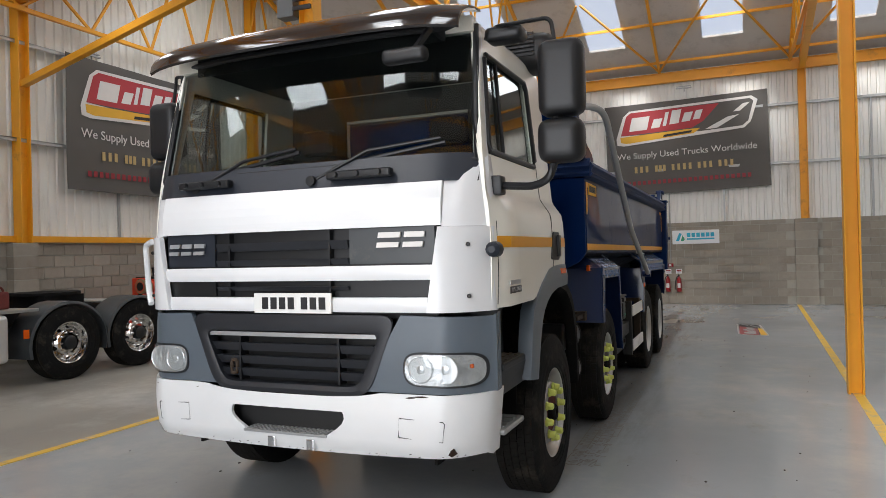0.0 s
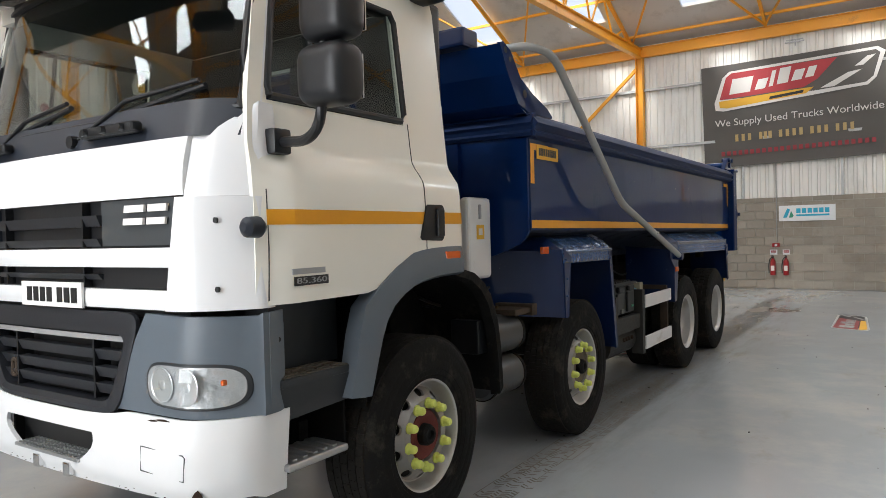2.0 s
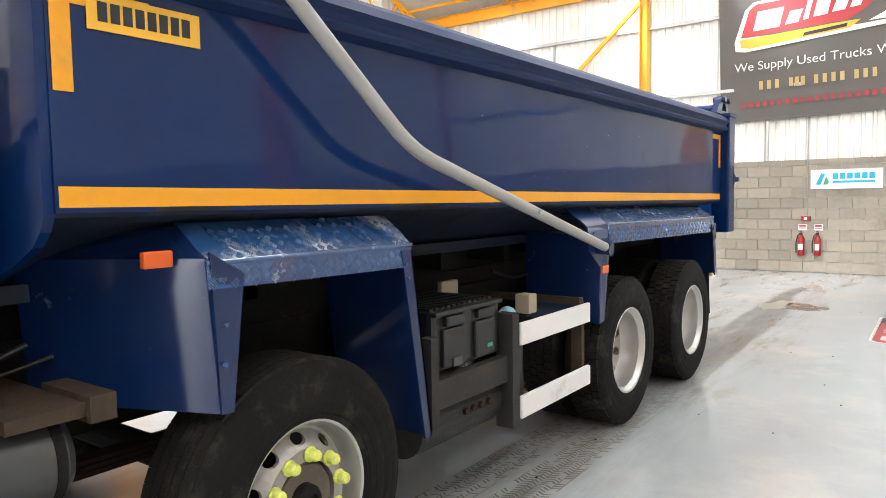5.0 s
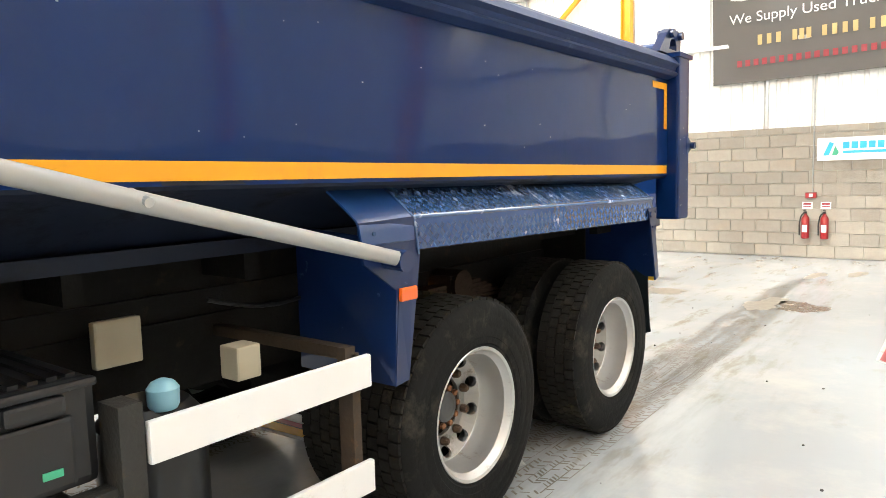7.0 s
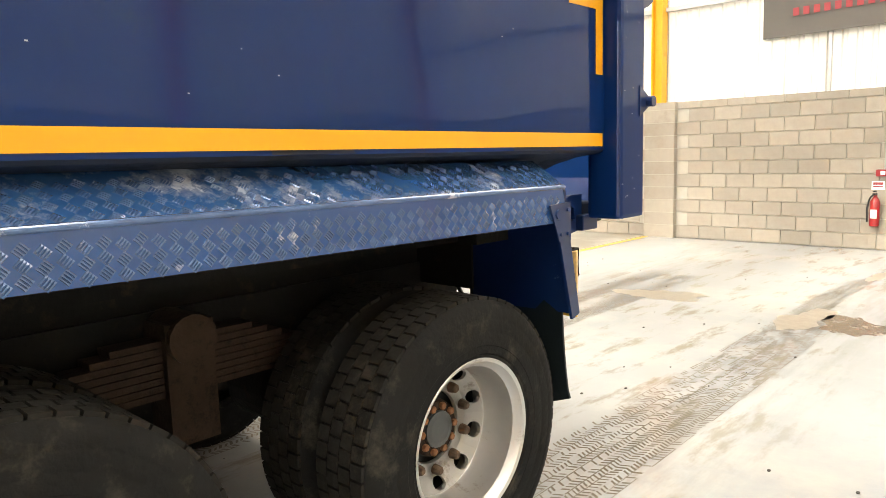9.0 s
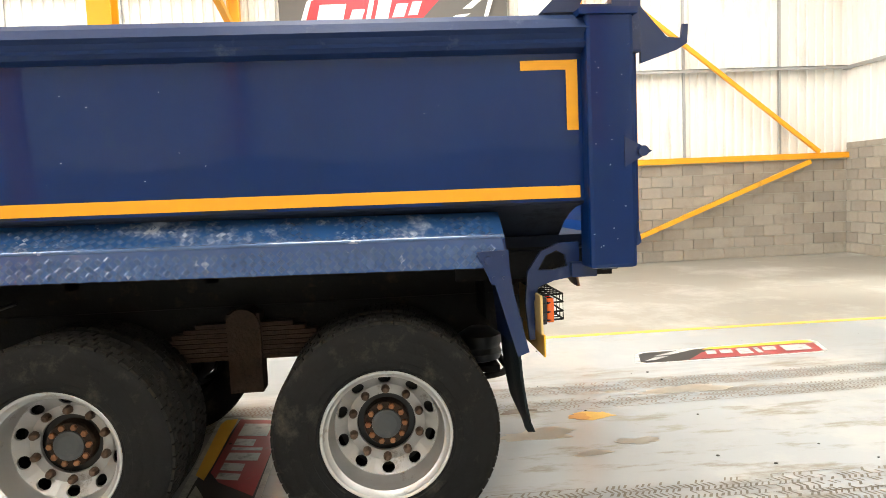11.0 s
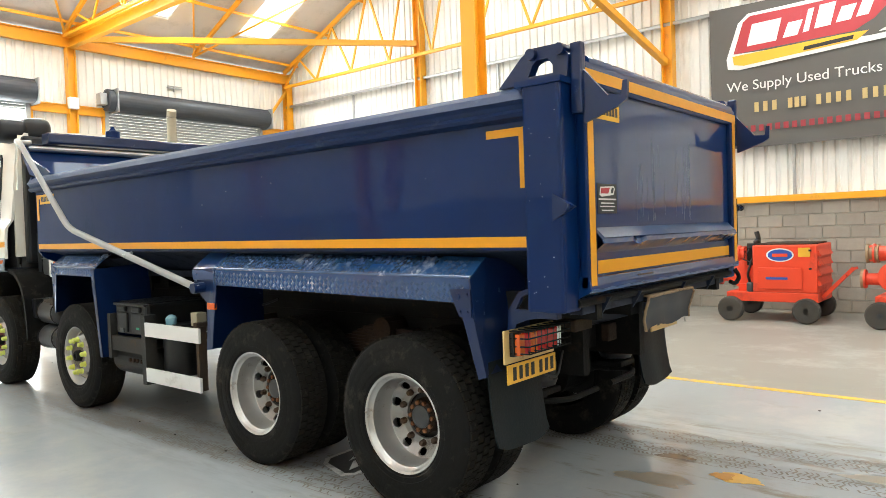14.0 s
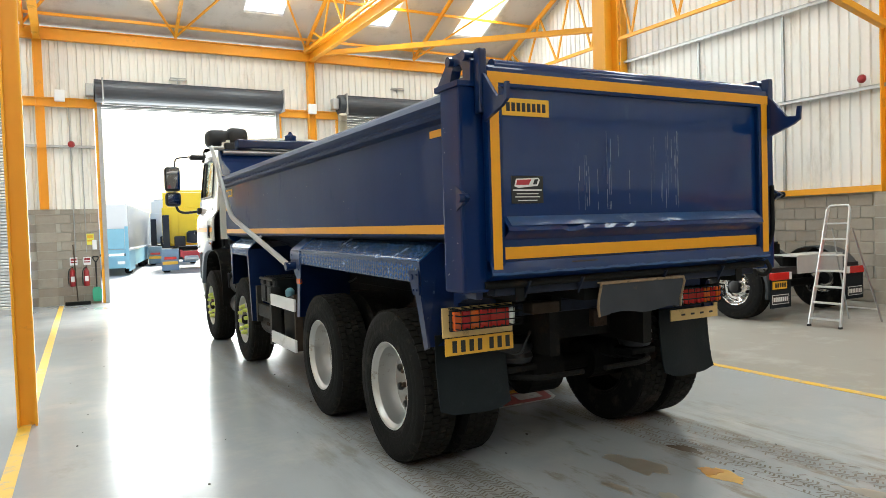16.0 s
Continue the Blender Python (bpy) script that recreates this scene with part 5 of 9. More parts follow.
for sx in (1, -1):
    rows = []
    for k in range(5):
        s = k / 4
        z = 0.905 + 0.43 * s
        xi = 0.50 + 0.24 * s
        row = []
        for i in range(13):
            u = i / 12
            x = xi + (1.205 - xi) * u
            row.append((sx * x, front_y(x) - 0.008 - 0.012 * math.sin(math.pi * s), z - (0.0 if s < 1 else 0.012 * u)))
        row += [(sx * 1.226, 0.47, z), (sx * 1.222, 0.52, z), (sx * 1.198, 0.575, z)]
        rows.append(row)
    gc = part("bumper_corner", shell(bmesh.new(), rows, (0, 0.035, 0)), M_GREYP, truck, "grey plastic bumper corner", smooth=True)
    def lamp_rows(off, grow=0.0, belly=0.0):
        """A rounded lamp outline that follows the bumper's curve."""
        rows = []
        for k in range(7):
            s_ = -1 + 2 * k / 6
            row = []
            for i in range(33):
                u = 0.5 - 0.5 * math.cos(math.pi * i / 32)
                x = 0.768 - grow + (0.414 + 2 * grow) * u
                half = (0.084 + grow) * max(0.0, 1 - abs(2 * u - 1) ** 6) ** 0.4
                zc = 1.043 - 0.006 * u
                row.append((sx * x, front_y(x) - off - belly * math.sin(math.pi * u) * (1 - s_ * s_ * 0.6), zc + half * s_))
            rows.append(row)
        return rows

    part("lamp_surround", shell(bmesh.new(), lamp_rows(0.0235, 0.012), (0, 0.006, 0)), M_WELL, gc, "dark lamp recess", smooth=True)
    part("lamp_housing", shell(bmesh.new(), lamp_rows(0.0265), (0, 0.003, 0)), M_HOUSE, gc, "bright ribbed headlight housing", smooth=True)
    part("headlight", shell(bmesh.new(), lamp_rows(0.040, 0.0, 0.012), (0, 0.004, 0)), M_LENS, gc, "clear headlight lens", smooth=True)
    for x, r in ((0.862, 0.074), (1.0, 0.078)):
        bowl = bmesh.new()
        lathe(bowl, [(-0.004, r), (-0.006, r * 0.96), (-0.003, r * 0.88), (-0.001, r * 0.6), (0.0, r * 0.4), (-0.004, r * 0.32), (-0.006, r * 0.05)], 28, "Y", (sx * x, front_y(x) - 0.0265, 1.042))
        part("reflector", bowl, M_REFL, gc, "silvery reflector bowl", smooth=True)
    ind = bmesh.new()
    box(ind, min(sx * 1.115, sx * 1.135), max(sx * 1.115, sx * 1.135), front_y(1.12) - 0.034, front_y(1.12) - 0.01, 1.045, 1.07, bevel=0.008)
    part("indicator", ind, M_AMBER, gc, "amber indicator")
    part("plug", lathe(bmesh.new(), [(-0.006, 0.012), (0.006, 0.012)], 10, "X", (sx * 1.214, 0.56, 1.21)), M_INK, gc)

# lower grille: dark frame, slats, silver strip
fr = bmesh.new()
OUT = [(-0.72, 1.335), (0.72, 1.335), (0.56, 0.93), (0.48, 0.872), (-0.48, 0.872), (-0.56, 0.93)]
INN = [(-0.615, 1.235), (0.615, 1.235), (0.49, 0.96), (0.44, 0.925), (-0.44, 0.925), (-0.49, 0.96)]


def rounded(pts, r, n=5):
    """A closed outline of (x, z) with its corners rounded off."""
    out = []
    for i, p in enumerate(pts):
        p, a, b = Vector(p), Vector(pts[i - 1]), Vector(pts[(i + 1) % len(pts)])
        u, v = p + (a - p).normalized() * min(r, (a - p).length * 0.45), p + (b - p).normalized() * min(r, (b - p).length * 0.45)
        out += [u * (1 - k / n) ** 2 + p * 2 * (k / n) * (1 - k / n) + v * (k / n) ** 2 for k in range(n + 1)]
    return out


rings = []
for pts, r, off in ((OUT, 0.10, 0.0), (OUT, 0.10, 0.022), ([((a[0] + b[0]) / 2, (a[1] + b[1]) / 2) for a, b in zip(OUT, INN)], 0.09, 0.03), (INN, 0.07, 0.018), (INN, 0.07, -0.06)):
    rings.append([fr.verts.new((p.x, front_y(p.x) - off, p.y)) for p in rounded(pts, r)])
for a, b in zip(rings, rings[1:]):
    for i in range(len(a)):
        fr.faces.new((a[i], a[(i + 1) % len(a)], b[(i + 1) % len(a)], b[i]))
part("lower_grille_frame", fr, M_GRILLE, truck, "dark moulded lower grille frame", smooth=True)
part("grille_void", boxes((-0.62, 0.62, 0.36, 0.40, 0.9, 1.3)), M_INK, truck)
part("grille_strip", front_panel(bmesh.new(), 1.20, 1.225, -0.60, 0.60, 0.0, 0.02, 8, 1), M_SILVER, truck, "silver strip across the lower grille")
for z, xe in ((1.13, 0.585), (1.05, 0.545), (0.975, 0.50)):
    part("grille_slat", front_panel(bmesh.new(), z - 0.022, z + 0.028, -xe, xe, -0.02, 0.05, 8, 2, 0, -0.02), M_GRILLE, truck, "dark lower grille slat")
for x in (-0.36, 0.34):
    part("grille_rib", boxes((x - 0.007, x + 0.007, front_y(x) + 0.0, front_y(x) + 0.08, 0.93, 1.2)), M_BLACKP, truck)
part("tow_eye", pipe(bmesh.new(), [(-0.43, 0.26, 0.97), (-0.43, 0.26, 1.05), (-0.39, 0.26, 1.05), (-0.39, 0.26, 0.97), (-0.43, 0.26, 0.97)], 0.012, 8, 0.02), M_WOOD, truck, "rusty tow eye")
part("cab_tilt_gap", boxes((-0.93, 0.93, 0.34, 0.42, 1.31, 1.352)), M_INK, truck)

# white lower bumper with step slot
bp = bmesh.new()
LEVELS = (0.545, 0.55, 0.575, 0.61, 0.645, 0.66, 0.69, 0.72, 0.75, 0.775, 0.79, 0.83, 0.88, 0.905)


def slot_edge(z):
    return 0.275 + 0.125 * math.sin(math.pi * 0.66 * min(1.0, max(0.0, (z - 0.645) / 0.145)))


def bumper_pt(x, z):
    t = (z - 0.545) / 0.36
    dip = 0.035 * max(0.0, 1 - (abs(x) / 0.62) ** 4) * max(0.0, (z - 0.79) / 0.115)
    hem = 0.018 * max(0.0, 1 - t * 5) * (abs(x) / 1.2) ** 2
    return (x * (1 - 0.03 * (1 - t)), front_y(x) - 0.03 - 0.02 * math.sin(math.pi * t) + 0.06 * max(0, 0.25 - t) - (0.006 if 0.16 < t < 0.26 else 0), z - dip + hem)


rows = []
for z in LEVELS:
    e = slot_edge(z)
    xs = [e + (1.2 - e) * i / 18 for i in range(19)]
    line = [-x for x in reversed(xs)] + [e * (-1 + 2 * i / 12) for i in range(1, 12)] + xs
    t = (z - 0.545) / 0.36
    end = 1.2 * (1 - 0.03 * (1 - t))
    row = [(-end - 0.012, 0.62, z), (-end - 0.014, 0.50, z)] + [bumper_pt(x, z) for x in line] + [(end + 0.014, 0.50, z), (end + 0.012, 0.62, z)]
    rows.append([bp.verts.new(p) for p in row])
for k in range(len(LEVELS) - 1):
    for i in range(len(rows[0]) - 1):
        if 4 <= k < 10 and 20 <= i < 32:
            continue
        bp.faces.new((rows[k][i], rows[k][i + 1], rows[k + 1][i + 1], rows[k + 1][i]))
bmesh.ops.delete(bp, geom=[v for v in bp.verts if not v.link_faces], context="VERTS")
bmesh.ops.recalc_face_normals(bp, faces=bp.faces)
bmesh.ops.solidify(bp, geom=bp.faces[:], thickness=0.02)
bumper = part("bumper", bp, M_BUMPER, truck, "white front bumper with chipped lower edge", smooth=True)
rc = random.Random(5)
for k in range(34):
    x, z = rc.uniform(-1.15, 1.15), rc.choice((0.547, 0.55, 0.556, 0.565, rc.uniform(0.6, 0.88)))
    if abs(x) < 0.45 and z > 0.6:
        continue
    p = bumper_pt(x, z)
    w, h = rc.uniform(0.003, 0.009), rc.uniform(0.003, 0.007)
    part("paint_chip", slab(bmesh.new(), [(p[0] - w, p[1] - 0.0025, p[2]), (p[0] + w * 0.6, p[1] - 0.0025, p[2] + h * 0.3), (p[0] + w, p[1] - 0.0025, p[2] + h), (p[0] - w * 0.3, p[1] - 0.0025, p[2] + h * 0.8)], (0, 0.004, 0)), M_RUST, bumper)
for x, z, w, h in ((1.03, 0.585, 0.022, 0.03), (0.86, 0.893, 0.05, 0.006), (0.80, 0.886, 0.03, 0.006)):
    p = bumper_pt(x, z)
    part("rust_patch", slab(bmesh.new(), [(x - w, bumper_pt(x - w, z)[1] - 0.003, p[2] - h * 0.2), (x - w * 0.2, p[1] - 0.003, p[2] - h * 0.6), (x + w, bumper_pt(x + w, z)[1] - 0.003, p[2]), (x + w * 0.3, p[1] - 0.003, p[2] + h), (x - w * 0.5, p[1] - 0.003, p[2] + h * 0.6)], (0, 0.004, 0)), M_RUST, bumper)
for sx in (1, -1):
    pipe_b = bmesh.new()
    pad = [(0.745, 0.67), (1.005, 0.655), (1.01, 0.755), (1.0, 0.765), (0.745, 0.775), (0.745, 0.67)]
    pipe(pipe_b, [(sx * bumper_pt(x, z)[0], bumper_pt(x, z)[1] - 0.0005, z) for x, z in pad], 0.0028, 6)
    part("cover_edge", pipe_b, M_GREYBOX, bumper, "thin seam of the cover flap")
part("bumper_slot", boxes((-0.42, 0.42, 0.30, 0.42, 0.62, 0.80)), M_INK, bumper, "dark step slot")
stp = bmesh.new()
box(stp, -0.30, 0.28, 0.19, 0.33, 0.635, 0.652, bevel=0.004)
for i in range(18):
    for j in range(4):
        box(stp, -0.28 + i * 0.031, -0.265 + i * 0.031, 0.2 + j * 0.03, 0.21 + j * 0.03, 0.652, 0.657)
part("bumper_step", stp, M_GALV, bumper, "studded metal bumper step")
for x in (-0.10, 0.17):
    g = boxes((x - 0.025, x + 0.025, 0.19, 0.22, 0.555, 0.62), bevel=0.006)
    part("bumper_fitting", g, M_CHROME, bumper)

# front number plate
pl = part("number_plate", front_panel(bmesh.new(), 1.345, 1.462, -0.215, 0.32, 0.035, 0.012, 4, 1), M_PLATEW, cabin, "white number plate")
pieces("plate_mark", [(-0.155 + k * 0.061 + (0.03 if k > 3 else 0), -0.113 + k * 0.061 + (0.03 if k > 3 else 0), front_y(0.2) - 0.04, front_y(0.2) - 0.03, 1.368, 1.438) for k in range(7)], M_INK, pl)

# arches, steps and cab underside
for sx in (1, -1):
    inner = ((1.10, 0.865), (1.14, 0.98), (1.197, 1.13), (1.24, 1.21), (1.295, 1.275), (1.38, 1.325), (1.47, 1.358), (1.57, 1.38), (1.687, 1.396), (1.80, 1.402), (1.955, 1.405))
    outer = ((0.955, 0.88), (0.985, 1.0), (1.025, 1.17), (1.07, 1.30), (1.20, 1.40), (1.33, 1.478), (1.48, 1.547), (1.57, 1.56), (1.674, 1.568), (1.80, 1.572), (1.955, 1.572))
    rows = [[(sx * 1.255, yi, zi), (sx * 1.292, yi * 0.9 + yo * 0.1, zi * 0.9 + zo * 0.1), (sx * 1.297, (yi + yo) / 2, (zi + zo) / 2), (sx * 1.278, yo, zo), (sx * 1.20, yo - 0.005, zo)] for (yi, zi), (yo, zo) in zip(inner, outer)]
    part("wheel_arch", shell(bmesh.new(), rows, (-sx * 0.012, 0.0, 0)), M_GREYP, truck, "grey plastic wheel arch", smooth=True)
    liner = ((1.09, 0.80), (1.11, 0.90), (1.20, 1.14), (1.30, 1.29), (1.47, 1.372), (1.7, 1.41), (1.95, 1.41), (2.12, 1.372), (2.24, 1.30), (2.32, 1.21), (2.40, 1.04), (2.435, 0.85), (2.45, 0.61))
    rows = [[(sx * 1.245, y, z), (sx * 0.70, y, z)] for y, z in liner]
    part("arch_liner", shell(bmesh.new(), rows, (0, 0.0, 0.02)), M_TYRE, truck, "black wheel arch liner", smooth=True)
    rows = [[(sx * 1.19, y - 0.02, z - 0.02), (sx * 1.247, y - 0.012, z - 0.012), (sx * 1.25, y + 0.028, z + 0.028)] for y, z in liner[6:]]
    part("arch_edge", shell(bmesh.new(), rows, (-sx * 0.01, 0, 0)), M_TYRE, truck, "rolled edge of the black splash guard", smooth=True)
    part("arch_back", boxes((min(sx * 0.68, sx * 0.70), max(sx * 0.68, sx * 0.70), 1.1, 2.44, 0.6, 1.41)), M_CHASSIS, truck)
    st = bmesh.new()
    box(st, min(sx * 0.8, sx * 1.235), max(sx * 0.8, sx * 1.235), 0.56, 1.0, 0.995, 1.035, bevel=0.01)
    box(st, min(sx * 0.8, sx * 1.06), max(sx * 0.8, sx * 1.06), 0.52, 1.1, 1.03, 1.37)
    box(st, min(sx * 1.0, sx * 1.2), max(sx * 1.0, sx * 1.2), 0.52, 0.64, 1.28, 1.37)
    slab(st, [(sx * 1.222, 0.56, 1.0), (sx * 1.24, 1.0, 1.0), (sx * 1.22, 1.0, 0.87), (sx * 1.19, 0.56, 0.84)], (-sx * 0.3, 0, 0))
    part("step_well", st, M_WELL, truck, "dark grey cab step well")
    tr = bmesh.new()
    box(tr, min(sx * 1.075, sx * 1.228), max(sx * 1.075, sx * 1.228), 0.575, 0.985, 1.035, 1.040)
    for k in range(4):
        for x in (1.10, 1.15, 1.20):
            box(tr, min(sx * (x - 0.009), sx * (x + 0.009)), max(sx * (x - 0.009), sx * (x + 0.009)), 0.595 + k * 0.1, 0.665 + k * 0.1, 1.040, 1.046, bevel=0.002)
    part("step_tread", tr, M_STEPTR, truck, "worn dirty metal step tread")
    # made-up dark panel keeps bright floor from showing behind the steps
    part("step_blocker", boxes((min(sx * 0.84, sx * 0.86), max(sx * 0.84, sx * 0.86), 0.45, 1.1, 0.46, 0.995), (min(sx * 0.86, sx * 1.16), max(sx * 0.86, sx * 1.16), 1.02, 1.035, 0.62, 0.86)), M_CHASSIS, truck, "added dark panel that hides the bright floor behind the steps")
    lo = bmesh.new()
    box(lo, min(sx * 0.98, sx * 1.22), max(sx * 0.98, sx * 1.22), 0.60, 0.99, 0.62, 0.655, bevel=0.015, seg=3)
    for k in range(5):
        box(lo, min(sx * 1.0, sx * 1.19), max(sx * 1.0, sx * 1.19), 0.65 + k * 0.065, 0.675 + k * 0.065, 0.655, 0.663)
    part("lower_step", lo, M_GALV, truck, "cast aluminium lower step")
part("step_bracket", boxes((0.9, 1.0, 0.66, 0.72, 0.55, 0.75), (0.9, 1.0, 0.88, 0.94, 0.55, 0.75), (-1.0, -0.9, 0.66, 0.72, 0.55, 0.75)), M_CHASSIS, truck)

# mirrors
for sx in (1, -1):
    mr = bmesh.new()
    X, back = (1.62, 0.0) if sx > 0 else (-1.33, 0.2)
    box(mr, X - 0.125, X + 0.125, 0.42 + back, 0.585 + back, 2.395, 2.81, bevel=0.078, seg=6)
    top = part("mirror", mr, M_BLACKP, cabin, "black main mirror housing", smooth=True)
    part("mirror_glass", boxes((X - 0.1, X + 0.1, 0.583 + back, 0.589 + back, 2.44, 2.77)), M_MIRROR, top)
    ms = bmesh.new()
    box(ms, X - 0.13, X + 0.12, 0.405 + back, 0.58 + back, 2.145, 2.385, bevel=0.082, seg=6)
    low = part("mirror", ms, M_BLACKP, cabin, "black wide-angle mirror housing", smooth=True)
    part("mirror_glass", boxes((X - 0.095, X + 0.085, 0.578 + back, 0.584 + back, 2.18, 2.35)), M_MIRROR, low)
    arm = bmesh.new()
    pipe(arm, [(sx * 1.22, 0.60, 2.055), (X - sx * 0.17, 0.52 + back, 2.03), (X - sx * 0.07, 0.49 + back, 2.07), (X - sx * 0.04, 0.49 + back, 2.2), (X - sx * 0.03, 0.50 + back, 2.6)], 0.022, 10, 0.07)
    pipe(arm, [(sx * 1.11, 0.74, 2.95), (sx * 1.2, 0.66, 2.99), (X - sx * 0.06, 0.53 + back, 2.95), (X - sx * 0.03, 0.52 + back, 2.75)], 0.012, 10, 0.05)
    box(arm, min(sx * 1.17, sx * 1.25), max(sx * 1.17, sx * 1.25), 0.54, 0.64, 2.0, 2.11, bevel=0.015)
    part("mirror_arm", arm, M_BLACKP, cabin, "black mirror arm", smooth=True)
kerb = bmesh.new()
box(kerb, 1.13, 1.36, 0.64, 0.80, 2.905, 2.99, bevel=0.04, seg=4)
part("kerb_mirror", kerb, M_BLACKP, cabin, "black kerb mirror over the door", smooth=True)
fm = bmesh.new()
box(fm, 0.66, 0.93, 0.235, 0.325, 2.735, 2.82, bevel=0.04, seg=5)
bar(fm, (0.86, 0.27, 2.8), (0.9, 0.40, 2.95), 0.03)
part("front_mirror", fm, M_BLACKP, cabin, "black front mirror under the visor", smooth=True)

# inside of the cab
ins = bmesh.new()
box(ins, -1.1, 1.1, 0.5, 0.9, 1.75, 2.13, bevel=0.06, seg=2)
box(ins, -1.14, 1.14, 0.5, CAB_REAR - 0.04, 1.40, 1.45)
part("dashboard", ins, M_COWL, cabin, "dark dashboard and cab floor")
lin = bmesh.new()
box(lin, -1.05, 1.05, 0.70, CAB_REAR - 0.05, 3.01, 3.03)
for x0, x1 in ((-1.08, -0.55), (0.55, 1.08)):
    box(lin, x0, x1, CAB_REAR - 0.06, CAB_REAR - 0.04, 1.45, 3.0)
box(lin, -0.55, 0.55, CAB_REAR - 0.06, CAB_REAR - 0.04, 1.45, 2.38)
box(lin, -0.55, 0.55, CAB_REAR - 0.06, CAB_REAR - 0.04, 2.80, 3.0)
for sx in (1, -1):
    box(lin, min(sx * 1.12, sx * 1.10), max(sx * 1.12, sx * 1.10), 0.66, CAB_REAR - 0.06, 1.45, 2.20)
part("headlining", lin, M_LINING, cabin, "grey cab lining")
for x in (-0.55, 0.55):
    sb = bmesh.new()
    box(sb, x - 0.26, x + 0.26, 1.0, 1.5, 1.65, 1.85, bevel=0.06, seg=3)
    box(sb, x - 0.25, x + 0.25, 1.42, 1.58, 1.8, 2.45, bevel=0.06, seg=3)
    box(sb, x - 0.14, x + 0.14, 1.44, 1.56, 2.46, 2.66, bevel=0.05, seg=3)
    part("seat", sb, M_SEAT, cabin, "dark cloth seat")
sw = bmesh.new()
pts = [(-0.52 + 0.22 * math.cos(a), 0.92 + 0.1 * math.sin(a), 2.19 + 0.17 * math.sin(a)) for a in [2 * math.pi * k / 24 for k in range(25)]]
pipe(sw, pts, 0.016, 8)
rod(sw, (-0.52, 0.92, 2.19), (-0.52, 0.78, 2.02), 0.03)
bar(sw, (-0.72, 0.92, 2.19), (-0.32, 0.92, 2.19), 0.03, 0.02)
part("steering_wheel", sw, M_BLACKP, cabin, "black steering wheel", smooth=True)
# roof rear air intake and cream roof edge
sn = bmesh.new()
box(sn, 0.66, 1.0, 1.66, 2.0, 2.98, 3.31, bevel=0.14, seg=5)
box(sn, 0.92, 1.30, 1.67, 1.98, 2.98, 3.27, bevel=0.14, seg=5)
intake = part("air_intake", sn, M_BLACKP, truck, "black domed air intake hood behind the cab", smooth=True)
pieces("intake_slat", [(0.78, 1.16, 1.65, 1.662, 3.08 + 0.03 * k, 3.095 + 0.03 * k) for k in range(6)], M_BLACKP, intake)
part("intake_duct", boxes((0.66, 1.06, 1.99, 2.12, 1.5, 3.05), bevel=0.03), M_BLACKP, truck)

# ---- tipper body ----
SIDE, Y0, Y1 = 1.25, 2.93, 9.46
body = part("tipper_body", bmesh.new(), M_BLUE, truck, "dark blue steel tipper body")


def rake(y):
    """The body's lower edge climbs a little towards the front."""
    return 0.0065 * (Y1 - y)


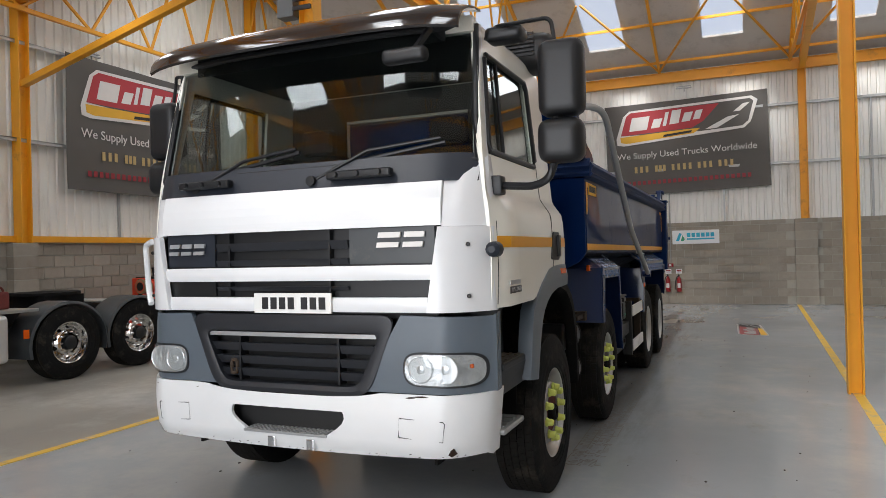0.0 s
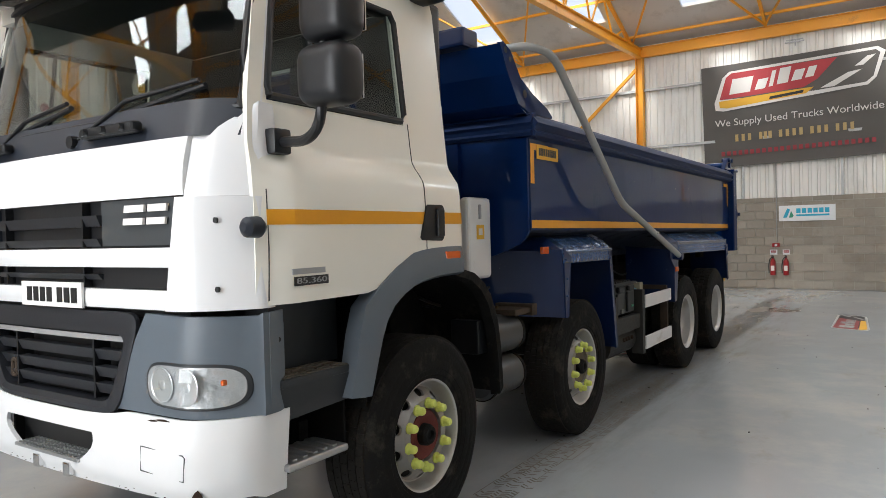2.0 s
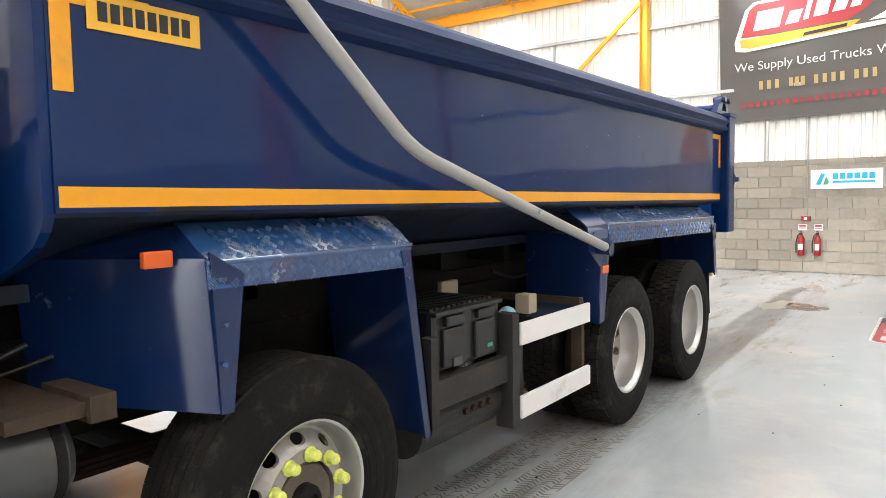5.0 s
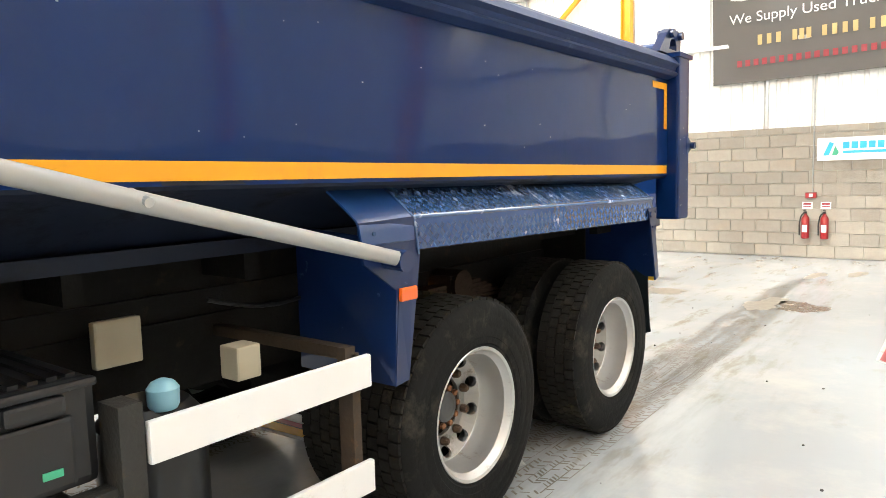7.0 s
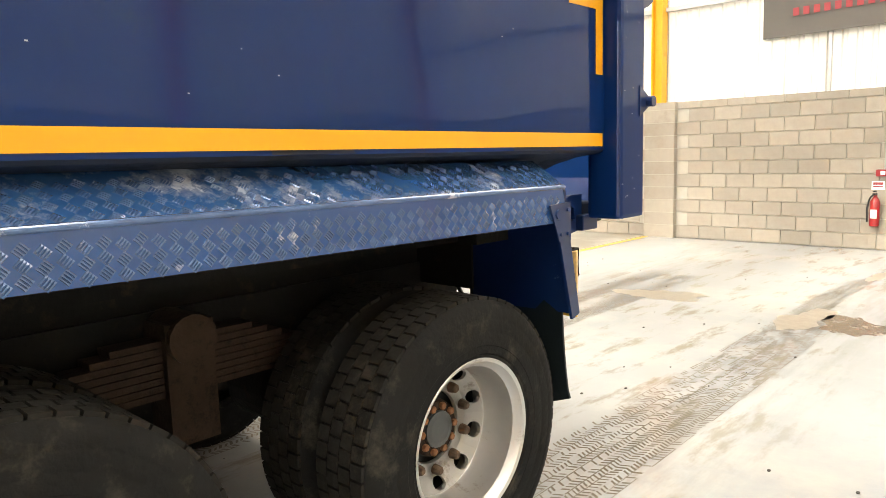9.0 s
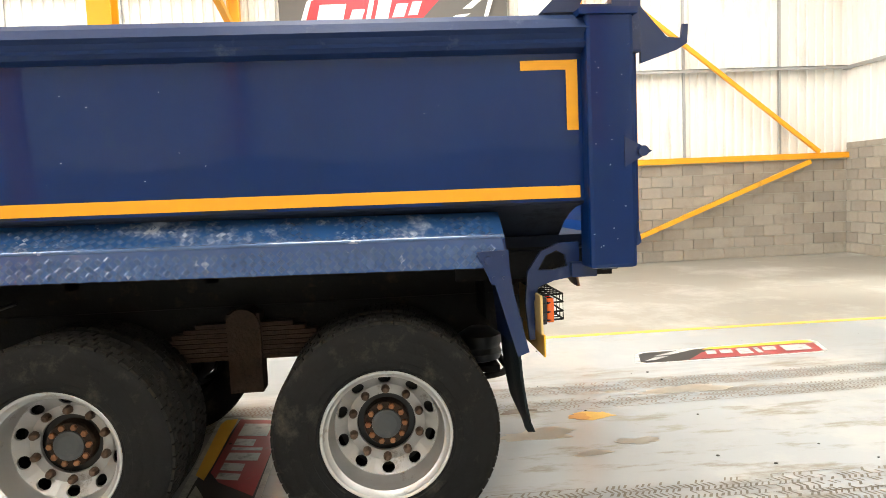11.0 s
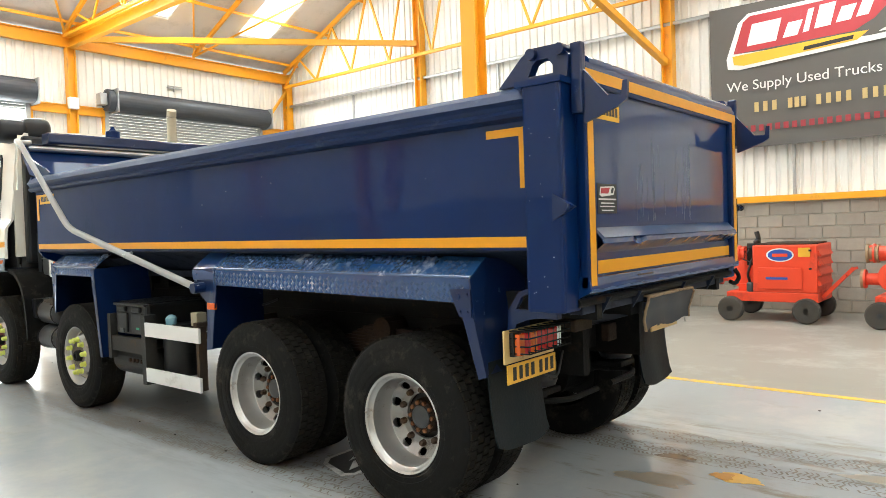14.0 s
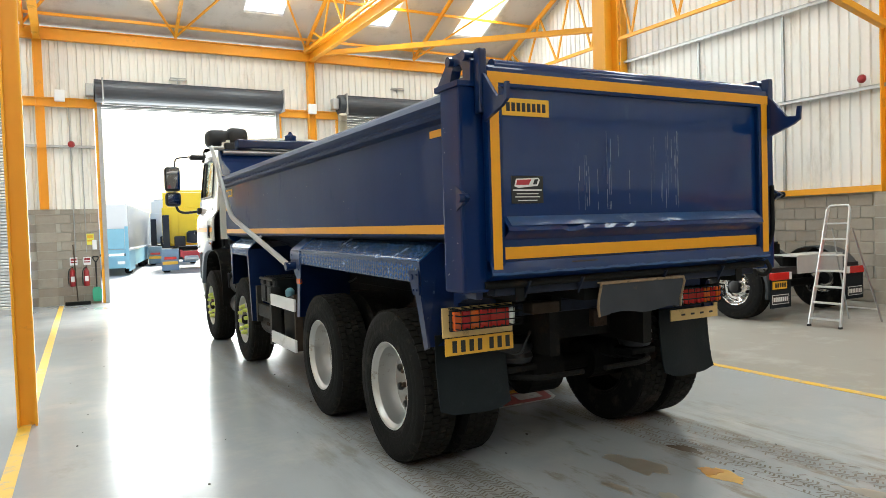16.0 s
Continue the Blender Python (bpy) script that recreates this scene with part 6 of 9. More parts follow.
for sx in (1, -1):
    rows = []
    for z in (1.612, 1.75, 1.9, 2.05, 2.18, 2.31):
        rows.append([(sx * (SIDE + (0.0022 * math.sin(i * 1.15 + z * 5) + 0.0012 * math.sin(i * 2.3 + 1) if 1.6 < z < 2.3 else 0)), Y0 + (Y1 - Y0) * i / 32, z + (rake(Y0 + (Y1 - Y0) * i / 32) if z < 1.7 else 0)) for i in range(33)])
    part("side_plate", shell(bmesh.new(), rows, (-sx * 0.012, 0, 0)), M_BLUE, body, "glossy dark blue side plate", smooth=True)
    # lower plate in the darkened blue: its shade is in the colour
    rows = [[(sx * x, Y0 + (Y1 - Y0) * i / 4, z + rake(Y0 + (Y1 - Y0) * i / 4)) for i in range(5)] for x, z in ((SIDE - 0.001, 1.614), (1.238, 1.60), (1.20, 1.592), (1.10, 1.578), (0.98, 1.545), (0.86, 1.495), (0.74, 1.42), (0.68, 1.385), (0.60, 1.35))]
    part("lower_curve", shell(bmesh.new(), rows, (0, 0, 0.012)), M_BLUE_SHADE, body, "inward-curved lower plate with shade in its blue", smooth=True)
    # folded top rail
    pr = [(1.25, 2.30), (1.31, 2.315), (1.325, 2.335), (1.305, 2.355), (1.315, 2.38), (1.335, 2.40), (1.30, 2.445), (1.255, 2.475), (1.16, 2.48), (1.16, 2.30)]
    bm = bmesh.new()
    slab(bm, [(sx * x, Y0 - 0.03, z) for x, z in pr], (0, Y1 - Y0 + 0.06, 0))
    part("top_rail", bm, M_RAIL, body, "folded blue top rail with worn edge")
    tape = bmesh.new()
    slab(tape, [(sx * 1.254, Y0 + 0.01, 1.627 + rake(Y0)), (sx * 1.254, Y1 - 0.02, 1.627), (sx * 1.254, Y1 - 0.02, 1.685), (sx * 1.254, Y0 + 0.01, 1.685 + rake(Y0))], (-sx * 0.003, 0, 0))
    part("tape", tape, M_TAPE, body, "amber reflective tape along the side")
    T0, T1 = min(sx * 1.251, sx * 1.254), max(sx * 1.251, sx * 1.254)
    pieces("tape", [(T0, T1, Y0 + 0.01, Y0 + 0.065, 1.985, 2.27), (T0, T1, Y0 + 0.0652, Y0 + 0.3, 2.225, 2.27), (T0, T1, Y1 - 0.075, Y1 - 0.02, 1.945, 2.27), (T0, T1, Y1 - 0.29, Y1 - 0.0752, 2.225, 2.27)], M_TAPE, body, "amber corner tape")
    # rear corner post
    post = bmesh.new()
    box(post, min(sx * 1.16, sx * 1.335), max(sx * 1.16, sx * 1.335), Y1, Y1 + 0.225, 1.29, 2.475, bevel=0.02)
    box(post, min(sx * 1.15, sx * 1.35), max(sx * 1.15, sx * 1.35), Y1 - 0.03, Y1 + 0.24, 2.455, 2.485)
    part("corner_post", post, M_BLUE, body, "blue rear corner post")
    lug = bmesh.new()
    O = [(Y1 - 0.19, 2.485), (Y1 + 0.23, 2.485), (Y1 + 0.24, 2.60), (Y1 + 0.19, 2.665), (Y1 + 0.02, 2.665), (Y1 - 0.04, 2.63)]
    I = [(Y1 - 0.0, 2.52), (Y1 + 0.15, 2.52), (Y1 + 0.15, 2.56), (Y1 + 0.12, 2.60), (Y1 + 0.06, 2.60), (Y1 + 0.03, 2.58)]
    for i in range(6):
        j = (i + 1) % 6
        slab(lug, [(sx * 1.20, *O[i]), (sx * 1.20, *O[j]), (sx * 1.20, *I[j]), (sx * 1.20, *I[i])], (sx * 0.06, 0, 0))
    for y in (Y1 + 0.03, Y1 + 0.2):
        rod(lug, (sx * 1.17, y, 2.63), (sx * 1.29, y, 2.63), 0.03, 12)
    part("hinge_lug", lug, M_BLUEW, body, "worn blue hinge lug on the corner post")
    part("hinge_strap", boxes((min(sx * 1.19, sx * 1.24), max(sx * 1.19, sx * 1.24), Y1 + 0.235, Y1 + 0.30, 2.30, 2.66), bevel=0.012), M_BLUEW, body)
    hook = bmesh.new()
    slab(hook, [(sx * 1.20, Y1 + 0.30, 2.25), (sx * 1.20, Y1 + 0.30, 2.52), (sx * 1.20, Y1 + 0.36, 2.45), (sx * 1.20, Y1 + 0.43, 2.37), (sx * 1.20, Y1 + 0.50, 2.365), (sx * 1.20, Y1 + 0.51, 2.43), (sx * 1.20, Y1 + 0.535, 2.43), (sx * 1.20, Y1 + 0.53, 2.34), (sx * 1.20, Y1 + 0.48, 2.31)], (sx * 0.02, 0, 0))
    part("sheet_hook", hook, M_BLUEW, body, "blue sheet hook")
    lt = bmesh.new()
    slab(lt, [(sx * 1.34, Y1 + 0.17, 1.76), (sx * 1.34, Y1 + 0.30, 1.83), (sx * 1.34, Y1 + 0.17, 1.90)], (sx * -0.02, 0, 0))
    rod(lt, (sx * 1.31, Y1 + 0.25, 1.83), (sx * 1.37, Y1 + 0.25, 1.83), 0.025)
    part("latch", lt, M_BLUEW, body)
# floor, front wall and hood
# floor underside takes the same painted shade
part("floor_plate", boxes((-0.76, 0.76, Y0, Y1 + 0.2, 1.36, 1.42)), M_BLUE_SHADE, body, "underside of the tipper floor, coloured as in shade")
fb = bmesh.new()
slab(fb, [(-1.245, Y0 - 0.03, 2.47), (-1.245, Y0 - 0.03, 1.645), (-1.22, Y0 - 0.03, 1.603), (-1.174, Y0 - 0.03, 1.561), (-1.065, Y0 - 0.03, 1.512), (-0.9, Y0 - 0.03, 1.455), (-0.7, Y0 - 0.03, 1.40), (0.7, Y0 - 0.03, 1.40), (0.9, Y0 - 0.03, 1.455), (1.065, Y0 - 0.03, 1.512), (1.174, Y0 - 0.03, 1.561), (1.22, Y0 - 0.03, 1.603), (1.245, Y0 - 0.03, 1.645), (1.245, Y0 - 0.03, 2.47)], (0, 0.03, 0))
part("body_floor", fb, M_BLUE, body, "blue front wall of the tipper body")
pieces("front_rib", [(0.60, 0.70, Y0 - 0.07, Y0 - 0.03, 1.4, 2.30), (-0.70, -0.60, Y0 - 0.07, Y0 - 0.03, 1.4, 2.30)], M_BLUE, body)
fr = bmesh.new()
slab(fr, [(-1.30, Y0 + 0.02, 2.30), (-1.30, Y0 - 0.05, 2.315), (-1.30, Y0 - 0.065, 2.335), (-1.30, Y0 - 0.045, 2.355), (-1.30, Y0 - 0.055, 2.38), (-1.30, Y0 - 0.075, 2.40), (-1.30, Y0 - 0.04, 2.445), (-1.30, Y0, 2.475), (-1.30, Y0 + 0.02, 2.475)], (2.60, 0, 0))
part("front_rail", fr, M_RAIL, body, "folded blue front rail")
hood = bmesh.new()
rows = [[(-1.24, Y0 + 0.0, 2.47), (1.24, Y0 + 0.0, 2.47)], [(-1.24, Y0 - 0.16, 2.52), (1.24, Y0 - 0.16, 2.52)], [(-1.24, Y0 - 0.30, 2.70), (1.24, Y0 - 0.30, 2.70)], [(-1.24, Y0 - 0.40, 2.88), (1.24, Y0 - 0.40, 2.88)], [(-1.24, Y0 - 0.30, 2.885), (1.24, Y0 - 0.30, 2.885)]]
shell(hood, rows, (0, 0.012, -0.004))
part("headboard", hood, M_BLUE, body, "blue raked headboard leaning over the cab gap")
for sx in (1, -1):
    ck = bmesh.new()
    slab(ck, [(sx * 1.235, Y0 - 0.41, 2.885), (sx * 1.235, Y0 - 0.36, 2.90), (sx * 1.235, Y0 - 0.26, 2.86), (sx * 1.235, Y0 - 0.12, 2.70), (sx * 1.235, Y0 + 0.06, 2.62), (sx * 1.235, Y0 + 0.30, 2.545), (sx * 1.235, Y0 + 0.38, 2.50), (sx * 1.235, Y0 + 0.38, 2.48), (sx * 1.235, Y0, 2.48), (sx * 1.235, Y0 - 0.16, 2.52), (sx * 1.235, Y0 - 0.30, 2.70)], (sx * 0.02, 0, 0))
    pc = part("headboard_cheek", ck, M_BLUE, body, "blue headboard side cheek")
    for y, z, r in ((-0.33, 2.85, 0.022), (-0.27, 2.80, 0.018), (-0.06, 2.60, 0.03)):
        part("cheek_hole", lathe(bmesh.new(), [(sx * 1.2545, r), (sx * 1.2565, r)], 14, "X", (0, Y0 + y, z)), M_INK, pc)
mk = part("maker_plate", boxes((1.252, 1.257, Y0 + 0.11, Y0 + 0.47, 2.165, 2.265)), M_BYEL, body, "yellow body-maker's plate with dark bar")
pieces("plate_mark", [(1.257, 1.2585, Y0 + 0.14 + 0.038 * k, Y0 + 0.168 + 0.038 * k, 2.19, 2.245) for k in range(8)], M_COWL, mk)
# sheet roll housing and beacon
part("sheet_housing", boxes((-1.2, 1.0, Y0 - 0.45, Y0 - 0.25, 2.90, 3.03), bevel=0.02), M_BLUEW, body, "blue sheet roll housing across the headboard")
part("sheet_roller", rod(bmesh.new(), (-1.15, Y0 - 0.33, 2.84), (1.2, Y0 - 0.33, 2.84), 0.04), M_GALV, body)
bc = bmesh.new()
lathe(bc, [(3.02, 0.085), (3.12, 0.085), (3.13, 0.05), (3.15, 0.03), (3.18, 0.02)], 18, "Z", (0.17, Y0 - 0.40, 0))
part("filler_cap", bc, M_BLUE, body, "blue cylindrical cap")
ex = bmesh.new()
pipe(ex, [(-0.80, 2.25, 1.2), (-0.80, 2.25, 3.42), (-0.78, 2.30, 3.53)], 0.065, 16, 0.05)
part("exhaust_stack", ex, M_BEIGE, truck, "discoloured exhaust stack behind the cab", smooth=True)
# sheet arm
arm = bmesh.new()
pipe(arm, [(1.20, 2.70, 2.885), (1.36, 2.72, 2.885), (1.425, 2.98, 2.87), (1.452, 4.22, 1.872), (1.366, 6.37, 1.332)], 0.029, 14, 0.16)
sa = part("sheet_arm", arm, M_TUBE, truck, "bent grey tubular sheet arm", smooth=True)
part("arm_socket", rod(bmesh.new(), (1.29, 6.34, 1.34), (1.40, 6.34, 1.332), 0.042), M_BLUEW, sa)
part("arm_stud", rod(bmesh.new(), (1.36, 5.30, 1.625), (1.45, 5.30, 1.60), 0.014), M_GALV, sa)

rc = random.Random(21)
for k in range(38):
    y, z, r = rc.uniform(Y1 + 0.01, Y1 + 0.21), rc.uniform(1.35, 2.44), rc.uniform(0.001, 0.0028)
    if k > 16:
        y, z = rc.uniform(5.0, Y1 - 0.1), rc.uniform(1.75, 2.25)
    x = 1.3352 if y > Y1 else 1.2525
    part("paint_chip", boxes((x - 0.002, x + 0.0006, y, y + r * rc.uniform(1, 3), z, z + r * 1.4)), M_CHIP, body)

# tailgate
YT = Y1 + 0.235
tg = part("tailgate", boxes((-1.15, 1.15, YT, YT + 0.02, 1.42, 2.5)), M_GATE, body, "dark blue tailgate with white drip streaks")
part("tailgate_rail", boxes((-1.19, 1.19, YT - 0.01, YT + 0.055, 2.455, 2.575), bevel=0.018), M_GATE, tg)
for sx in (1, -1):
    part("tailgate_stile", boxes((min(sx * 1.09, sx * 1.19), max(sx * 1.09, sx * 1.19), YT, YT + 0.055, 1.40, 2.46), bevel=0.012), M_BLUE, tg)
led = bmesh.new()
rl = random.Random(9)
rows = []
for dy, z in ((0.02, 1.722), (0.08, 1.662), (0.088, 1.638), (0.02, 1.585)):
    rows.append([(-1.085 + 2.17 * i / 40, YT + dy - (rl.uniform(0.0, 0.004) if dy > 0.05 else 0) - (0.01 if dy > 0.05 and i in (31, 32) else 0), z - (0.012 if dy > 0.05 and i in (31, 32) else 0)) for i in range(41)])
shell(led, rows, (0, -0.006, -0.004))
part("tailgate_ledge", led, M_GATE, tg, "dented worn ledge across the tailgate")
scr = shell(bmesh.new(), [[(-1.06 + 2.12 * i / 40, YT + 0.022 + 0.058 * f, 1.7235 - 0.058 * f) for i in range(41)] for f in (0.05, 0.97)], (0, 0.001, 0.001))
part("ledge_scrape", scr, M_LEDGE, tg, "scraped dusty top of the ledge")
bot = bmesh.new()
slab(bot, [(-1.19, YT, 1.472), (-1.19, YT + 0.05, 1.462), (-1.19, YT + 0.058, 1.425), (-1.19, YT + 0.062, 1.398), (-1.19, YT + 0.05, 1.384), (-1.19, YT + 0.02, 1.372), (-1.19, YT - 0.03, 1.345), (-1.19, YT - 0.05, 1.345)], (2.38, 0, 0))
part("tailgate_lip", bot, M_GATE, tg, "blue bottom lip of the tailgate")
rows = [[(-1.185 + 2.37 * i / 40, YT + 0.0625 + 0.0015 * math.sin(i * 2.1), 1.402 - 0.014 * f - 0.003 * math.sin(i * 1.7)) for i in range(41)] for f in (0, 1)]
part("lip_edge", shell(bmesh.new(), rows, (0, -0.004, 0)), M_LEDGE, tg, "scraped edge of the bottom lip")
part("rail_cap", rod(bmesh.new(), (-1.13, YT + 0.012, 2.572), (1.13, YT + 0.012, 2.572), 0.042, 20), M_GATE, tg, "rounded blue top of the tailgate", smooth=True)
E_ = YT + 0.0555
part("tape", boxes((-1.185, 1.185, E_, E_ + 0.003, 2.475, 2.535)), M_TAPE, tg, "amber tape across the top")
part("tape", boxes((-1.085, 1.085, YT + 0.0215, YT + 0.0245, 1.475, 1.545)), M_TAPE, tg, "amber tape across the bottom")
for sx in (1, -1):
    part("tape", boxes((min(sx * 1.115, sx * 1.175), max(sx * 1.115, sx * 1.175), E_, E_ + 0.003, 1.41, 2.474)), M_TAPE, tg, "upright amber tape")
stk = part("sticker", boxes((0.795, 1.02, YT + 0.021, YT + 0.0235, 1.795, 1.955)), M_INK, tg, "small black dealer sticker")
part("sticker_mark", slab(bmesh.new(), [(1.0 - u, YT + 0.0237, v) for u, v in ((0.0, 1.895), (0.012, 1.938), (0.17, 1.945), (0.182, 1.93), (0.165, 1.897), (0.03, 1.885))], (0, 0.001, 0)), M_BWHITE, stk, "white outline of the mark")
part("sticker_mark", slab(bmesh.new(), [(1.0 - u, YT + 0.025, v) for u, v in ((0.012, 1.902), (0.02, 1.93), (0.12, 1.935), (0.10, 1.903))], (0, 0.001, 0)), M_BRED, stk, "red panel of the mark")
part("sticker_mark", slab(bmesh.new(), [(1.0 - u, YT + 0.025, v) for u, v in ((0.13, 1.905), (0.145, 1.935), (0.168, 1.936), (0.158, 1.905))], (0, 0.001, 0)), M_INK, stk)
pieces("sticker_mark", [(0.805, 1.01, YT + 0.0237, YT + 0.0247, 1.868, 1.876), (0.83, 0.985, YT + 0.0237, YT + 0.0247, 1.848, 1.854), (0.82, 0.995, YT + 0.0237, YT + 0.0247, 1.83, 1.836), (0.84, 0.975, YT + 0.0237, YT + 0.0247, 1.809, 1.815)], M_BWHITE, stk)
mk = part("maker_plate", boxes((0.74, 1.07, YT + 0.021, YT + 0.025, 2.30, 2.40)), M_BYEL, tg, "yellow body-maker's plate")
pieces("plate_mark", [(0.765 + 0.036 * k, 0.79 + 0.036 * k, YT + 0.025, YT + 0.0262, 2.325, 2.375) for k in range(8)], M_COWL, mk)
rng = random.Random(4)
for k in range(40):
    x = rng.choice((rng.gauss(0.47, 0.06), rng.gauss(0.30, 0.05), rng.gauss(-0.18, 0.05), rng.gauss(-0.30, 0.03), rng.uniform(-0.6, 0.7)))
    z1 = rng.uniform(1.9, 2.28)
    w = rng.uniform(0.0012, 0.0042)
    while z1 > 1.78 and rng.random() < 0.75:
        n = rng.uniform(0.03, 0.2)
        part("drip", boxes((x, x + w * rng.uniform(0.5, 1.0), YT + 0.0203, YT + 0.0209, max(1.75, z1 - n), z1)), M_DRIP, tg)
        z1 -= n + rng.uniform(0.004, 0.05)
        x += rng.uniform(-0.001, 0.001)

# added filler stops light showing through between corner post and tailgate
for sx in (1, -1):
    part("slit_filler", boxes((min(sx * 1.135, sx * 1.185), max(sx * 1.135, sx * 1.185), Y1 + 0.19, YT - 0.001, 1.40, 2.50)), M_BLUE, tg, "added blue strip that closes the bright slit beside the tailgate")
# chute flap and rear underside
rows = []
for k, (dy, z) in enumerate(((0.0, 1.286), (0.004, 1.262), (-0.015, 1.20), (-0.03, 1.14), (-0.025, 1.085))):
    rows.append([(-0.37 + 0.72 * i / 12, YT + dy + 0.006 * math.sin(i * 1.3 + k), z + (0.012 * math.sin(i * 0.9) if k == 4 else 0)) for i in range(13)])
cf = part("chute_flap", shell(bmesh.new(), rows, (0, -0.012, 0)), M_CHUTE, body, "worn black chute flap under the tailgate", smooth=True)
part("flap_top", boxes((-0.375, 0.355, YT - 0.06, YT + 0.004, 1.284, 1.296), bevel=0.004), M_TANEDGE, cf, "rusty tan lip of the flap")
for c in (0, 12):
    part("flap_edge", pipe(bmesh.new(), [r[c] for r in rows], 0.009, 8), M_TANEDGE, cf, "tan rubbed edge of the flap", smooth=True)
part("flap_edge", pipe(bmesh.new(), [(x, y + 0.004, z) for x, y, z in rows[0]], 0.008, 8), M_TANEDGE, cf, "tan rubbed edge of the flap", smooth=True)
# sill and gussets: shade below the tail put into their colour
part("rear_sill", boxes((-1.12, 1.12, YT - 0.12, YT - 0.03, 1.26, 1.36), bevel=0.01), M_BLUE_SHADE, body, "rear sill, coloured as in shade")
for x in (-0.75, -0.2, 0.5, 0.9):
    part("sill_gusset", slab(bmesh.new(), [(x, YT - 0.03, 1.34), (x, YT + 0.03, 1.34), (x, YT - 0.03, 1.24)], (0.012, 0, 0)), M_BLUE_SHADE, body)
part("rear_crossbar", rod(bmesh.new(), (-1.2, YT - 0.02, 1.33), (1.2, YT - 0.02, 1.33), 0.025), M_CHASSIS, body)
for x in (-0.95, 0.95):
    part("bearer", boxes((x - 0.03, x + 0.03, Y1 - 0.6, YT - 0.02, 1.22, 1.36)), M_CHASSIS, body)
pieces("long_member", [(0.3, 0.42, Y0 + 0.1, Y1 + 0.15, 1.18, 1.36), (-0.42, -0.3, Y0 + 0.1, Y1 + 0.15, 1.18, 1.36)], M_CHASSIS, body)
for k in range(9):
    y = Y0 + 0.3 + k * 0.72
    part("cross_member", boxes((-0.72, 0.72, y, y + 0.07, 1.25, 1.36)), M_CHASSIS, body)

# checker-plate mudguards
def guard(y0, y1, front_leg, rear_leg, front_z, rear_z):
    """Checker-plate mudguards: a sloping top and an upright skirt; front_z and rear_z give top, fold and hem heights."""
    gd = new("mudguard")
    gd.parent = truck
    gd["label"] = "blue checker-plate mudguard"

    def level(k, y):
        return front_z[k] + (rear_z[k] - front_z[k]) * (y - y0) / (y1 - y0)

    XS = (1.135, 1.295, 1.305)
    for sx in (1, -1):
        grid = [y0 + (y1 - y0) * i / 24 for i in range(25)]
        rw_ = random.Random(int(y0 * 7))
        dents = [rw_.uniform(-0.004, 0.003) for _ in grid]
        sl = shell(bmesh.new(), [[(sx * XS[0], y, level(0, y)) for y in grid], [(sx * (XS[0] + 0.085), y, (level(0, y) + level(1, y)) / 2 + dents[i]) for i, y in enumerate(grid)], [(sx * XS[1], y, level(1, y)) for y in grid]], (-sx * 0.006, 0, -0.006))
        part("top_slope", sl, M_CHECKT, gd, "scuffed sloping checker plate")
        sk = shell(bmesh.new(), [[(sx * (XS[1] + 0.001), y, level(1, y)) for y in grid], [(sx * XS[2], y, level(2, y)) for y in grid]], (-sx * 0.006, 0, 0))
        part("skirt", sk, M_CHECK, gd, "worn blue checker-plate skirt")
        part("fold", rod(bmesh.new(), (sx * 1.2925, y0, level(1, y0) - 0.001), (sx * 1.2925, y1, level(1, y1) - 0.001), 0.010, 12), M_CHECKR, gd, "rubbed bright fold")
        rb = bmesh.new()
        L = 0.040
        for face in (0, 1):
            n_y = int((y1 - y0) / 0.042)
            n_s = 5 if face == 0 else 4
            for i in range(n_y):
                for j in range(n_s):
                    y = y0 + 0.02 + i * 0.042
                    s = (j + (0.5 if i % 2 else 0.25)) / n_s
                    A = Vector((XS[face], y, level(face, y)))
                    B = Vector((XS[face + 1], y, level(face + 1, y)))
                    c = A + (B - A) * s
                    dn = (B - A).normalized()
                    nn = Vector((-dn.z, 0, dn.x))
                    if (B - c).length < 0.016 or (c - A).length < 0.022:
                        continue
                    sg = 1 if (i + j) % 2 else -1
                    d = (dn + Vector((0, sg, 0))).normalized()
                    t = nn.cross(d)
                    for o in (-1.5, -0.5, 0.5, 1.5) if sx > 0 else (0,):
                        p = c + t * o * 0.0075
                        a, b = p - d * L * 0.36, p + d * L * 0.36
                        v = (a - t * 0.0034, a + t * 0.0034, b + t * 0.0034, b - t * 0.0034)
                        w2 = [w * 0.5 + p * 0.5 + nn * 0.003 for w in v]
                        q = [rb.verts.new((sx * w.x, w.y, w.z)) for w in v]
                        top = [rb.verts.new((sx * w.x, w.y, w.z)) for w in w2]
                        rb.faces.new(top)
                        for m_ in range(4):
                            rb.faces.new((q[m_], q[(m_ + 1) % 4], top[(m_ + 1) % 4], top[m_]))
        tagged(part("tread_pattern", rb, M_CHECKR, gd), kind="stuff")
        part("leg", front_leg(sx), M_BLUEW, gd, "blue mudguard leg")
        part("leg", rear_leg(sx), M_BLUEW, gd, "blue mudguard leg")
        part("inner_wall", boxes((min(sx * 0.70, sx * 0.72), max(sx * 0.70, sx * 0.72), y0, y1, 1.2, 1.5)), M_CHASSIS, gd)
        part("top_plate", boxes((min(sx * 0.70, sx * 1.14), max(sx * 0.70, sx * 1.14), y0, y1, 1.555, 1.562)), M_CHASSIS, gd)
    return gd


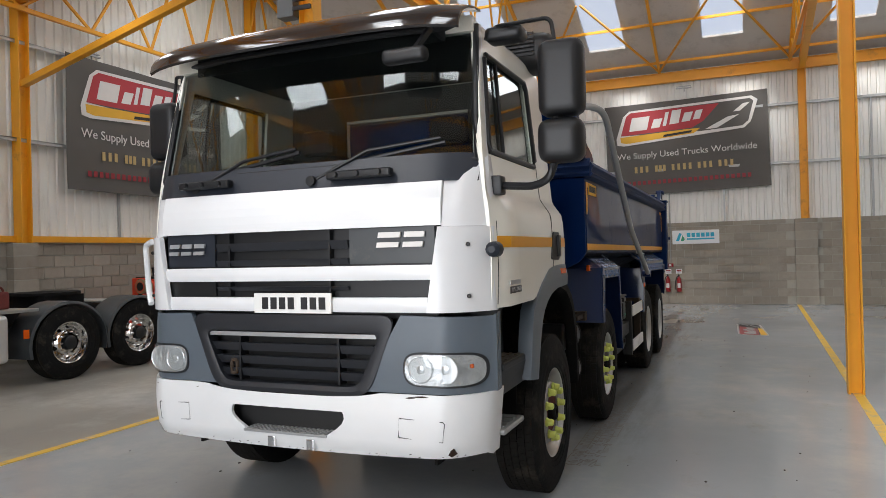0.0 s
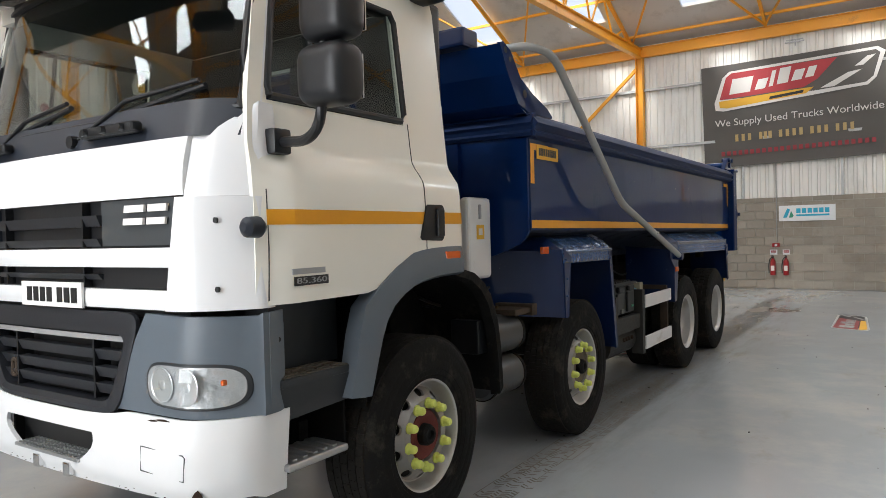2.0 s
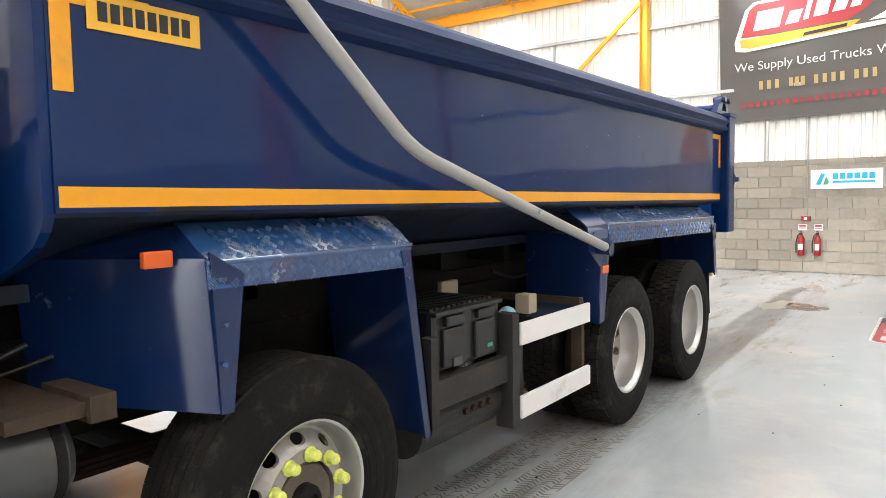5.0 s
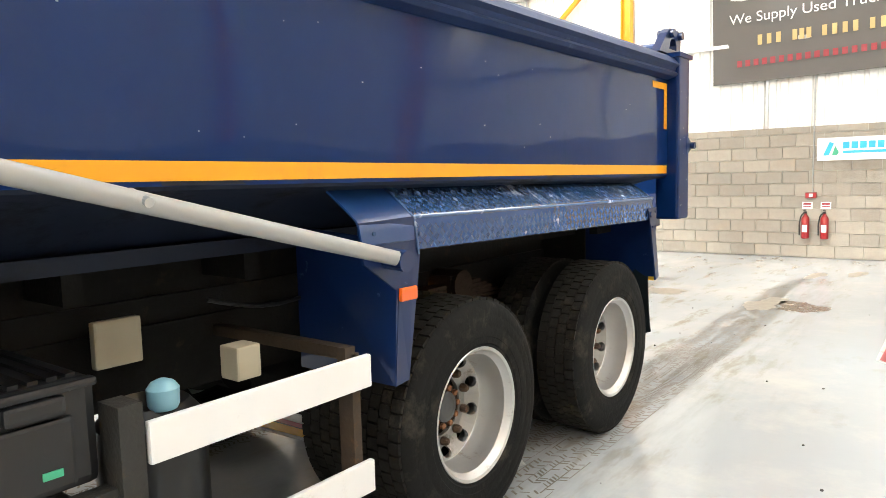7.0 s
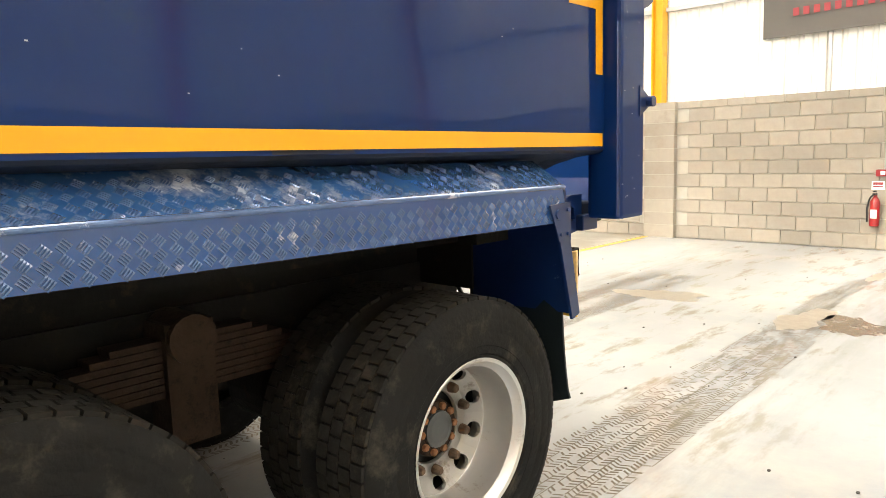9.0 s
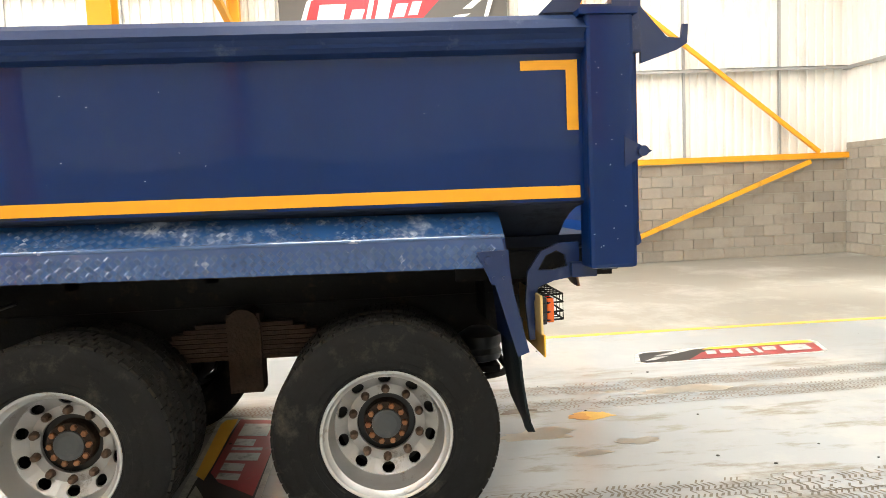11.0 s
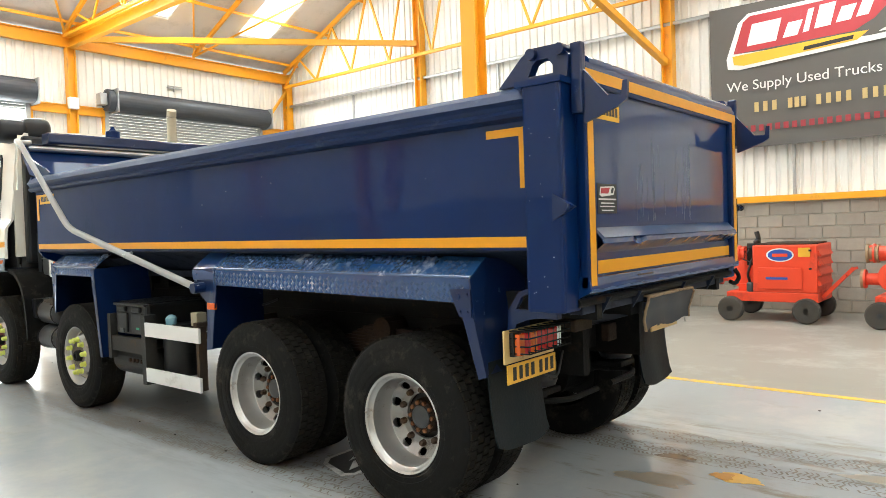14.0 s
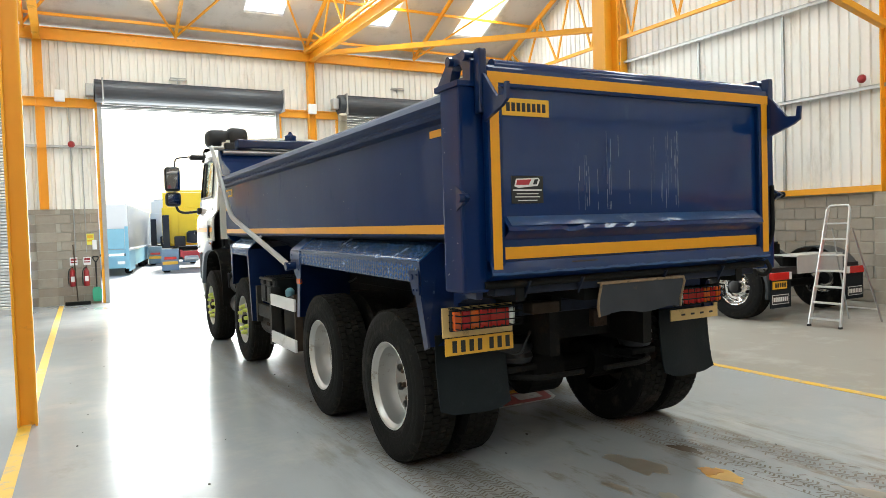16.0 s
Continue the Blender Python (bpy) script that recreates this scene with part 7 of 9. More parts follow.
def leg2f(sx):
    bm = bmesh.new()
    slab(bm, [(sx * 0.72, 3.03, 1.50), (sx * 1.29, 3.36, 1.50), (sx * 1.285, 3.40, 0.985), (sx * 0.72, 3.06, 1.02)], (0, 0.012, 0))
    slab(bm, [(sx * 0.72, 3.03, 1.50), (sx * 1.29, 3.36, 1.50), (sx * 1.15, 3.36, 1.60), (sx * 0.72, 3.2, 1.60)], (0, 0.008, -0.004))
    slab(bm, [(sx * 1.305, 3.37, 1.52), (sx * 1.305, 3.50, 1.44), (sx * 1.305, 3.44, 0.985), (sx * 1.295, 3.40, 0.985)], (-sx * 0.012, 0, 0))
    return bm


def leg2r(sx):
    bm = bmesh.new()
    slab(bm, [(sx * 1.306, 4.32, 1.46), (sx * 1.306, 4.39, 1.46), (sx * 1.306, 4.51, 0.60), (sx * 1.306, 4.46, 0.60)], (-sx * 0.012, 0, 0))
    slab(bm, [(sx * 1.306, 4.38, 1.46), (sx * 1.306, 4.50, 0.60), (sx * 0.75, 4.50, 0.60), (sx * 0.75, 4.38, 1.5)], (0, 0.01, 0))
    return bm


def leg3f(sx):
    bm = bmesh.new()
    slab(bm, [(sx * 1.30, 6.19, 1.484), (sx * 1.306, 6.50, 1.492), (sx * 1.306, 6.53, 1.34), (sx * 1.306, 6.44, 0.84), (sx * 1.306, 6.36, 0.83), (sx * 1.30, 6.40, 1.20), (sx * 1.30, 6.21, 1.33)], (-sx * 0.012, 0, 0))
    slab(bm, [(sx * 1.30, 6.40, 1.40), (sx * 1.30, 6.36, 0.83), (sx * 0.75, 6.36, 0.83), (sx * 0.75, 6.36, 1.45)], (0, 0.01, 0))
    return bm


def leg3r(sx):
    bm = bmesh.new()
    slab(bm, [(sx * 1.318, 8.925, 1.395), (sx * 1.318, 9.075, 1.40), (sx * 1.318, 9.075, 1.24), (sx * 1.318, 8.99, 1.24)], (-sx * 0.008, 0, 0))
    slab(bm, [(sx * 1.31, 8.99, 1.30), (sx * 1.31, 9.07, 1.30), (sx * 1.305, 9.16, 0.91), (sx * 1.305, 9.105, 0.89)], (-sx * 0.014, 0, 0))
    slab(bm, [(sx * 1.30, 9.05, 1.45), (sx * 1.30, 9.12, 0.91), (sx * 0.75, 9.10, 0.91), (sx * 0.75, 9.05, 1.54), (sx * 1.14, 9.05, 1.565)], (0, 0.012, 0))
    for y, z, r in ((8.98, 1.355, 0.022), (9.05, 1.37, 0.009), (9.05, 1.27, 0.009), (9.0, 1.27, 0.009)):
        lathe(bm, [(sx * 1.312, r), (sx * 1.326, r * 0.9)], 12, "X", (0, y, z))
    return bm


for sx in (1, -1):
    nose = shell(bmesh.new(), [[(sx * 1.14, y, 1.604 + (y - 6.19) * 0.02) for y in (6.19, 6.35, 6.497)], [(sx * 1.225, y, 1.545) for y in (6.19, 6.35, 6.497)], [(sx * 1.282, y, 1.500 + (y - 6.19) * 0.02) for y in (6.19, 6.35, 6.497)], [(sx * 1.295, y, 1.487 + (y - 6.19) * 0.02) for y in (6.19, 6.35, 6.497)], [(sx * 1.303, y, 1.470 + (y - 6.19) * 0.02) for y in (6.19, 6.35, 6.497)], [(sx * 1.306, y, 1.45) for y in (6.19, 6.35, 6.497)], [(sx * 1.307, y, z) for y, z in ((6.20, 1.40), (6.35, 1.40), (6.497, 1.40))]], (-sx * 0.006, 0, -0.006))
    # lightened blue stands for the sheen on the sloping nose
    part("guard_nose", nose, M_GUARD_SHEEN, truck, "plain glossy blue nose of the mudguard, lightened for sheen", smooth=True)
guard(3.36, 4.40, leg2f, leg2r, (1.612, 1.486, 1.40), (1.608, 1.482, 1.385))
guard(6.50, 9.06, leg3f, leg3r, (1.610, 1.490, 1.358), (1.572, 1.464, 1.317))
for sx in (1, -1):
    for y, z, x in ((6.40, 1.185, 1.315), (3.20, 1.50, 1.215)):
        part("marker_lamp", boxes((min(sx * (x - 0.03), sx * x), max(sx * (x - 0.03), sx * x), y, y + 0.10, z - 0.025, z + 0.03), bevel=0.008), M_AMBER, truck, "amber side marker lamp")
    # rear flaps
    fl = bmesh.new()
    rows = []
    for k in range(7):
        s = k / 6
        z = 0.98 - 0.52 * s
        rows.append([(sx * (0.71 + 0.53 * i / 6), 9.12 + 0.06 * s * s + 0.01 * math.sin(i), z + (0.04 if k == 6 and i in (0, 6) else 0.008 if k == 6 and i in (1, 5) else 0)) for i in range(7)])
    part("mud_flap", shell(fl, rows, (0, 0.012, 0)), M_MUD, truck, "black rubber mud flap", smooth=True)
    # lamp unit
    bd = part("lamp_board", boxes((0.72, 1.245, 9.232, 9.245, 0.975, 1.165), bevel=0.006) if sx > 0 else boxes((-1.23, -0.72, 9.232, 9.245, 0.90, 0.985), (-1.23, -1.19, 9.232, 9.245, 0.985, 1.15), bevel=0.004), M_BOARD, truck, "cream yellow lamp board")
    part("lamp_case", boxes((min(sx * 0.735, sx * 1.20), max(sx * 0.735, sx * 1.20), 9.2455, 9.275, 1.015, 1.15), bevel=0.006), M_BLACKP, bd, "black lamp case")
    for a, b, mt in ((0.742, 0.785, M_CLEARL), (0.787, 0.925, M_REDL), (0.927, 1.005, M_REDL), (1.007, 1.075, M_AMBER), (1.077, 1.135, M_REDL), (1.137, 1.193, M_AMBER)):
        part("tail_lamp", boxes((min(sx * a, sx * b), max(sx * a, sx * b), 9.2752, 9.312, 1.022, 1.143), bevel=0.01, seg=3), mt, bd)
    if sx < 0:
        pieces("slot", [(-1.17 + 0.1 * k, -1.13 + 0.1 * k, 9.2452, 9.247, 0.935, 0.95) for k in range(4)], M_INK, bd)
    cage = bmesh.new()
    for k in range(8):
        x = sx * (0.72 + 0.065 * k)
        pipe(cage, [(x, 9.25, 1.16), (x, 9.36, 1.16), (x, 9.36, 1.035), (x, 9.25, 1.035)], 0.0045, 6)
    for z in (1.16, 1.12, 1.075, 1.035):
        pipe(cage, [(sx * 0.72, 9.25, z), (sx * 0.72, 9.36, z), (sx * 1.175, 9.36, z), (sx * 1.20, 9.25, z)], 0.0045, 6)
    part("lamp_cage", cage, M_CHASSIS, bd, "rusty wire lamp cage")
rp = part("number_plate", boxes((0.725, 1.235, 9.247, 9.256, 0.862, 0.972), bevel=0.003), M_PLATEY, truck, "yellow rear number plate")
pieces("plate_mark", [(0.755 + k * 0.062 + (0.025 if k > 2 else 0), 0.787 + k * 0.062 + (0.025 if k > 2 else 0), 9.256, 9.2585, 0.88, 0.955) for k in range(7)], M_INK, rp)
for sx in (1, -1):
    br = bmesh.new()
    slab(br, [(sx * 1.10, y, z) for y, z in ((9.20, 0.93), (9.185, 1.12), (9.20, 1.27), (9.25, 1.275), (9.33, 1.275), (9.40, 1.29), (9.46, 1.29), (9.46, 1.24), (9.33, 1.22), (9.25, 1.19), (9.228, 1.12), (9.228, 0.93))], (sx * 0.03, 0, 0))
    slab(br, [(sx * 1.10, y, z) for y, z in ((9.20, 1.27), (9.27, 1.37), (9.36, 1.405), (9.46, 1.405), (9.46, 1.29), (9.40, 1.29), (9.39, 1.345), (9.345, 1.37), (9.29, 1.345), (9.25, 1.275))], (sx * 0.03, 0, 0))
    part("hinge_bracket", br, M_BLUEW, truck, "blue body hinge bracket with a hole")
    part("rubber_stop", boxes((min(sx * 1.12, sx * 1.17), max(sx * 1.12, sx * 1.17), Y1 - 0.05, Y1 + 0.08, 1.235, 1.31), bevel=0.008), M_BLUEW, truck)

# chassis and running gear
ch = bmesh.new()
for sx in (1, -1):
    box(ch, min(sx * 0.38, sx * 0.46), max(sx * 0.38, sx * 0.46), 0.6, 9.3, 0.78, 1.08)
for y in (0.8, 2.3, 4.6, 5.4, 6.2, 7.7, 8.85):
    box(ch, -0.38, 0.38, y, y + 0.1, 0.82, 1.04)
box(ch, -0.7, 0.7, 0.6, 2.0, 0.72, 1.35)
box(ch, -0.45, 0.45, 2.0, 2.8, 0.70, 1.25)
# added fillers and end panels block bright floor seen under the body
for sx in (1, -1):
    box(ch, min(sx * 0.36, sx * 0.44), max(sx * 0.36, sx * 0.44), 2.85, 9.3, 1.08, 1.19)
    box(ch, min(sx * 0.42, sx * 0.80), max(sx * 0.42, sx * 0.80), 9.03, 9.045, 0.98, 1.50)
part("chassis_frame", ch, M_CHASSIS, truck, "dark dirty chassis frame with added panels that block bright gaps")
for k, y in enumerate(AXLES):
    ax = bmesh.new()
    rod(ax, (-0.95, y, 0.525), (0.95, y, 0.525), 0.07, 16)
    if k > 1:
        lathe(ax, [(-0.22, 0.10), (-0.15, 0.2), (0.15, 0.2), (0.22, 0.10)], 20, "X", (0, y, 0.525))
        for sx in (1, -1):
            lathe(ax, [(sx * 0.50, 0.16), (sx * 0.86, 0.16)], 20, "X", (0, y, 0.525))
    part("axle", ax, M_CHASSIS, truck, "dirty axle beam")
for sx in (1, -1):
    for y, L in ((AXLES[0], 0.8), (AXLES[1], 0.8)):
        sp = bmesh.new()
        for k in range(3):
            box(sp, min(sx * 0.40, sx * 0.49), max(sx * 0.40, sx * 0.49), y - L + k * 0.15, y + L - k * 0.15, 0.66 - k * 0.025, 0.68 - k * 0.025)
        part("leaf_spring", sp, M_RUST, truck, "rusty leaf spring")
    sp = bmesh.new()
    ym = (AXLES[2] + AXLES[3]) / 2
    for k in range(8):
        h = 0.72 - k * 0.065
        box(sp, min(sx * 0.50, sx * 0.60), max(sx * 0.50, sx * 0.60), ym - h, ym + h, 0.80 + k * 0.026, 0.822 + k * 0.026)
    box(sp, min(sx * 0.48, sx * 0.63), max(sx * 0.48, sx * 0.63), ym - 0.09, ym + 0.09, 0.62, 1.06)
    rod(sp, (sx * 0.45, ym, 1.0), (sx * 0.66, ym, 1.0), 0.09, 16)
    part("leaf_spring", sp, M_RUST, truck, "rusty multi-leaf spring with saddle")

# air tanks between the front axles
for z, r in ((0.93, 0.14), (0.64, 0.14)):
    tk = bmesh.new()
    lathe(tk, [(2.50, 0.05), (2.515, r * 0.8), (2.55, r), (2.97, r), (3.0, r * 0.8), (3.015, 0.05)], 24, "Y", (1.03, 0, z))
    t = part("air_tank", tk, M_TANK, truck, "grey painted air tank", smooth=True)
    for y in (2.56, 2.95):
        part("strap", lathe(bmesh.new(), [(y - 0.015, r + 0.004), (y + 0.015, r + 0.004)], 24, "Y", (1.03, 0, z)), M_CHASSIS, t)
    if z > 0.8:
        for y in (2.62, 2.74, 2.86):
            part("valve", lathe(bmesh.new(), [(z + r - 0.01, 0.014), (z + r + 0.05, 0.012)], 8, "Z", (1.0, y, 0)), M_WOOD, t)
part("valve_block", boxes((0.95, 1.16, 2.32, 2.50, 0.86, 1.08), bevel=0.012), M_BLACKP, truck, "black valve block")
part("step_channel", boxes((0.9, 1.20, 3.02, 3.10, 1.04, 1.12), (0.6, 1.18, 2.80, 3.02, 1.06, 1.10)), M_WOOD, truck, "rusty steel channel")
# air cleaner behind the cab with pale end cover
ac = bmesh.new()
box(ac, 0.35, 0.93, 2.14, 2.82, 1.34, 1.87, bevel=0.05, seg=3)
af = part("air_filter", ac, M_FILTER, truck, "grey air filter case behind the cab")
part("end_cover", slab(bmesh.new(), [(0.93, 2.13, 1.36), (0.97, 2.13, 1.36), (0.97, 2.13, 1.86), (0.93, 2.13, 1.86)], (0, 0.005, 0)), M_GREYBOX, af)
cv = bmesh.new()
box(cv, 0.92, 1.0, 2.50, 2.815, 1.325, 1.89, bevel=0.04, seg=4)
part("end_cover", cv, M_WHITER, af, "pale ribbed end cover with warning sticker")
part("warning_sticker", boxes((1.0005, 1.003, 2.60, 2.70, 1.60, 1.70)), M_BYEL, af)
part("warning_sticker", boxes((1.003, 1.0045, 2.625, 2.675, 1.63, 1.675)), M_BWHITE, af)
part("latch", boxes((1.0005, 1.008, 2.63, 2.66, 1.74, 1.84), bevel=0.003), M_BADGE_D, af)
part("filter_latch", boxes((0.905, 0.94, 2.46, 2.50, 1.52, 1.62), bevel=0.004), M_GALV, af)
# battery box, frame, side rails
bb = part("battery_box", boxes((0.62, 1.22, 4.63, 5.24, 0.84, 1.14), bevel=0.03), M_BLACKP, truck, "dark ribbed plastic battery box")
part("lid_edge", boxes((1.20, 1.245, 4.635, 5.235, 1.115, 1.14), bevel=0.01), M_BLACKP, bb)
for y in (4.70, 4.98):
    part("box_panel", boxes((1.215, 1.24, y, y + 0.19, 0.86, 1.05), bevel=0.012), M_BLACKP, bb)
    part("lid_clip", boxes((1.215, 1.25, y + 0.02, y + 0.17, 1.06, 1.11), bevel=0.012), M_BLACKP, bb)
for k in range(12):
    part("lid_rib", boxes((0.64, 1.19, 4.66 + k * 0.047, 4.685 + k * 0.047, 1.139, 1.15)), M_BLACKP, bb)
part("battery_latch", boxes((1.235, 1.25, 4.77, 4.84, 0.86, 0.90)), M_GREYBOX, bb)
part("battery_latch", boxes((1.235, 1.245, 5.08, 5.13, 0.90, 0.92)), M_GREENS, bb, "green latch strap")
bf = bmesh.new()
box(bf, 1.20, 1.26, 4.58, 5.27, 0.72, 0.82)
box(bf, 1.20, 1.27, 4.56, 4.62, 0.60, 1.03)
box(bf, 0.55, 1.26, 4.60, 5.26, 0.68, 0.72)
box(bf, 1.18, 1.29, 5.26, 5.33, 0.42, 1.05)
lathe(bf, [(4.55, 0.15), (5.26, 0.15)], 20, "Y", (1.07, 0, 0.58))
part("battery_frame", bf, M_FRAME, truck, "grimy steel battery carrier")
bo = bmesh.new()
for y, z in ((4.9, 0.60), (4.97, 0.60), (5.04, 0.60), (5.12, 0.60)):
    lathe(bo, [(1.20, 0.018), (1.235, 0.018)], 8, "X", (0, y, z))
part("bolt", bo, M_RUST, truck)
for z0 in (0.865, 0.455):
    part("side_rail", boxes((1.275, 1.30, 5.34, 6.23, z0, z0 + 0.125), bevel=0.006), M_WHITER, truck, "white side guard rail")
part("rail_post", boxes((1.20, 1.275, 6.15, 6.19, 0.46, 1.0)), M_WOOD, truck, "rusty side guard post")
part("rail_arm", boxes((0.45, 1.275, 6.12, 6.17, 0.985, 1.03)), M_WOOD, truck, "rusty side guard arm")
part("junction_box", boxes((0.58, 0.62, 5.53, 5.71, 0.985, 1.16), bevel=0.01), M_BEIGE, truck, "beige plate on the chassis")
part("junction_box", boxes((1.00, 1.10, 5.78, 5.88, 0.96, 1.08), bevel=0.008), M_BEIGE, truck)
ad = bmesh.new()
lathe(ad, [(0.955, 0.04), (0.97, 0.048), (1.02, 0.05), (1.04, 0.035), (1.05, 0.012)], 16, "Z", (1.12, 5.49, 0))
part("blue_cap", ad, M_TEAL, truck, "pale blue filler cap", smooth=True)
lo = bmesh.new()
lathe(lo, [(0.5, 0.17), (0.90, 0.17), (0.96, 0.12)], 20, "Z", (1.02, 5.50, 0))
part("fluid_tank", lo, M_BLACKP, truck, "black fluid tank", smooth=True)
part("fuel_tank", boxes((-1.2, -0.6, 4.7, 6.1, 0.5, 1.1), bevel=0.08, seg=3), M_ALU, truck, "aluminium fuel tank")
hs = bmesh.new()
pipe(hs, [(0.5, 2.0, 1.5), (0.7, 2.1, 1.75), (0.75, 2.4, 1.95), (0.4, 2.6, 1.9)], 0.02, 8, 0.1)
pipe(hs, [(0.3, 2.0, 1.4), (0.5, 2.15, 1.3), (0.9, 2.5, 1.2), (0.6, 2.9, 1.1)], 0.015, 8, 0.1)
part("hose", hs, M_BLACKP, truck, "black hoses")

# air lines and couplings on top of the filter case
al = bmesh.new()
pipe(al, [(0.62, 2.05, 2.15), (0.74, 2.16, 2.02), (0.82, 2.28, 1.97), (0.90, 2.34, 1.95)], 0.022, 10, 0.06)
part("air_line", al, M_WOOD, truck, "greasy brown air line", smooth=True)
part("coupling", rod(bmesh.new(), (0.66, 2.08, 2.13), (0.72, 2.14, 2.045), 0.03, 12), M_CHROME, truck, "silver hose coupling")
part("filter_cap", lathe(bmesh.new(), [(1.87, 0.13), (1.93, 0.13), (1.94, 0.11), (1.97, 0.10)], 18, "Z", (0.72, 2.58, 0)), M_BLACKP, truck, "black ribbed filter cap")
part("valve_block", boxes((0.80, 0.92, 2.30, 2.44, 1.87, 1.96), (0.84, 0.88, 2.34, 2.40, 1.96, 2.02), bevel=0.008), M_CHASSIS, truck, "grimy brass valve block")
part("case_strap", boxes((0.36, 0.945, 2.44, 2.47, 1.335, 1.88), bevel=0.006), M_GREYBOX, truck, "steel strap round the filter case")
part("case_seam", boxes((0.37, 0.936, 2.15, 2.50, 1.548, 1.554)), M_GALV, truck)
# cables sagging below the cab and along the chassis
for k, (y0, y1, z, sag, r) in enumerate(((2.1, 3.0, 1.24, 0.10, 0.010), (2.2, 3.1, 1.18, 0.06, 0.008), (5.9, 6.6, 1.20, 0.07, 0.009))):
    cb_ = pipe(bmesh.new(), [(0.86 - 0.05 * k, y0 + (y1 - y0) * i / 8, z - sag * math.sin(math.pi * i / 8)) for i in range(9)], r, 8)
    part("cable", cb_, M_BLACKP, truck, smooth=True)
# offside tailgate release handle
rh = bmesh.new()
pipe(rh, [(-1.25, YT - 0.02, 1.42), (-1.27, YT + 0.02, 1.55), (-1.27, YT + 0.02, 1.90)], 0.016, 10, 0.05)
rod(rh, (-1.27, YT + 0.02, 1.83), (-1.36, YT + 0.03, 1.83), 0.012, 10)
bmesh.ops.create_icosphere(rh, subdivisions=2, radius=0.024, matrix=Matrix.Translation((-1.37, YT + 0.03, 1.83)))
part("release_handle", rh, M_CHASSIS, body, "rusty tailgate release handle", smooth=True)
part("lip_hook", pipe(bmesh.new(), [(-1.16, YT + 0.04, 1.36), (-1.18, YT + 0.07, 1.30), (-1.14, YT + 0.05, 1.25), (-1.08, YT + 0.03, 1.27)], 0.016, 10, 0.03), M_CHASSIS, body, smooth=True)
part("lip_rust", boxes((0.42, 0.62, YT + 0.0565, YT + 0.0595, 1.438, 1.446)), M_WOOD, tg, "rust streak along the lip")
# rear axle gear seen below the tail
# crossbeam colour carries the darkness under the tail
part("tow_crossbeam", boxes((-0.66, 0.66, 9.14, 9.22, 1.06, 1.15), bevel=0.02, seg=3), M_BLUE_SHADE, truck, "rear crossbeam, coloured dark as in shade")
for sx in (1, -1):
    bl = bmesh.new()
    lathe(bl, [(0.70, 0.06), (0.72, 0.115), (0.76, 0.13), (0.79, 0.115), (0.82, 0.13), (0.86, 0.125), (0.88, 0.09), (0.90, 0.06)], 24, "Z", (sx * 0.56, 9.02, 0))
    part("air_bellows", bl, M_BLACKP, truck, "black rubber air bellows", smooth=True)
    part("bellows_seat", boxes((min(sx * 0.44, sx * 0.68), max(sx * 0.44, sx * 0.68), 8.9, 9.12, 0.66, 0.70), bevel=0.01), M_CHASSIS, truck, "greasy bellows seat")
    part("stabiliser", pipe(bmesh.new(), [(sx * 0.1, 9.2, 0.62), (sx * 0.45, 9.2, 0.62), (sx * 0.6, 9.14, 0.63), (sx * 0.62, 8.8, 0.6)], 0.02, 10, 0.06), M_CHASSIS, truck, "rusty stabiliser bar", smooth=True)
part("beam_end", boxes((0.40, 0.62, 9.22, 9.34, 1.08, 1.155), bevel=0.012), M_WOOD, truck, "rusty box end under the tail")
part("tow_jaw", boxes((-0.06, 0.06, 9.22, 9.28, 0.94, 1.06), bevel=0.012), M_RUST, truck, "rusty tow jaw")
part("brake_hose", pipe(bmesh.new(), [(0.55, 9.2, 0.95), (0.65, 9.22, 0.80), (0.82, 9.18, 0.86), (1.02, 9.15, 0.97)], 0.011, 8, 0.05), M_BLACKP, truck, smooth=True)
for sx in (1, -1):
    part("brake_chamber", lathe(bmesh.new(), [(8.62, 0.05), (8.64, 0.09), (8.80, 0.09), (8.82, 0.07), (8.95, 0.07)], 18, "Y", (sx * 0.60, 0, 0.66)), M_CHASSIS, truck, "dirty brake chamber")

# bolts and worn seams on the mudguard legs
for sx in (1, -1):
    for y, z in ((6.53, 1.42), (6.515, 1.37), (6.26, 1.44), (6.24, 1.39), (6.47, 1.30), (3.40, 1.43), (3.42, 1.28), (3.41, 1.15), (4.345, 1.40), (4.36, 1.34)):
        part("leg_bolt", lathe(bmesh.new(), [(sx * 1.302, 0.009), (sx * 1.313, 0.008)], 8, "X", (0, y, z)), M_CHECKR, truck)
    part("leg_seam", rod(bmesh.new(), (sx * 1.306, 6.50, 1.49), (sx * 1.312, 6.515, 1.34), 0.005, 8), M_CHECKR, truck)
    part("leg_seam", rod(bmesh.new(), (sx * 1.145, 6.50, 1.612), (sx * 1.298, 6.50, 1.492), 0.005, 8), M_CHECKR, truck)


# ---- floor markings ----
def marking(name, pts, mat, label, category, z=0.0, h=0.004):
    bm = slab(bmesh.new(), [(x, y, z) for x, y in pts], (0, 0, h))
    return tagged(link(name, bm, mat), label, category, kind="structure")


def line_strip(name, a, b, w, mat, label):
    d = (Vector(b) - Vector(a)).normalized()
    n = Vector((-d.y, d.x)) * w / 2
    pts = [Vector(a) + n, Vector(a) - n, Vector(b) - n, Vector(b) + n]
    return marking(name, [(p.x, p.y) for p in pts], mat, label, "floor line")


line_strip("floor_line_1", (3.36, -6.6), (3.97, 18.4), 0.10, M_LINE, "worn yellow line painted on the concrete floor")
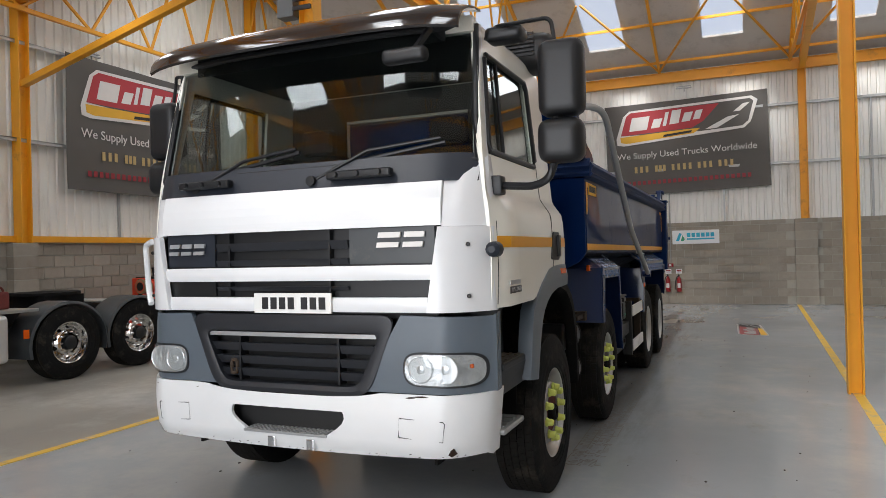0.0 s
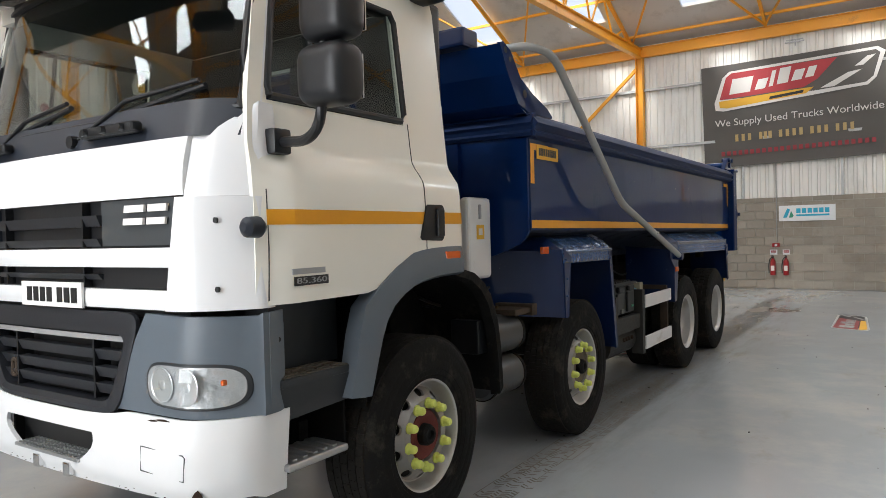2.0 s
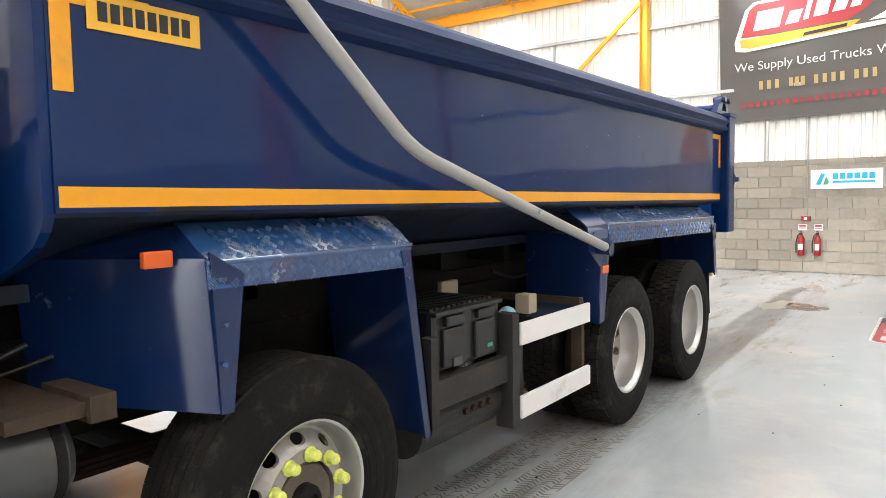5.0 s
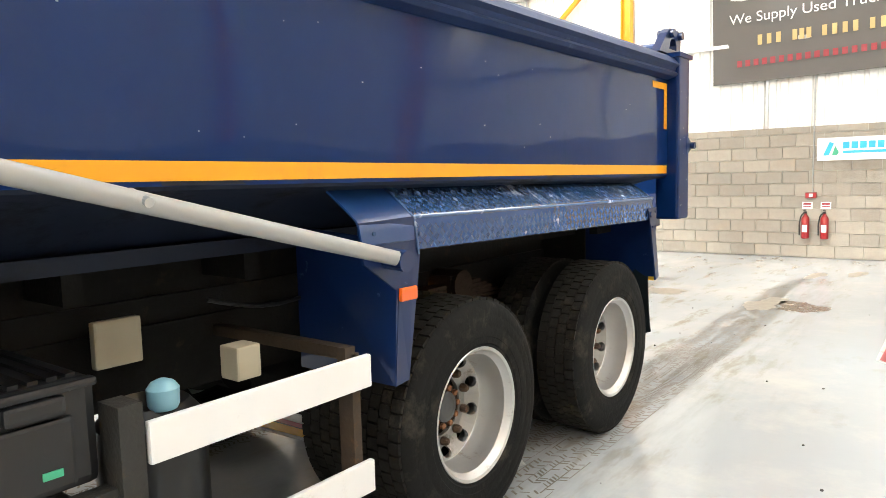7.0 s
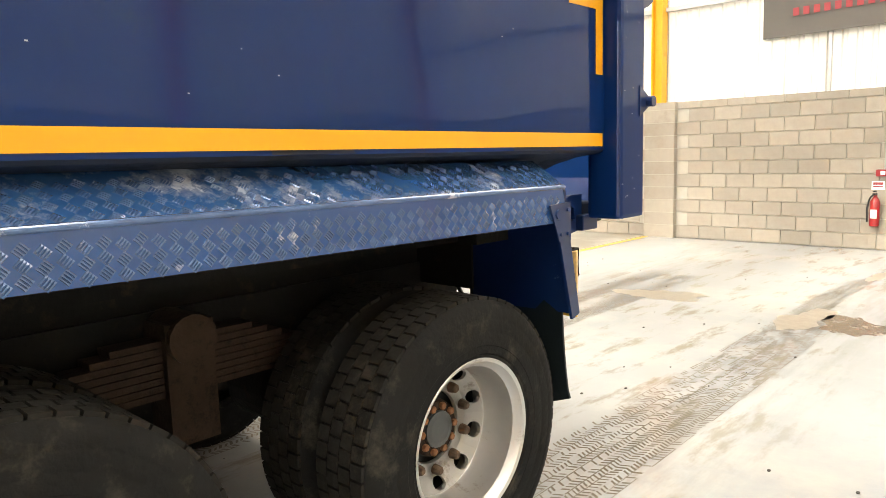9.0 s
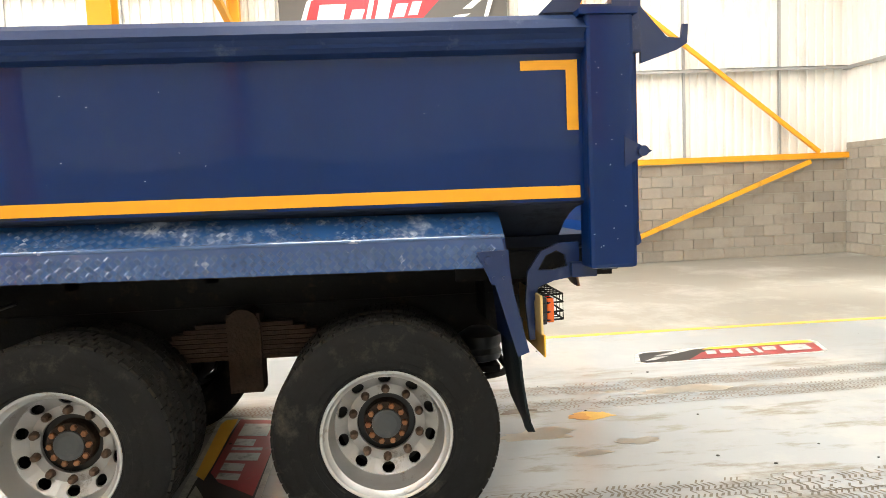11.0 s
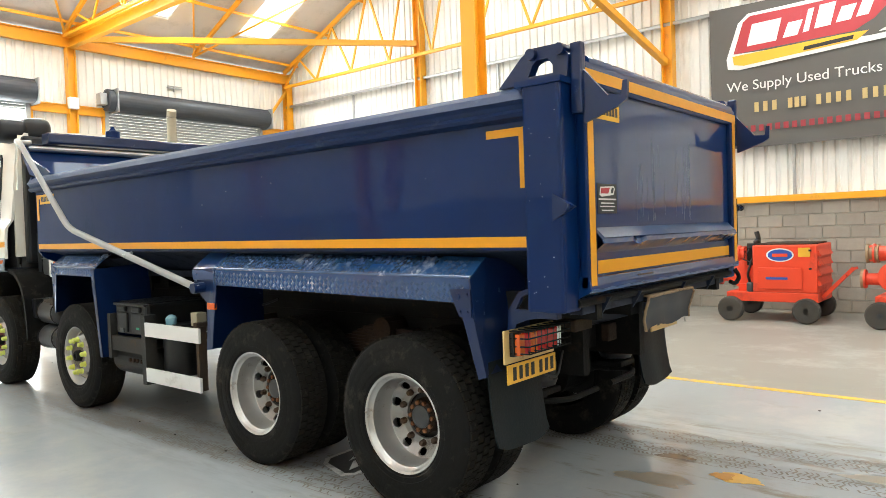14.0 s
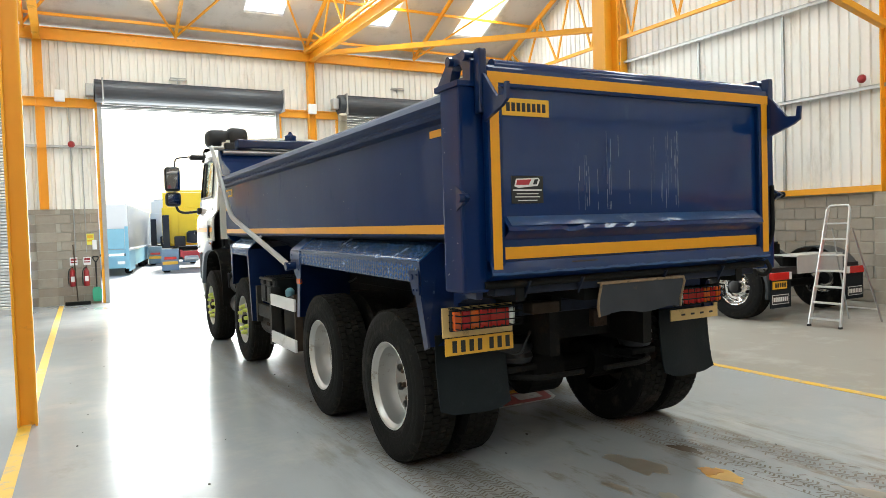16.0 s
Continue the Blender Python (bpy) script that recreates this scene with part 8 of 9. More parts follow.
line_strip("floor_line_2", (-3.32, -6.6), (-3.08, 18.4), 0.10, M_LINE, "worn yellow line painted on the concrete floor")


MARK = (
    (M_SIGNP, "worn white outline", [(-0.43, 0.13), (-0.38, 0.37), (-0.34, 0.425), (0.41, 0.445), (0.445, 0.40), (0.40, 0.18), (0.36, 0.12), (-0.38, 0.045), (-0.425, 0.06)]),
    (M_INK, "black ground", [(-0.40, 0.16), (-0.36, 0.36), (-0.33, 0.40), (0.40, 0.42), (0.42, 0.39), (0.385, 0.19), (0.35, 0.145), (0.10, 0.13)]),
    (M_SIGNR, "red panel", [(-0.40, 0.16), (-0.36, 0.37), (-0.33, 0.405), (0.22, 0.405), (0.12, 0.235), (0.05, 0.175)]),
    (M_BYEL, "yellow strip", [(-0.405, 0.145), (-0.40, 0.085), (-0.36, 0.07), (0.06, 0.115), (0.10, 0.165), (0.0, 0.165)]),
    (M_SIGNP, "white slash", [(0.13, 0.145), (0.27, 0.255), (0.335, 0.265), (0.20, 0.145)]),
    (M_SIGNP, "white slash", [(0.28, 0.29), (0.36, 0.375), (0.40, 0.38), (0.33, 0.29)]),
)
BLOCKS = ((-0.345, 0.115, 0.15), (-0.205, 0.055, 0.10), (-0.13, 0.022, 0.15), (-0.088, 0.058, 0.15), (-0.012, 0.052, 0.10), (0.058, 0.042, 0.10))


def floor_sign(x, y, length, turn, label):
    """A sticker on the floor with the dealer's mark along local x."""
    t = thing("floor_sticker", label, "floor sticker", at=(x, y, 0), turn=turn, group="floor stickers")
    k = length / 0.875
    for i, (mat_, lab, pts) in enumerate(MARK):
        part("backing" if i == 0 else "print", slab(bmesh.new(), [(u * k, (v - 0.245) * k * 0.605, 0.0012 * i) for u, v in pts], (0, 0, 0.0016)), mat_, t, lab)
    for u, wd, hi in BLOCKS:
        v0 = 0.20 + 0.035 * (u + 0.345)
        part("print", slab(bmesh.new(), [(p * k, (q - 0.245) * k * 0.605, 0.0076) for p, q in ((u, v0), (u + wd, v0), (u + wd + 0.02, v0 + hi), (u + 0.02, v0 + hi))], (0, 0, 0.0012)), M_SIGNP, t, "white block")
    return t


floor_sign(2.68, 12.0, 2.05, 90, "worn printed dealer sticker stuck on the floor by the line")
floor_sign(-2.03, 11.85, 2.05, -90, "worn printed dealer sticker stuck on the floor")
floor_sign(0.05, 7.46, 2.05, 0, "dealer sticker on the floor half under the rear axles")

# tyre tracks: rows of dark lug prints in the dust
def tracks(name, x0, y0, y1, drift, width, seed, keep):
    rng = random.Random(seed)
    bm = bmesh.new()
    y = y0

    def at(y):
        return x0 + drift * (y - y0)

    def mark(pts):
        bm.faces.new([bm.verts.new((px, py, 0.0014)) for px, py in pts])

    while y < y1:
        fade = 0.8 + 0.2 * math.sin(y * 1.3 + seed)
        for j in range(6):
            if rng.random() > keep * fade * (1.0 if j in (1, 2, 3, 4) else 0.7):
                continue
            x = at(y) + (j - 2.5) * width / 6 + rng.uniform(-0.004, 0.004)
            s = 0.011 * (1 if j % 2 else -1)
            a = rng.uniform(0.005, 0.0095)
            L = width / 6 * rng.uniform(0.34, 0.5)
            mark([(x - L, y - s - a), (x + L, y + s - a), (x + L, y + s + a), (x - L, y - s + a)])
        y += 0.034
    for j in (0, 2, 3, 5, 6):
        y = y0
        while y < y1:
            n = rng.uniform(0.15, 0.7)
            if rng.random() < keep * 0.75:
                xa, xb = at(y) + (j - 3) * width / 6, at(y + n) + (j - 3) * width / 6
                q = rng.uniform(0.0015, 0.0038)
                mark([(xa - q, y), (xa + q, y), (xb + q, y + n), (xb - q, y + n)])
            y += n + rng.uniform(0.02, 0.25)
    return tagged(link(name, bm, M_TRACKS), "dark tyre tread prints on the dusty floor", "tyre marks", kind="stuff")


tracks("tyre_marks", 1.31, 2.2, 13.6, -0.012, 0.28, 1, 1.0)
tracks("tyre_marks", 0.92, 4.4, 15.8, 0.004, 0.27, 2, 0.9)
tracks("tyre_marks", -0.66, 5.2, 15.0, -0.01, 0.28, 4, 1.0)
tracks("tyre_marks", -1.04, 6.4, 15.2, -0.02, 0.28, 5, 1.0)


def blotch(name, x, y, rx, ry, mat, label, seed, n=44, lift=0.0003):
    rng = random.Random(seed)
    ph = [rng.uniform(0, 6.28) for _ in range(6)]
    pts = []
    for k in range(n):
        a = 2 * math.pi * k / n
        r = 1 + 0.22 * math.sin(2 * a + ph[0]) + 0.15 * math.sin(3 * a + ph[1]) + 0.1 * math.sin(5 * a + ph[2]) + 0.07 * math.sin(9 * a + ph[3]) + 0.05 * math.sin(14 * a + ph[4])
        pts.append((x + rx * r * math.cos(a), y + ry * r * math.sin(a)))
    return marking(name, pts, mat, label, "floor stain", lift, 0.0012)


blotch("stain", -0.41, 9.97, 0.075, 0.16, M_STAIN, "dried orange oil stain on the floor", 3)
blotch("stain", -0.40, 9.86, 0.055, 0.09, M_OILCORE, "darker orange oil stain on the floor", 8, lift=0.0022)
for k, (x, y, a, b) in enumerate(((1.02, 13.45, 0.2, 0.45), (-0.5, 13.75, 0.4, 0.3), (1.1, 16.2, 0.12, 0.35), (1.6, 16.6, 0.12, 0.3), (-0.9, 10.9, 0.12, 0.3), (-0.1, 9.5, 0.1, 0.28), (0.15, 10.1, 0.07, 0.12), (0.3, 9.75, 0.05, 0.1))):
    blotch("stain", x, y, a, b, M_PUDDLE, "dark damp dirt on the concrete floor", 20 + k)
blotch("stain", 1.42, 13.42, 0.24, 0.38, M_RUSTST, "wet brown oil patch on the grey floor", 41)
blotch("stain", -0.62, 9.45, 0.05, 0.14, M_RUSTST, "wet brown oil patch on the grey floor", 44)
rng = random.Random(11)
crumbs = bmesh.new()
for k in range(160):
    x, y = rng.uniform(-2.6, 3.4), rng.uniform(-4, 16)
    r = rng.uniform(0.003, 0.012)
    bmesh.ops.create_icosphere(crumbs, subdivisions=1, radius=r, matrix=Matrix.Translation((x, y, r * 0.4)) @ Matrix.Diagonal((1, 1.3, 0.6, 1)))
tagged(link("debris", crumbs, M_CRUMB), "small dark crumbs of dirt on the floor", "debris", kind="stuff")


# ---- banners and wall signs ----
def banner(name, m, w, h, label, group="banners"):
    """A hung printed banner in the local x-z plane, facing local -y."""
    t = thing(name, label, "banner", group=group)
    t.matrix_world = m
    rows = [[(w * (i / 18 - 0.5), 0.012 * math.sin(i * 0.9 + j * 0.7) + 0.006 * math.sin(i * 2.3), h * (j / 8 - 0.5) - 0.02 * math.sin(math.pi * i / 18)) for i in range(19)] for j in range(9)]
    part("sheet", shell(bmesh.new(), rows, (0, 0.004, 0)), M_BANNER, t, "charcoal printed sheet", smooth=True)

    def panel(pts, mat, lab, d=0.03):
        return part("print", slab(bmesh.new(), [(w * x, -d, h * z) for x, z in pts], (0, 0.003, 0)), mat, t, lab)

    panel([(-0.43, 0.13), (-0.38, 0.37), (-0.34, 0.425), (0.41, 0.445), (0.445, 0.40), (0.40, 0.18), (0.36, 0.12), (-0.38, 0.045), (-0.425, 0.06)], M_BWHITE, "white logo outline", 0.026)
    panel([(-0.40, 0.16), (-0.36, 0.36), (-0.33, 0.40), (0.40, 0.42), (0.42, 0.39), (0.385, 0.19), (0.35, 0.145), (0.10, 0.13)], M_BANNER, "dark logo ground", 0.029)
    panel([(-0.40, 0.16), (-0.36, 0.37), (-0.33, 0.405), (0.22, 0.405), (0.12, 0.235), (0.05, 0.175)], M_BRED, "red logo panel", 0.032)
    panel([(-0.405, 0.145), (-0.40, 0.085), (-0.36, 0.07), (0.06, 0.115), (0.10, 0.165), (0.0, 0.165)], M_BYEL, "yellow logo strip", 0.032)
    panel([(0.13, 0.145), (0.27, 0.255), (0.335, 0.265), (0.20, 0.145)], M_BWHITE, "white slash", 0.034)
    panel([(0.30, 0.30), (0.36, 0.375), (0.40, 0.38), (0.34, 0.30)], M_BWHITE, "white slash", 0.034)
    for k, (x, wd, hi) in enumerate(BLOCKS):
        y_ = 0.20 + 0.012 * k
        panel([(x, y_), (x + wd, y_ + 0.004), (x + wd + 0.022, y_ + hi), (x + 0.022, y_ + hi - 0.004)], M_BWHITE, "white logo block", 0.036)
    panel([(-0.13, 0.105), (0.045, 0.125), (0.05, 0.15), (-0.125, 0.13)], M_INK, "dark strapline bar", 0.036)
    lettering("slogan", "We Supply Used Trucks Worldwide", h * 0.095, M_BWHITE, t, Matrix.Translation((0, -0.034, -h * 0.075)) @ pose(0, 0, 0, 90, 0, 0), "white lettering", w * 0.86)
    xs = (-0.32, -0.285, -0.25, -0.19, -0.165, -0.14, -0.085, -0.05, -0.015, 0.02, 0.075, 0.11, 0.145, 0.20, 0.235, 0.27)
    pieces("print", [(w * x, w * (x + 0.017), -0.035, -0.032, -h * 0.262, -h * 0.195) for x in xs], M_BTAN, t, "gold bars of figures")
    pieces("print", [(w * (-0.40 + 0.032 * k), w * (-0.381 + 0.032 * k), -0.035, -0.032, -h * 0.395, -h * 0.352) for k in range(25)], M_BREDT, t, "dark red bars of small print")
    return t


banner("banner", pose(1.09, Y_BACK - 0.10, 4.65, 0, -1.2, 0), 4.5, 2.72, "charcoal printed vinyl banner hung on the pale cladding")
banner("banner", pose(X_SIDE + 0.24, 8.95, 4.48, 0, 0, 90), 4.5, 2.72, "charcoal printed vinyl banner hung on the gable wall")
sg = thing("wall_sign", "white company sign with blue and green mark", "sign", at=(1.325, Y_BACK - 0.03, 1.955))
part("board", boxes((-0.645, 0.645, -0.012, 0.0, -0.2, 0.2)), M_SIGNW, sg)
part("print", slab(bmesh.new(), [(-0.55, -0.014, -0.11), (-0.45, -0.014, 0.13), (-0.38, -0.014, 0.10), (-0.46, -0.014, -0.11)], (0, 0.002, 0)), M_CYAN, sg)
part("print", slab(bmesh.new(), [(-0.41, -0.014, -0.11), (-0.36, -0.014, 0.06), (-0.30, -0.014, -0.06), (-0.33, -0.014, -0.11)], (0, 0.002, 0)), M_GREENS, sg)
pieces("print", [(-0.24 + 0.13 * k, -0.14 + 0.13 * k, -0.0145, -0.012, 0.0, 0.12) for k in range(6)], M_CYAN, sg, "blue brand bars")
part("print", boxes((-0.24, 0.51, -0.0145, -0.012, -0.08, -0.035)), M_CYAN, sg)


def extinguisher(m):
    t = thing("fire_extinguisher", "red fire extinguisher hung on the blockwork wall", "extinguisher", group="fire extinguishers")
    t.matrix_world = m
    bm = bmesh.new()
    lathe(bm, [(0.04, 0.055), (0.05, 0.066), (0.40, 0.066), (0.44, 0.048), (0.47, 0.025), (0.50, 0.025)], 20, "Z", (0, -0.10, 0))
    part("cylinder", bm, M_RED, t, "red cylinder", smooth=True)
    part("label_band", boxes((-0.042, 0.042, -0.169, -0.165, 0.16, 0.29)), M_BWHITE, t)
    hd = boxes((-0.02, 0.02, -0.2, -0.08, 0.50, 0.53), (-0.015, 0.015, -0.22, -0.1, 0.55, 0.565))
    part("handle", hd, M_BLACKP, t)
    hs = pipe(bmesh.new(), [(0, -0.1, 0.51), (-0.07, -0.1, 0.47), (-0.10, -0.11, 0.30), (-0.09, -0.13, 0.10)], 0.012, 8, 0.05)
    part("hose", hs, M_BLACKP, t)
    return t


ext0 = extinguisher(pose(0.53, Y_BACK - 0.0, 0.32))
copy_thing(ext0, pose(0.84, Y_BACK, 0.32))
copy_thing(ext0, pose(3.09, Y_DOOR, 0.42, 0, 0, 180))
copy_thing(ext0, pose(2.78, Y_DOOR, 0.42, 0, 0, 180))


def notice(x, y, z, w, h, mat, face, label, accent=None):
    t = thing("notice", label, "notice", at=(x, y, z), turn=face)
    part("board", boxes((-w / 2, w / 2, -0.014, -0.004, -h / 2, h / 2)), mat, t)
    part("print", boxes((-w * 0.38, w * 0.38, -0.0165, -0.014, h * 0.08, h * 0.36), (-w * 0.38, w * 0.38, -0.0165, -0.014, -h * 0.2, -h * 0.05)), accent or M_BREDT, t)


notice(0.54, Y_BACK, 0.955, 0.17, 0.13, M_SIGNW, 0, "small white extinguisher notice on the wall")
notice(0.84, Y_BACK, 0.955, 0.17, 0.13, M_SIGNW, 0, "small white extinguisher notice on the wall")
notice(3.05, Y_DOOR, 1.08, 0.17, 0.2, M_SIGNW, 180, "small white extinguisher notice on the wall")
notice(2.75, Y_DOOR, 1.08, 0.17, 0.2, M_SIGNW, 180, "small white extinguisher notice on the wall")
notice(2.66, Y_DOOR, 1.62, 0.17, 0.28, M_LIME, 180, "yellow safety notice on the blockwork", M_BYEL)
al = thing("fire_alarm", "red fire alarm box with a conduit above it", "alarm", at=(0.60, Y_BACK, 1.14))
part("box", boxes((-0.09, 0.09, -0.06, -0.0, -0.05, 0.05), bevel=0.008), M_RED, al)
part("cover", boxes((-0.03, 0.03, -0.066, -0.06, -0.03, 0.03)), M_SIGNW, al)
part("conduit", rod(bmesh.new(), (0.02, -0.02, 0.05), (0.02, -0.02, 2.6), 0.014, 8), M_GALV, al, "grey conduit pipe")
lm = thing("wall_bell", "red warning bell on the gable wall rail", "bell", at=(X_SIDE + 0.12, 5.32, 4.15))
part("dome", lathe(bmesh.new(), [(0.0, 0.08), (0.03, 0.08), (0.07, 0.05), (0.08, 0.02)], 16, "X"), M_RED, lm, smooth=True)
lb = thing("wall_bell", "red warning bell beside the roller door", "bell", at=(2.98, Y_DOOR + 0.1, 3.98))
part("dome", lathe(bmesh.new(), [(0.0, 0.08), (0.03, 0.08), (0.07, 0.05), (0.08, 0.02)], 16, "Y"), M_RED, lb, smooth=True)
cd = thing("conduit", "grey conduits running down the wall by the door", "conduit")
part("pipe", rod(bmesh.new(), (3.0, Y_DOOR + 0.05, 1.2), (3.0, Y_DOOR + 0.05, 5.0), 0.015, 8), M_GALV, cd)
part("pipe", rod(bmesh.new(), (2.75, Y_DOOR + 0.05, 1.3), (2.75, Y_DOOR + 0.05, 5.0), 0.012, 8), M_GALV, cd)
part("switch_box", boxes((2.52, 2.62, Y_DOOR + 0.01, Y_DOOR + 0.09, 1.36, 1.6), bevel=0.01), M_SIGNW, cd)
sp = thing("shovel", "green-bladed shovel leaning on the wall", "shovel", at=(2.56, Y_DOOR + 0.12, 0.06))
part("blade", slab(bmesh.new(), [(-0.075, 0, 0.0), (0.075, 0, 0.0), (0.105, 0.01, 0.06), (0.105, 0.02, 0.30), (0.06, 0.02, 0.36), (-0.06, 0.02, 0.36), (-0.105, 0.02, 0.30), (-0.105, 0.01, 0.06)], (0, 0.02, 0)), M_GREENS, sp, "green blade")
part("shaft", rod(bmesh.new(), (0, 0.02, 0.3), (0, -0.08, 1.0), 0.018, 8), M_BLACKP, sp)
part("grip", pipe(bmesh.new(), [(0, -0.075, 0.98), (-0.06, -0.085, 1.06), (-0.06, -0.09, 1.12), (0.06, -0.09, 1.12), (0.06, -0.085, 1.06), (0, -0.075, 0.98)], 0.014, 8, 0.02), M_BLACKP, sp, "black loop grip")
ps = thing("broom", "dark broom standing by the extinguishers", "broom", at=(3.0, Y_DOOR + 0.25, 0))
part("shaft", rod(bmesh.new(), (0, 0, 0.1), (0.05, -0.16, 1.5), 0.014, 8), M_WOOD, ps)
part("head", boxes((-0.28, 0.28, -0.05, 0.05, 0.0, 0.09), bevel=0.01), M_CHASSIS, ps)
for i, (x, y, z, turn) in enumerate(((1.1, Y_BACK - 0.02, 6.33, 0), (0.4, Y_DOOR + 0.02, 5.75, 0), (-6.0, Y_DOOR + 0.02, 5.9, 0), (X_SIDE + 0.03, 7.5, 5.98, 90))):
    w = thing("wall_bracket", "small grey cable bracket high on the cladding", "bracket", at=(x, y, z), turn=turn, group="wall brackets")
    part("rail", boxes((-0.22, 0.22, -0.03, 0.03, -0.015, 0.015), (-0.2, 0.2, -0.03, 0.03, 0.04, 0.06)), M_GALV, w)
    part("stem", boxes((0.0, 0.03, -0.02, 0.02, -0.1, 0.04)), M_GALV, w)


# ---- trailer-mounted pumps ----
def pump(m, label):
    t = thing("pump_trailer", label, "pump", group="pumps by the gable wall")
    bm = bmesh.new()
    box(bm, -0.55, 0.55, -0.66, 0.78, 0.34, 0.50, bevel=0.015)
    box(bm, -0.55, 0.55, -0.22, 0.78, 0.50, 1.30, bevel=0.025)
    part("housing", bm, M_COMP, t, "orange-red sheet metal housing")
    part("panel", boxes((0.55, 0.578, -0.12, 0.56, 0.56, 0.92), bevel=0.012), M_COMP, t)
    part("roof_board", boxes((-0.5, 0.5, -0.16, 0.72, 1.30, 1.325), bevel=0.006), M_WOOD, t)
    ov = bmesh.new()
    lathe(ov, [(0.552, 0.001), (0.552, 0.19), (0.556, 0.19), (0.556, 0.001)], 28, "X", (0, 0, 0))
    for v in ov.verts:
        v.co = Vector((v.co.x, 0.22 + v.co.y * 1.0, 1.13 + v.co.z * 0.5))
    part("badge", ov, M_LOGOB, t, "blue oval badge")
    rim_ = bmesh.new()
    lathe(rim_, [(0.5505, 0.001), (0.5505, 0.215), (0.5535, 0.215), (0.5535, 0.001)], 28, "X")
    for v in rim_.verts:
        v.co = Vector((v.co.x, 0.22 + v.co.y, 1.13 + v.co.z * 0.53))
    part("badge", rim_, M_SIGNW, t, "white oval rim")
    part("badge", boxes((0.557, 0.559, 0.10, 0.34, 1.10, 1.155)), M_COMP, t)
    part("label_plate", boxes((0.552, 0.557, 0.50, 0.68, 1.10, 1.25)), M_BYEL, t, "yellow label")
    part("label_plate", boxes((0.576, 0.58, 0.0, 0.34, 0.72, 0.76)), M_LOGOB, t)
    for k in range(4):
        part("louvre", slab(bmesh.new(), [(-0.4, 0.78, 0.62 + 0.16 * k), (-0.4, 0.83, 0.63 + 0.16 * k), (-0.4, 0.83, 0.645 + 0.16 * k), (-0.4, 0.78, 0.74 + 0.16 * k)], (0.9, 0, 0)), M_COMP, t)
    pv = bmesh.new()
    lathe(pv, [(-0.12, 0.24), (0.12, 0.24), (0.14, 0.16)], 24, "X", (0.2, -0.42, 0.78))
    lathe(pv, [(-0.86, 0.14), (-0.83, 0.14), (-0.82, 0.09), (-0.42, 0.11)], 20, "Y", (0.2, 0, 0.74))
    lathe(pv, [(0.8, 0.10), (1.18, 0.10), (1.2, 0.15), (1.23, 0.15)], 18, "Z", (0.25, -0.42, 0))
    lathe(pv, [(-0.80, 0.12), (-0.77, 0.13), (-0.5, 0.11), (-0.4, 0.13)], 20, "Y", (0.28, 0, 1.15))
    box(pv, -0.3, 0.4, -0.36, -0.22, 0.5, 0.95)
    box(pv, 0.0, 0.4, -0.5, -0.34, 0.5, 0.62)
    part("pump_body", pv, M_COMP, t, "orange-red cast pump body with flanges", smooth=False)
    for yy, zz, rr in ((-0.70, 1.15, 0.15), (-0.50, 1.15, 0.14), (-0.845, 0.74, 0.15), (-0.56, 0.74, 0.15)):
        part("flange", lathe(bmesh.new(), [(yy - 0.015, rr), (yy + 0.015, rr)], 20, "Y", (0.28 if zz > 1 else 0.2, 0, zz)), M_COMP, t)
    part("hose", pipe(bmesh.new(), [(0.38, -0.3, 0.6), (0.46, -0.33, 0.8), (0.42, -0.26, 1.05), (0.3, -0.22, 1.2)], 0.022, 8, 0.06), M_BLACKP, t)
    part("filter", lathe(bmesh.new(), [(0.5, 0.05), (0.52, 0.06), (0.64, 0.06), (0.66, 0.04)], 14, "Z", (0.48, -0.28, 0)), M_GREYBOX, t)
    part("air_cleaner", lathe(bmesh.new(), [(1.28, 0.05), (1.36, 0.06), (1.40, 0.03)], 12, "Z", (0.32, -0.2, 0)), M_BLACKP, t)
    for zz in (0.92, 1.22):
        part("door_latch", boxes((0.55, 0.57, 0.66, 0.70, zz - 0.03, zz)), M_BLACKP, t)
    part("outlet", lathe(bmesh.new(), [(-0.805, 0.085), (-0.795, 0.085)], 18, "Y", (0.28, 0, 1.15)), M_INK, t)
    eng = boxes((-0.25, 0.42, -0.34, -0.2, 0.95, 1.28), (0.05, 0.3, -0.33, -0.24, 0.60, 0.9))
    part("engine", eng, M_CHASSIS, t, "black engine parts")
    part("exhaust", pipe(bmesh.new(), [(0.1, -0.24, 1.2), (0.1, -0.24, 1.42), (0.1, -0.27, 1.52)], 0.04, 12, 0.04), M_BLACKP, t, "black exhaust pipe")
    part("discharge_flange", lathe(bmesh.new(), [(-0.80, 0.075), (-0.80, 0.15), (-0.765, 0.15), (-0.76, 0.115), (-0.66, 0.115), (-0.65, 0.145), (-0.63, 0.145)], 24, "Y", (0.30, 0, 1.15)), M_BRASS, t, "tan cast discharge flange")
    part("battery", boxes((0.1, 0.44, -0.34, -0.22, 1.24, 1.33), bevel=0.015), M_BLACKP, t, "black battery case")
    part("linkage", pipe(bmesh.new(), [(0.46, -0.3, 1.22), (0.44, -0.4, 1.05), (0.4, -0.22, 0.98)], 0.012, 8), M_GREYBOX, t)
    part("inlet_flange", lathe(bmesh.new(), [(-0.90, 0.05), (-0.90, 0.15), (-0.86, 0.15), (-0.86, 0.11)], 22, "Y", (0.2, 0, 0.74)), M_BRASS, t, "tan cast inlet flange")
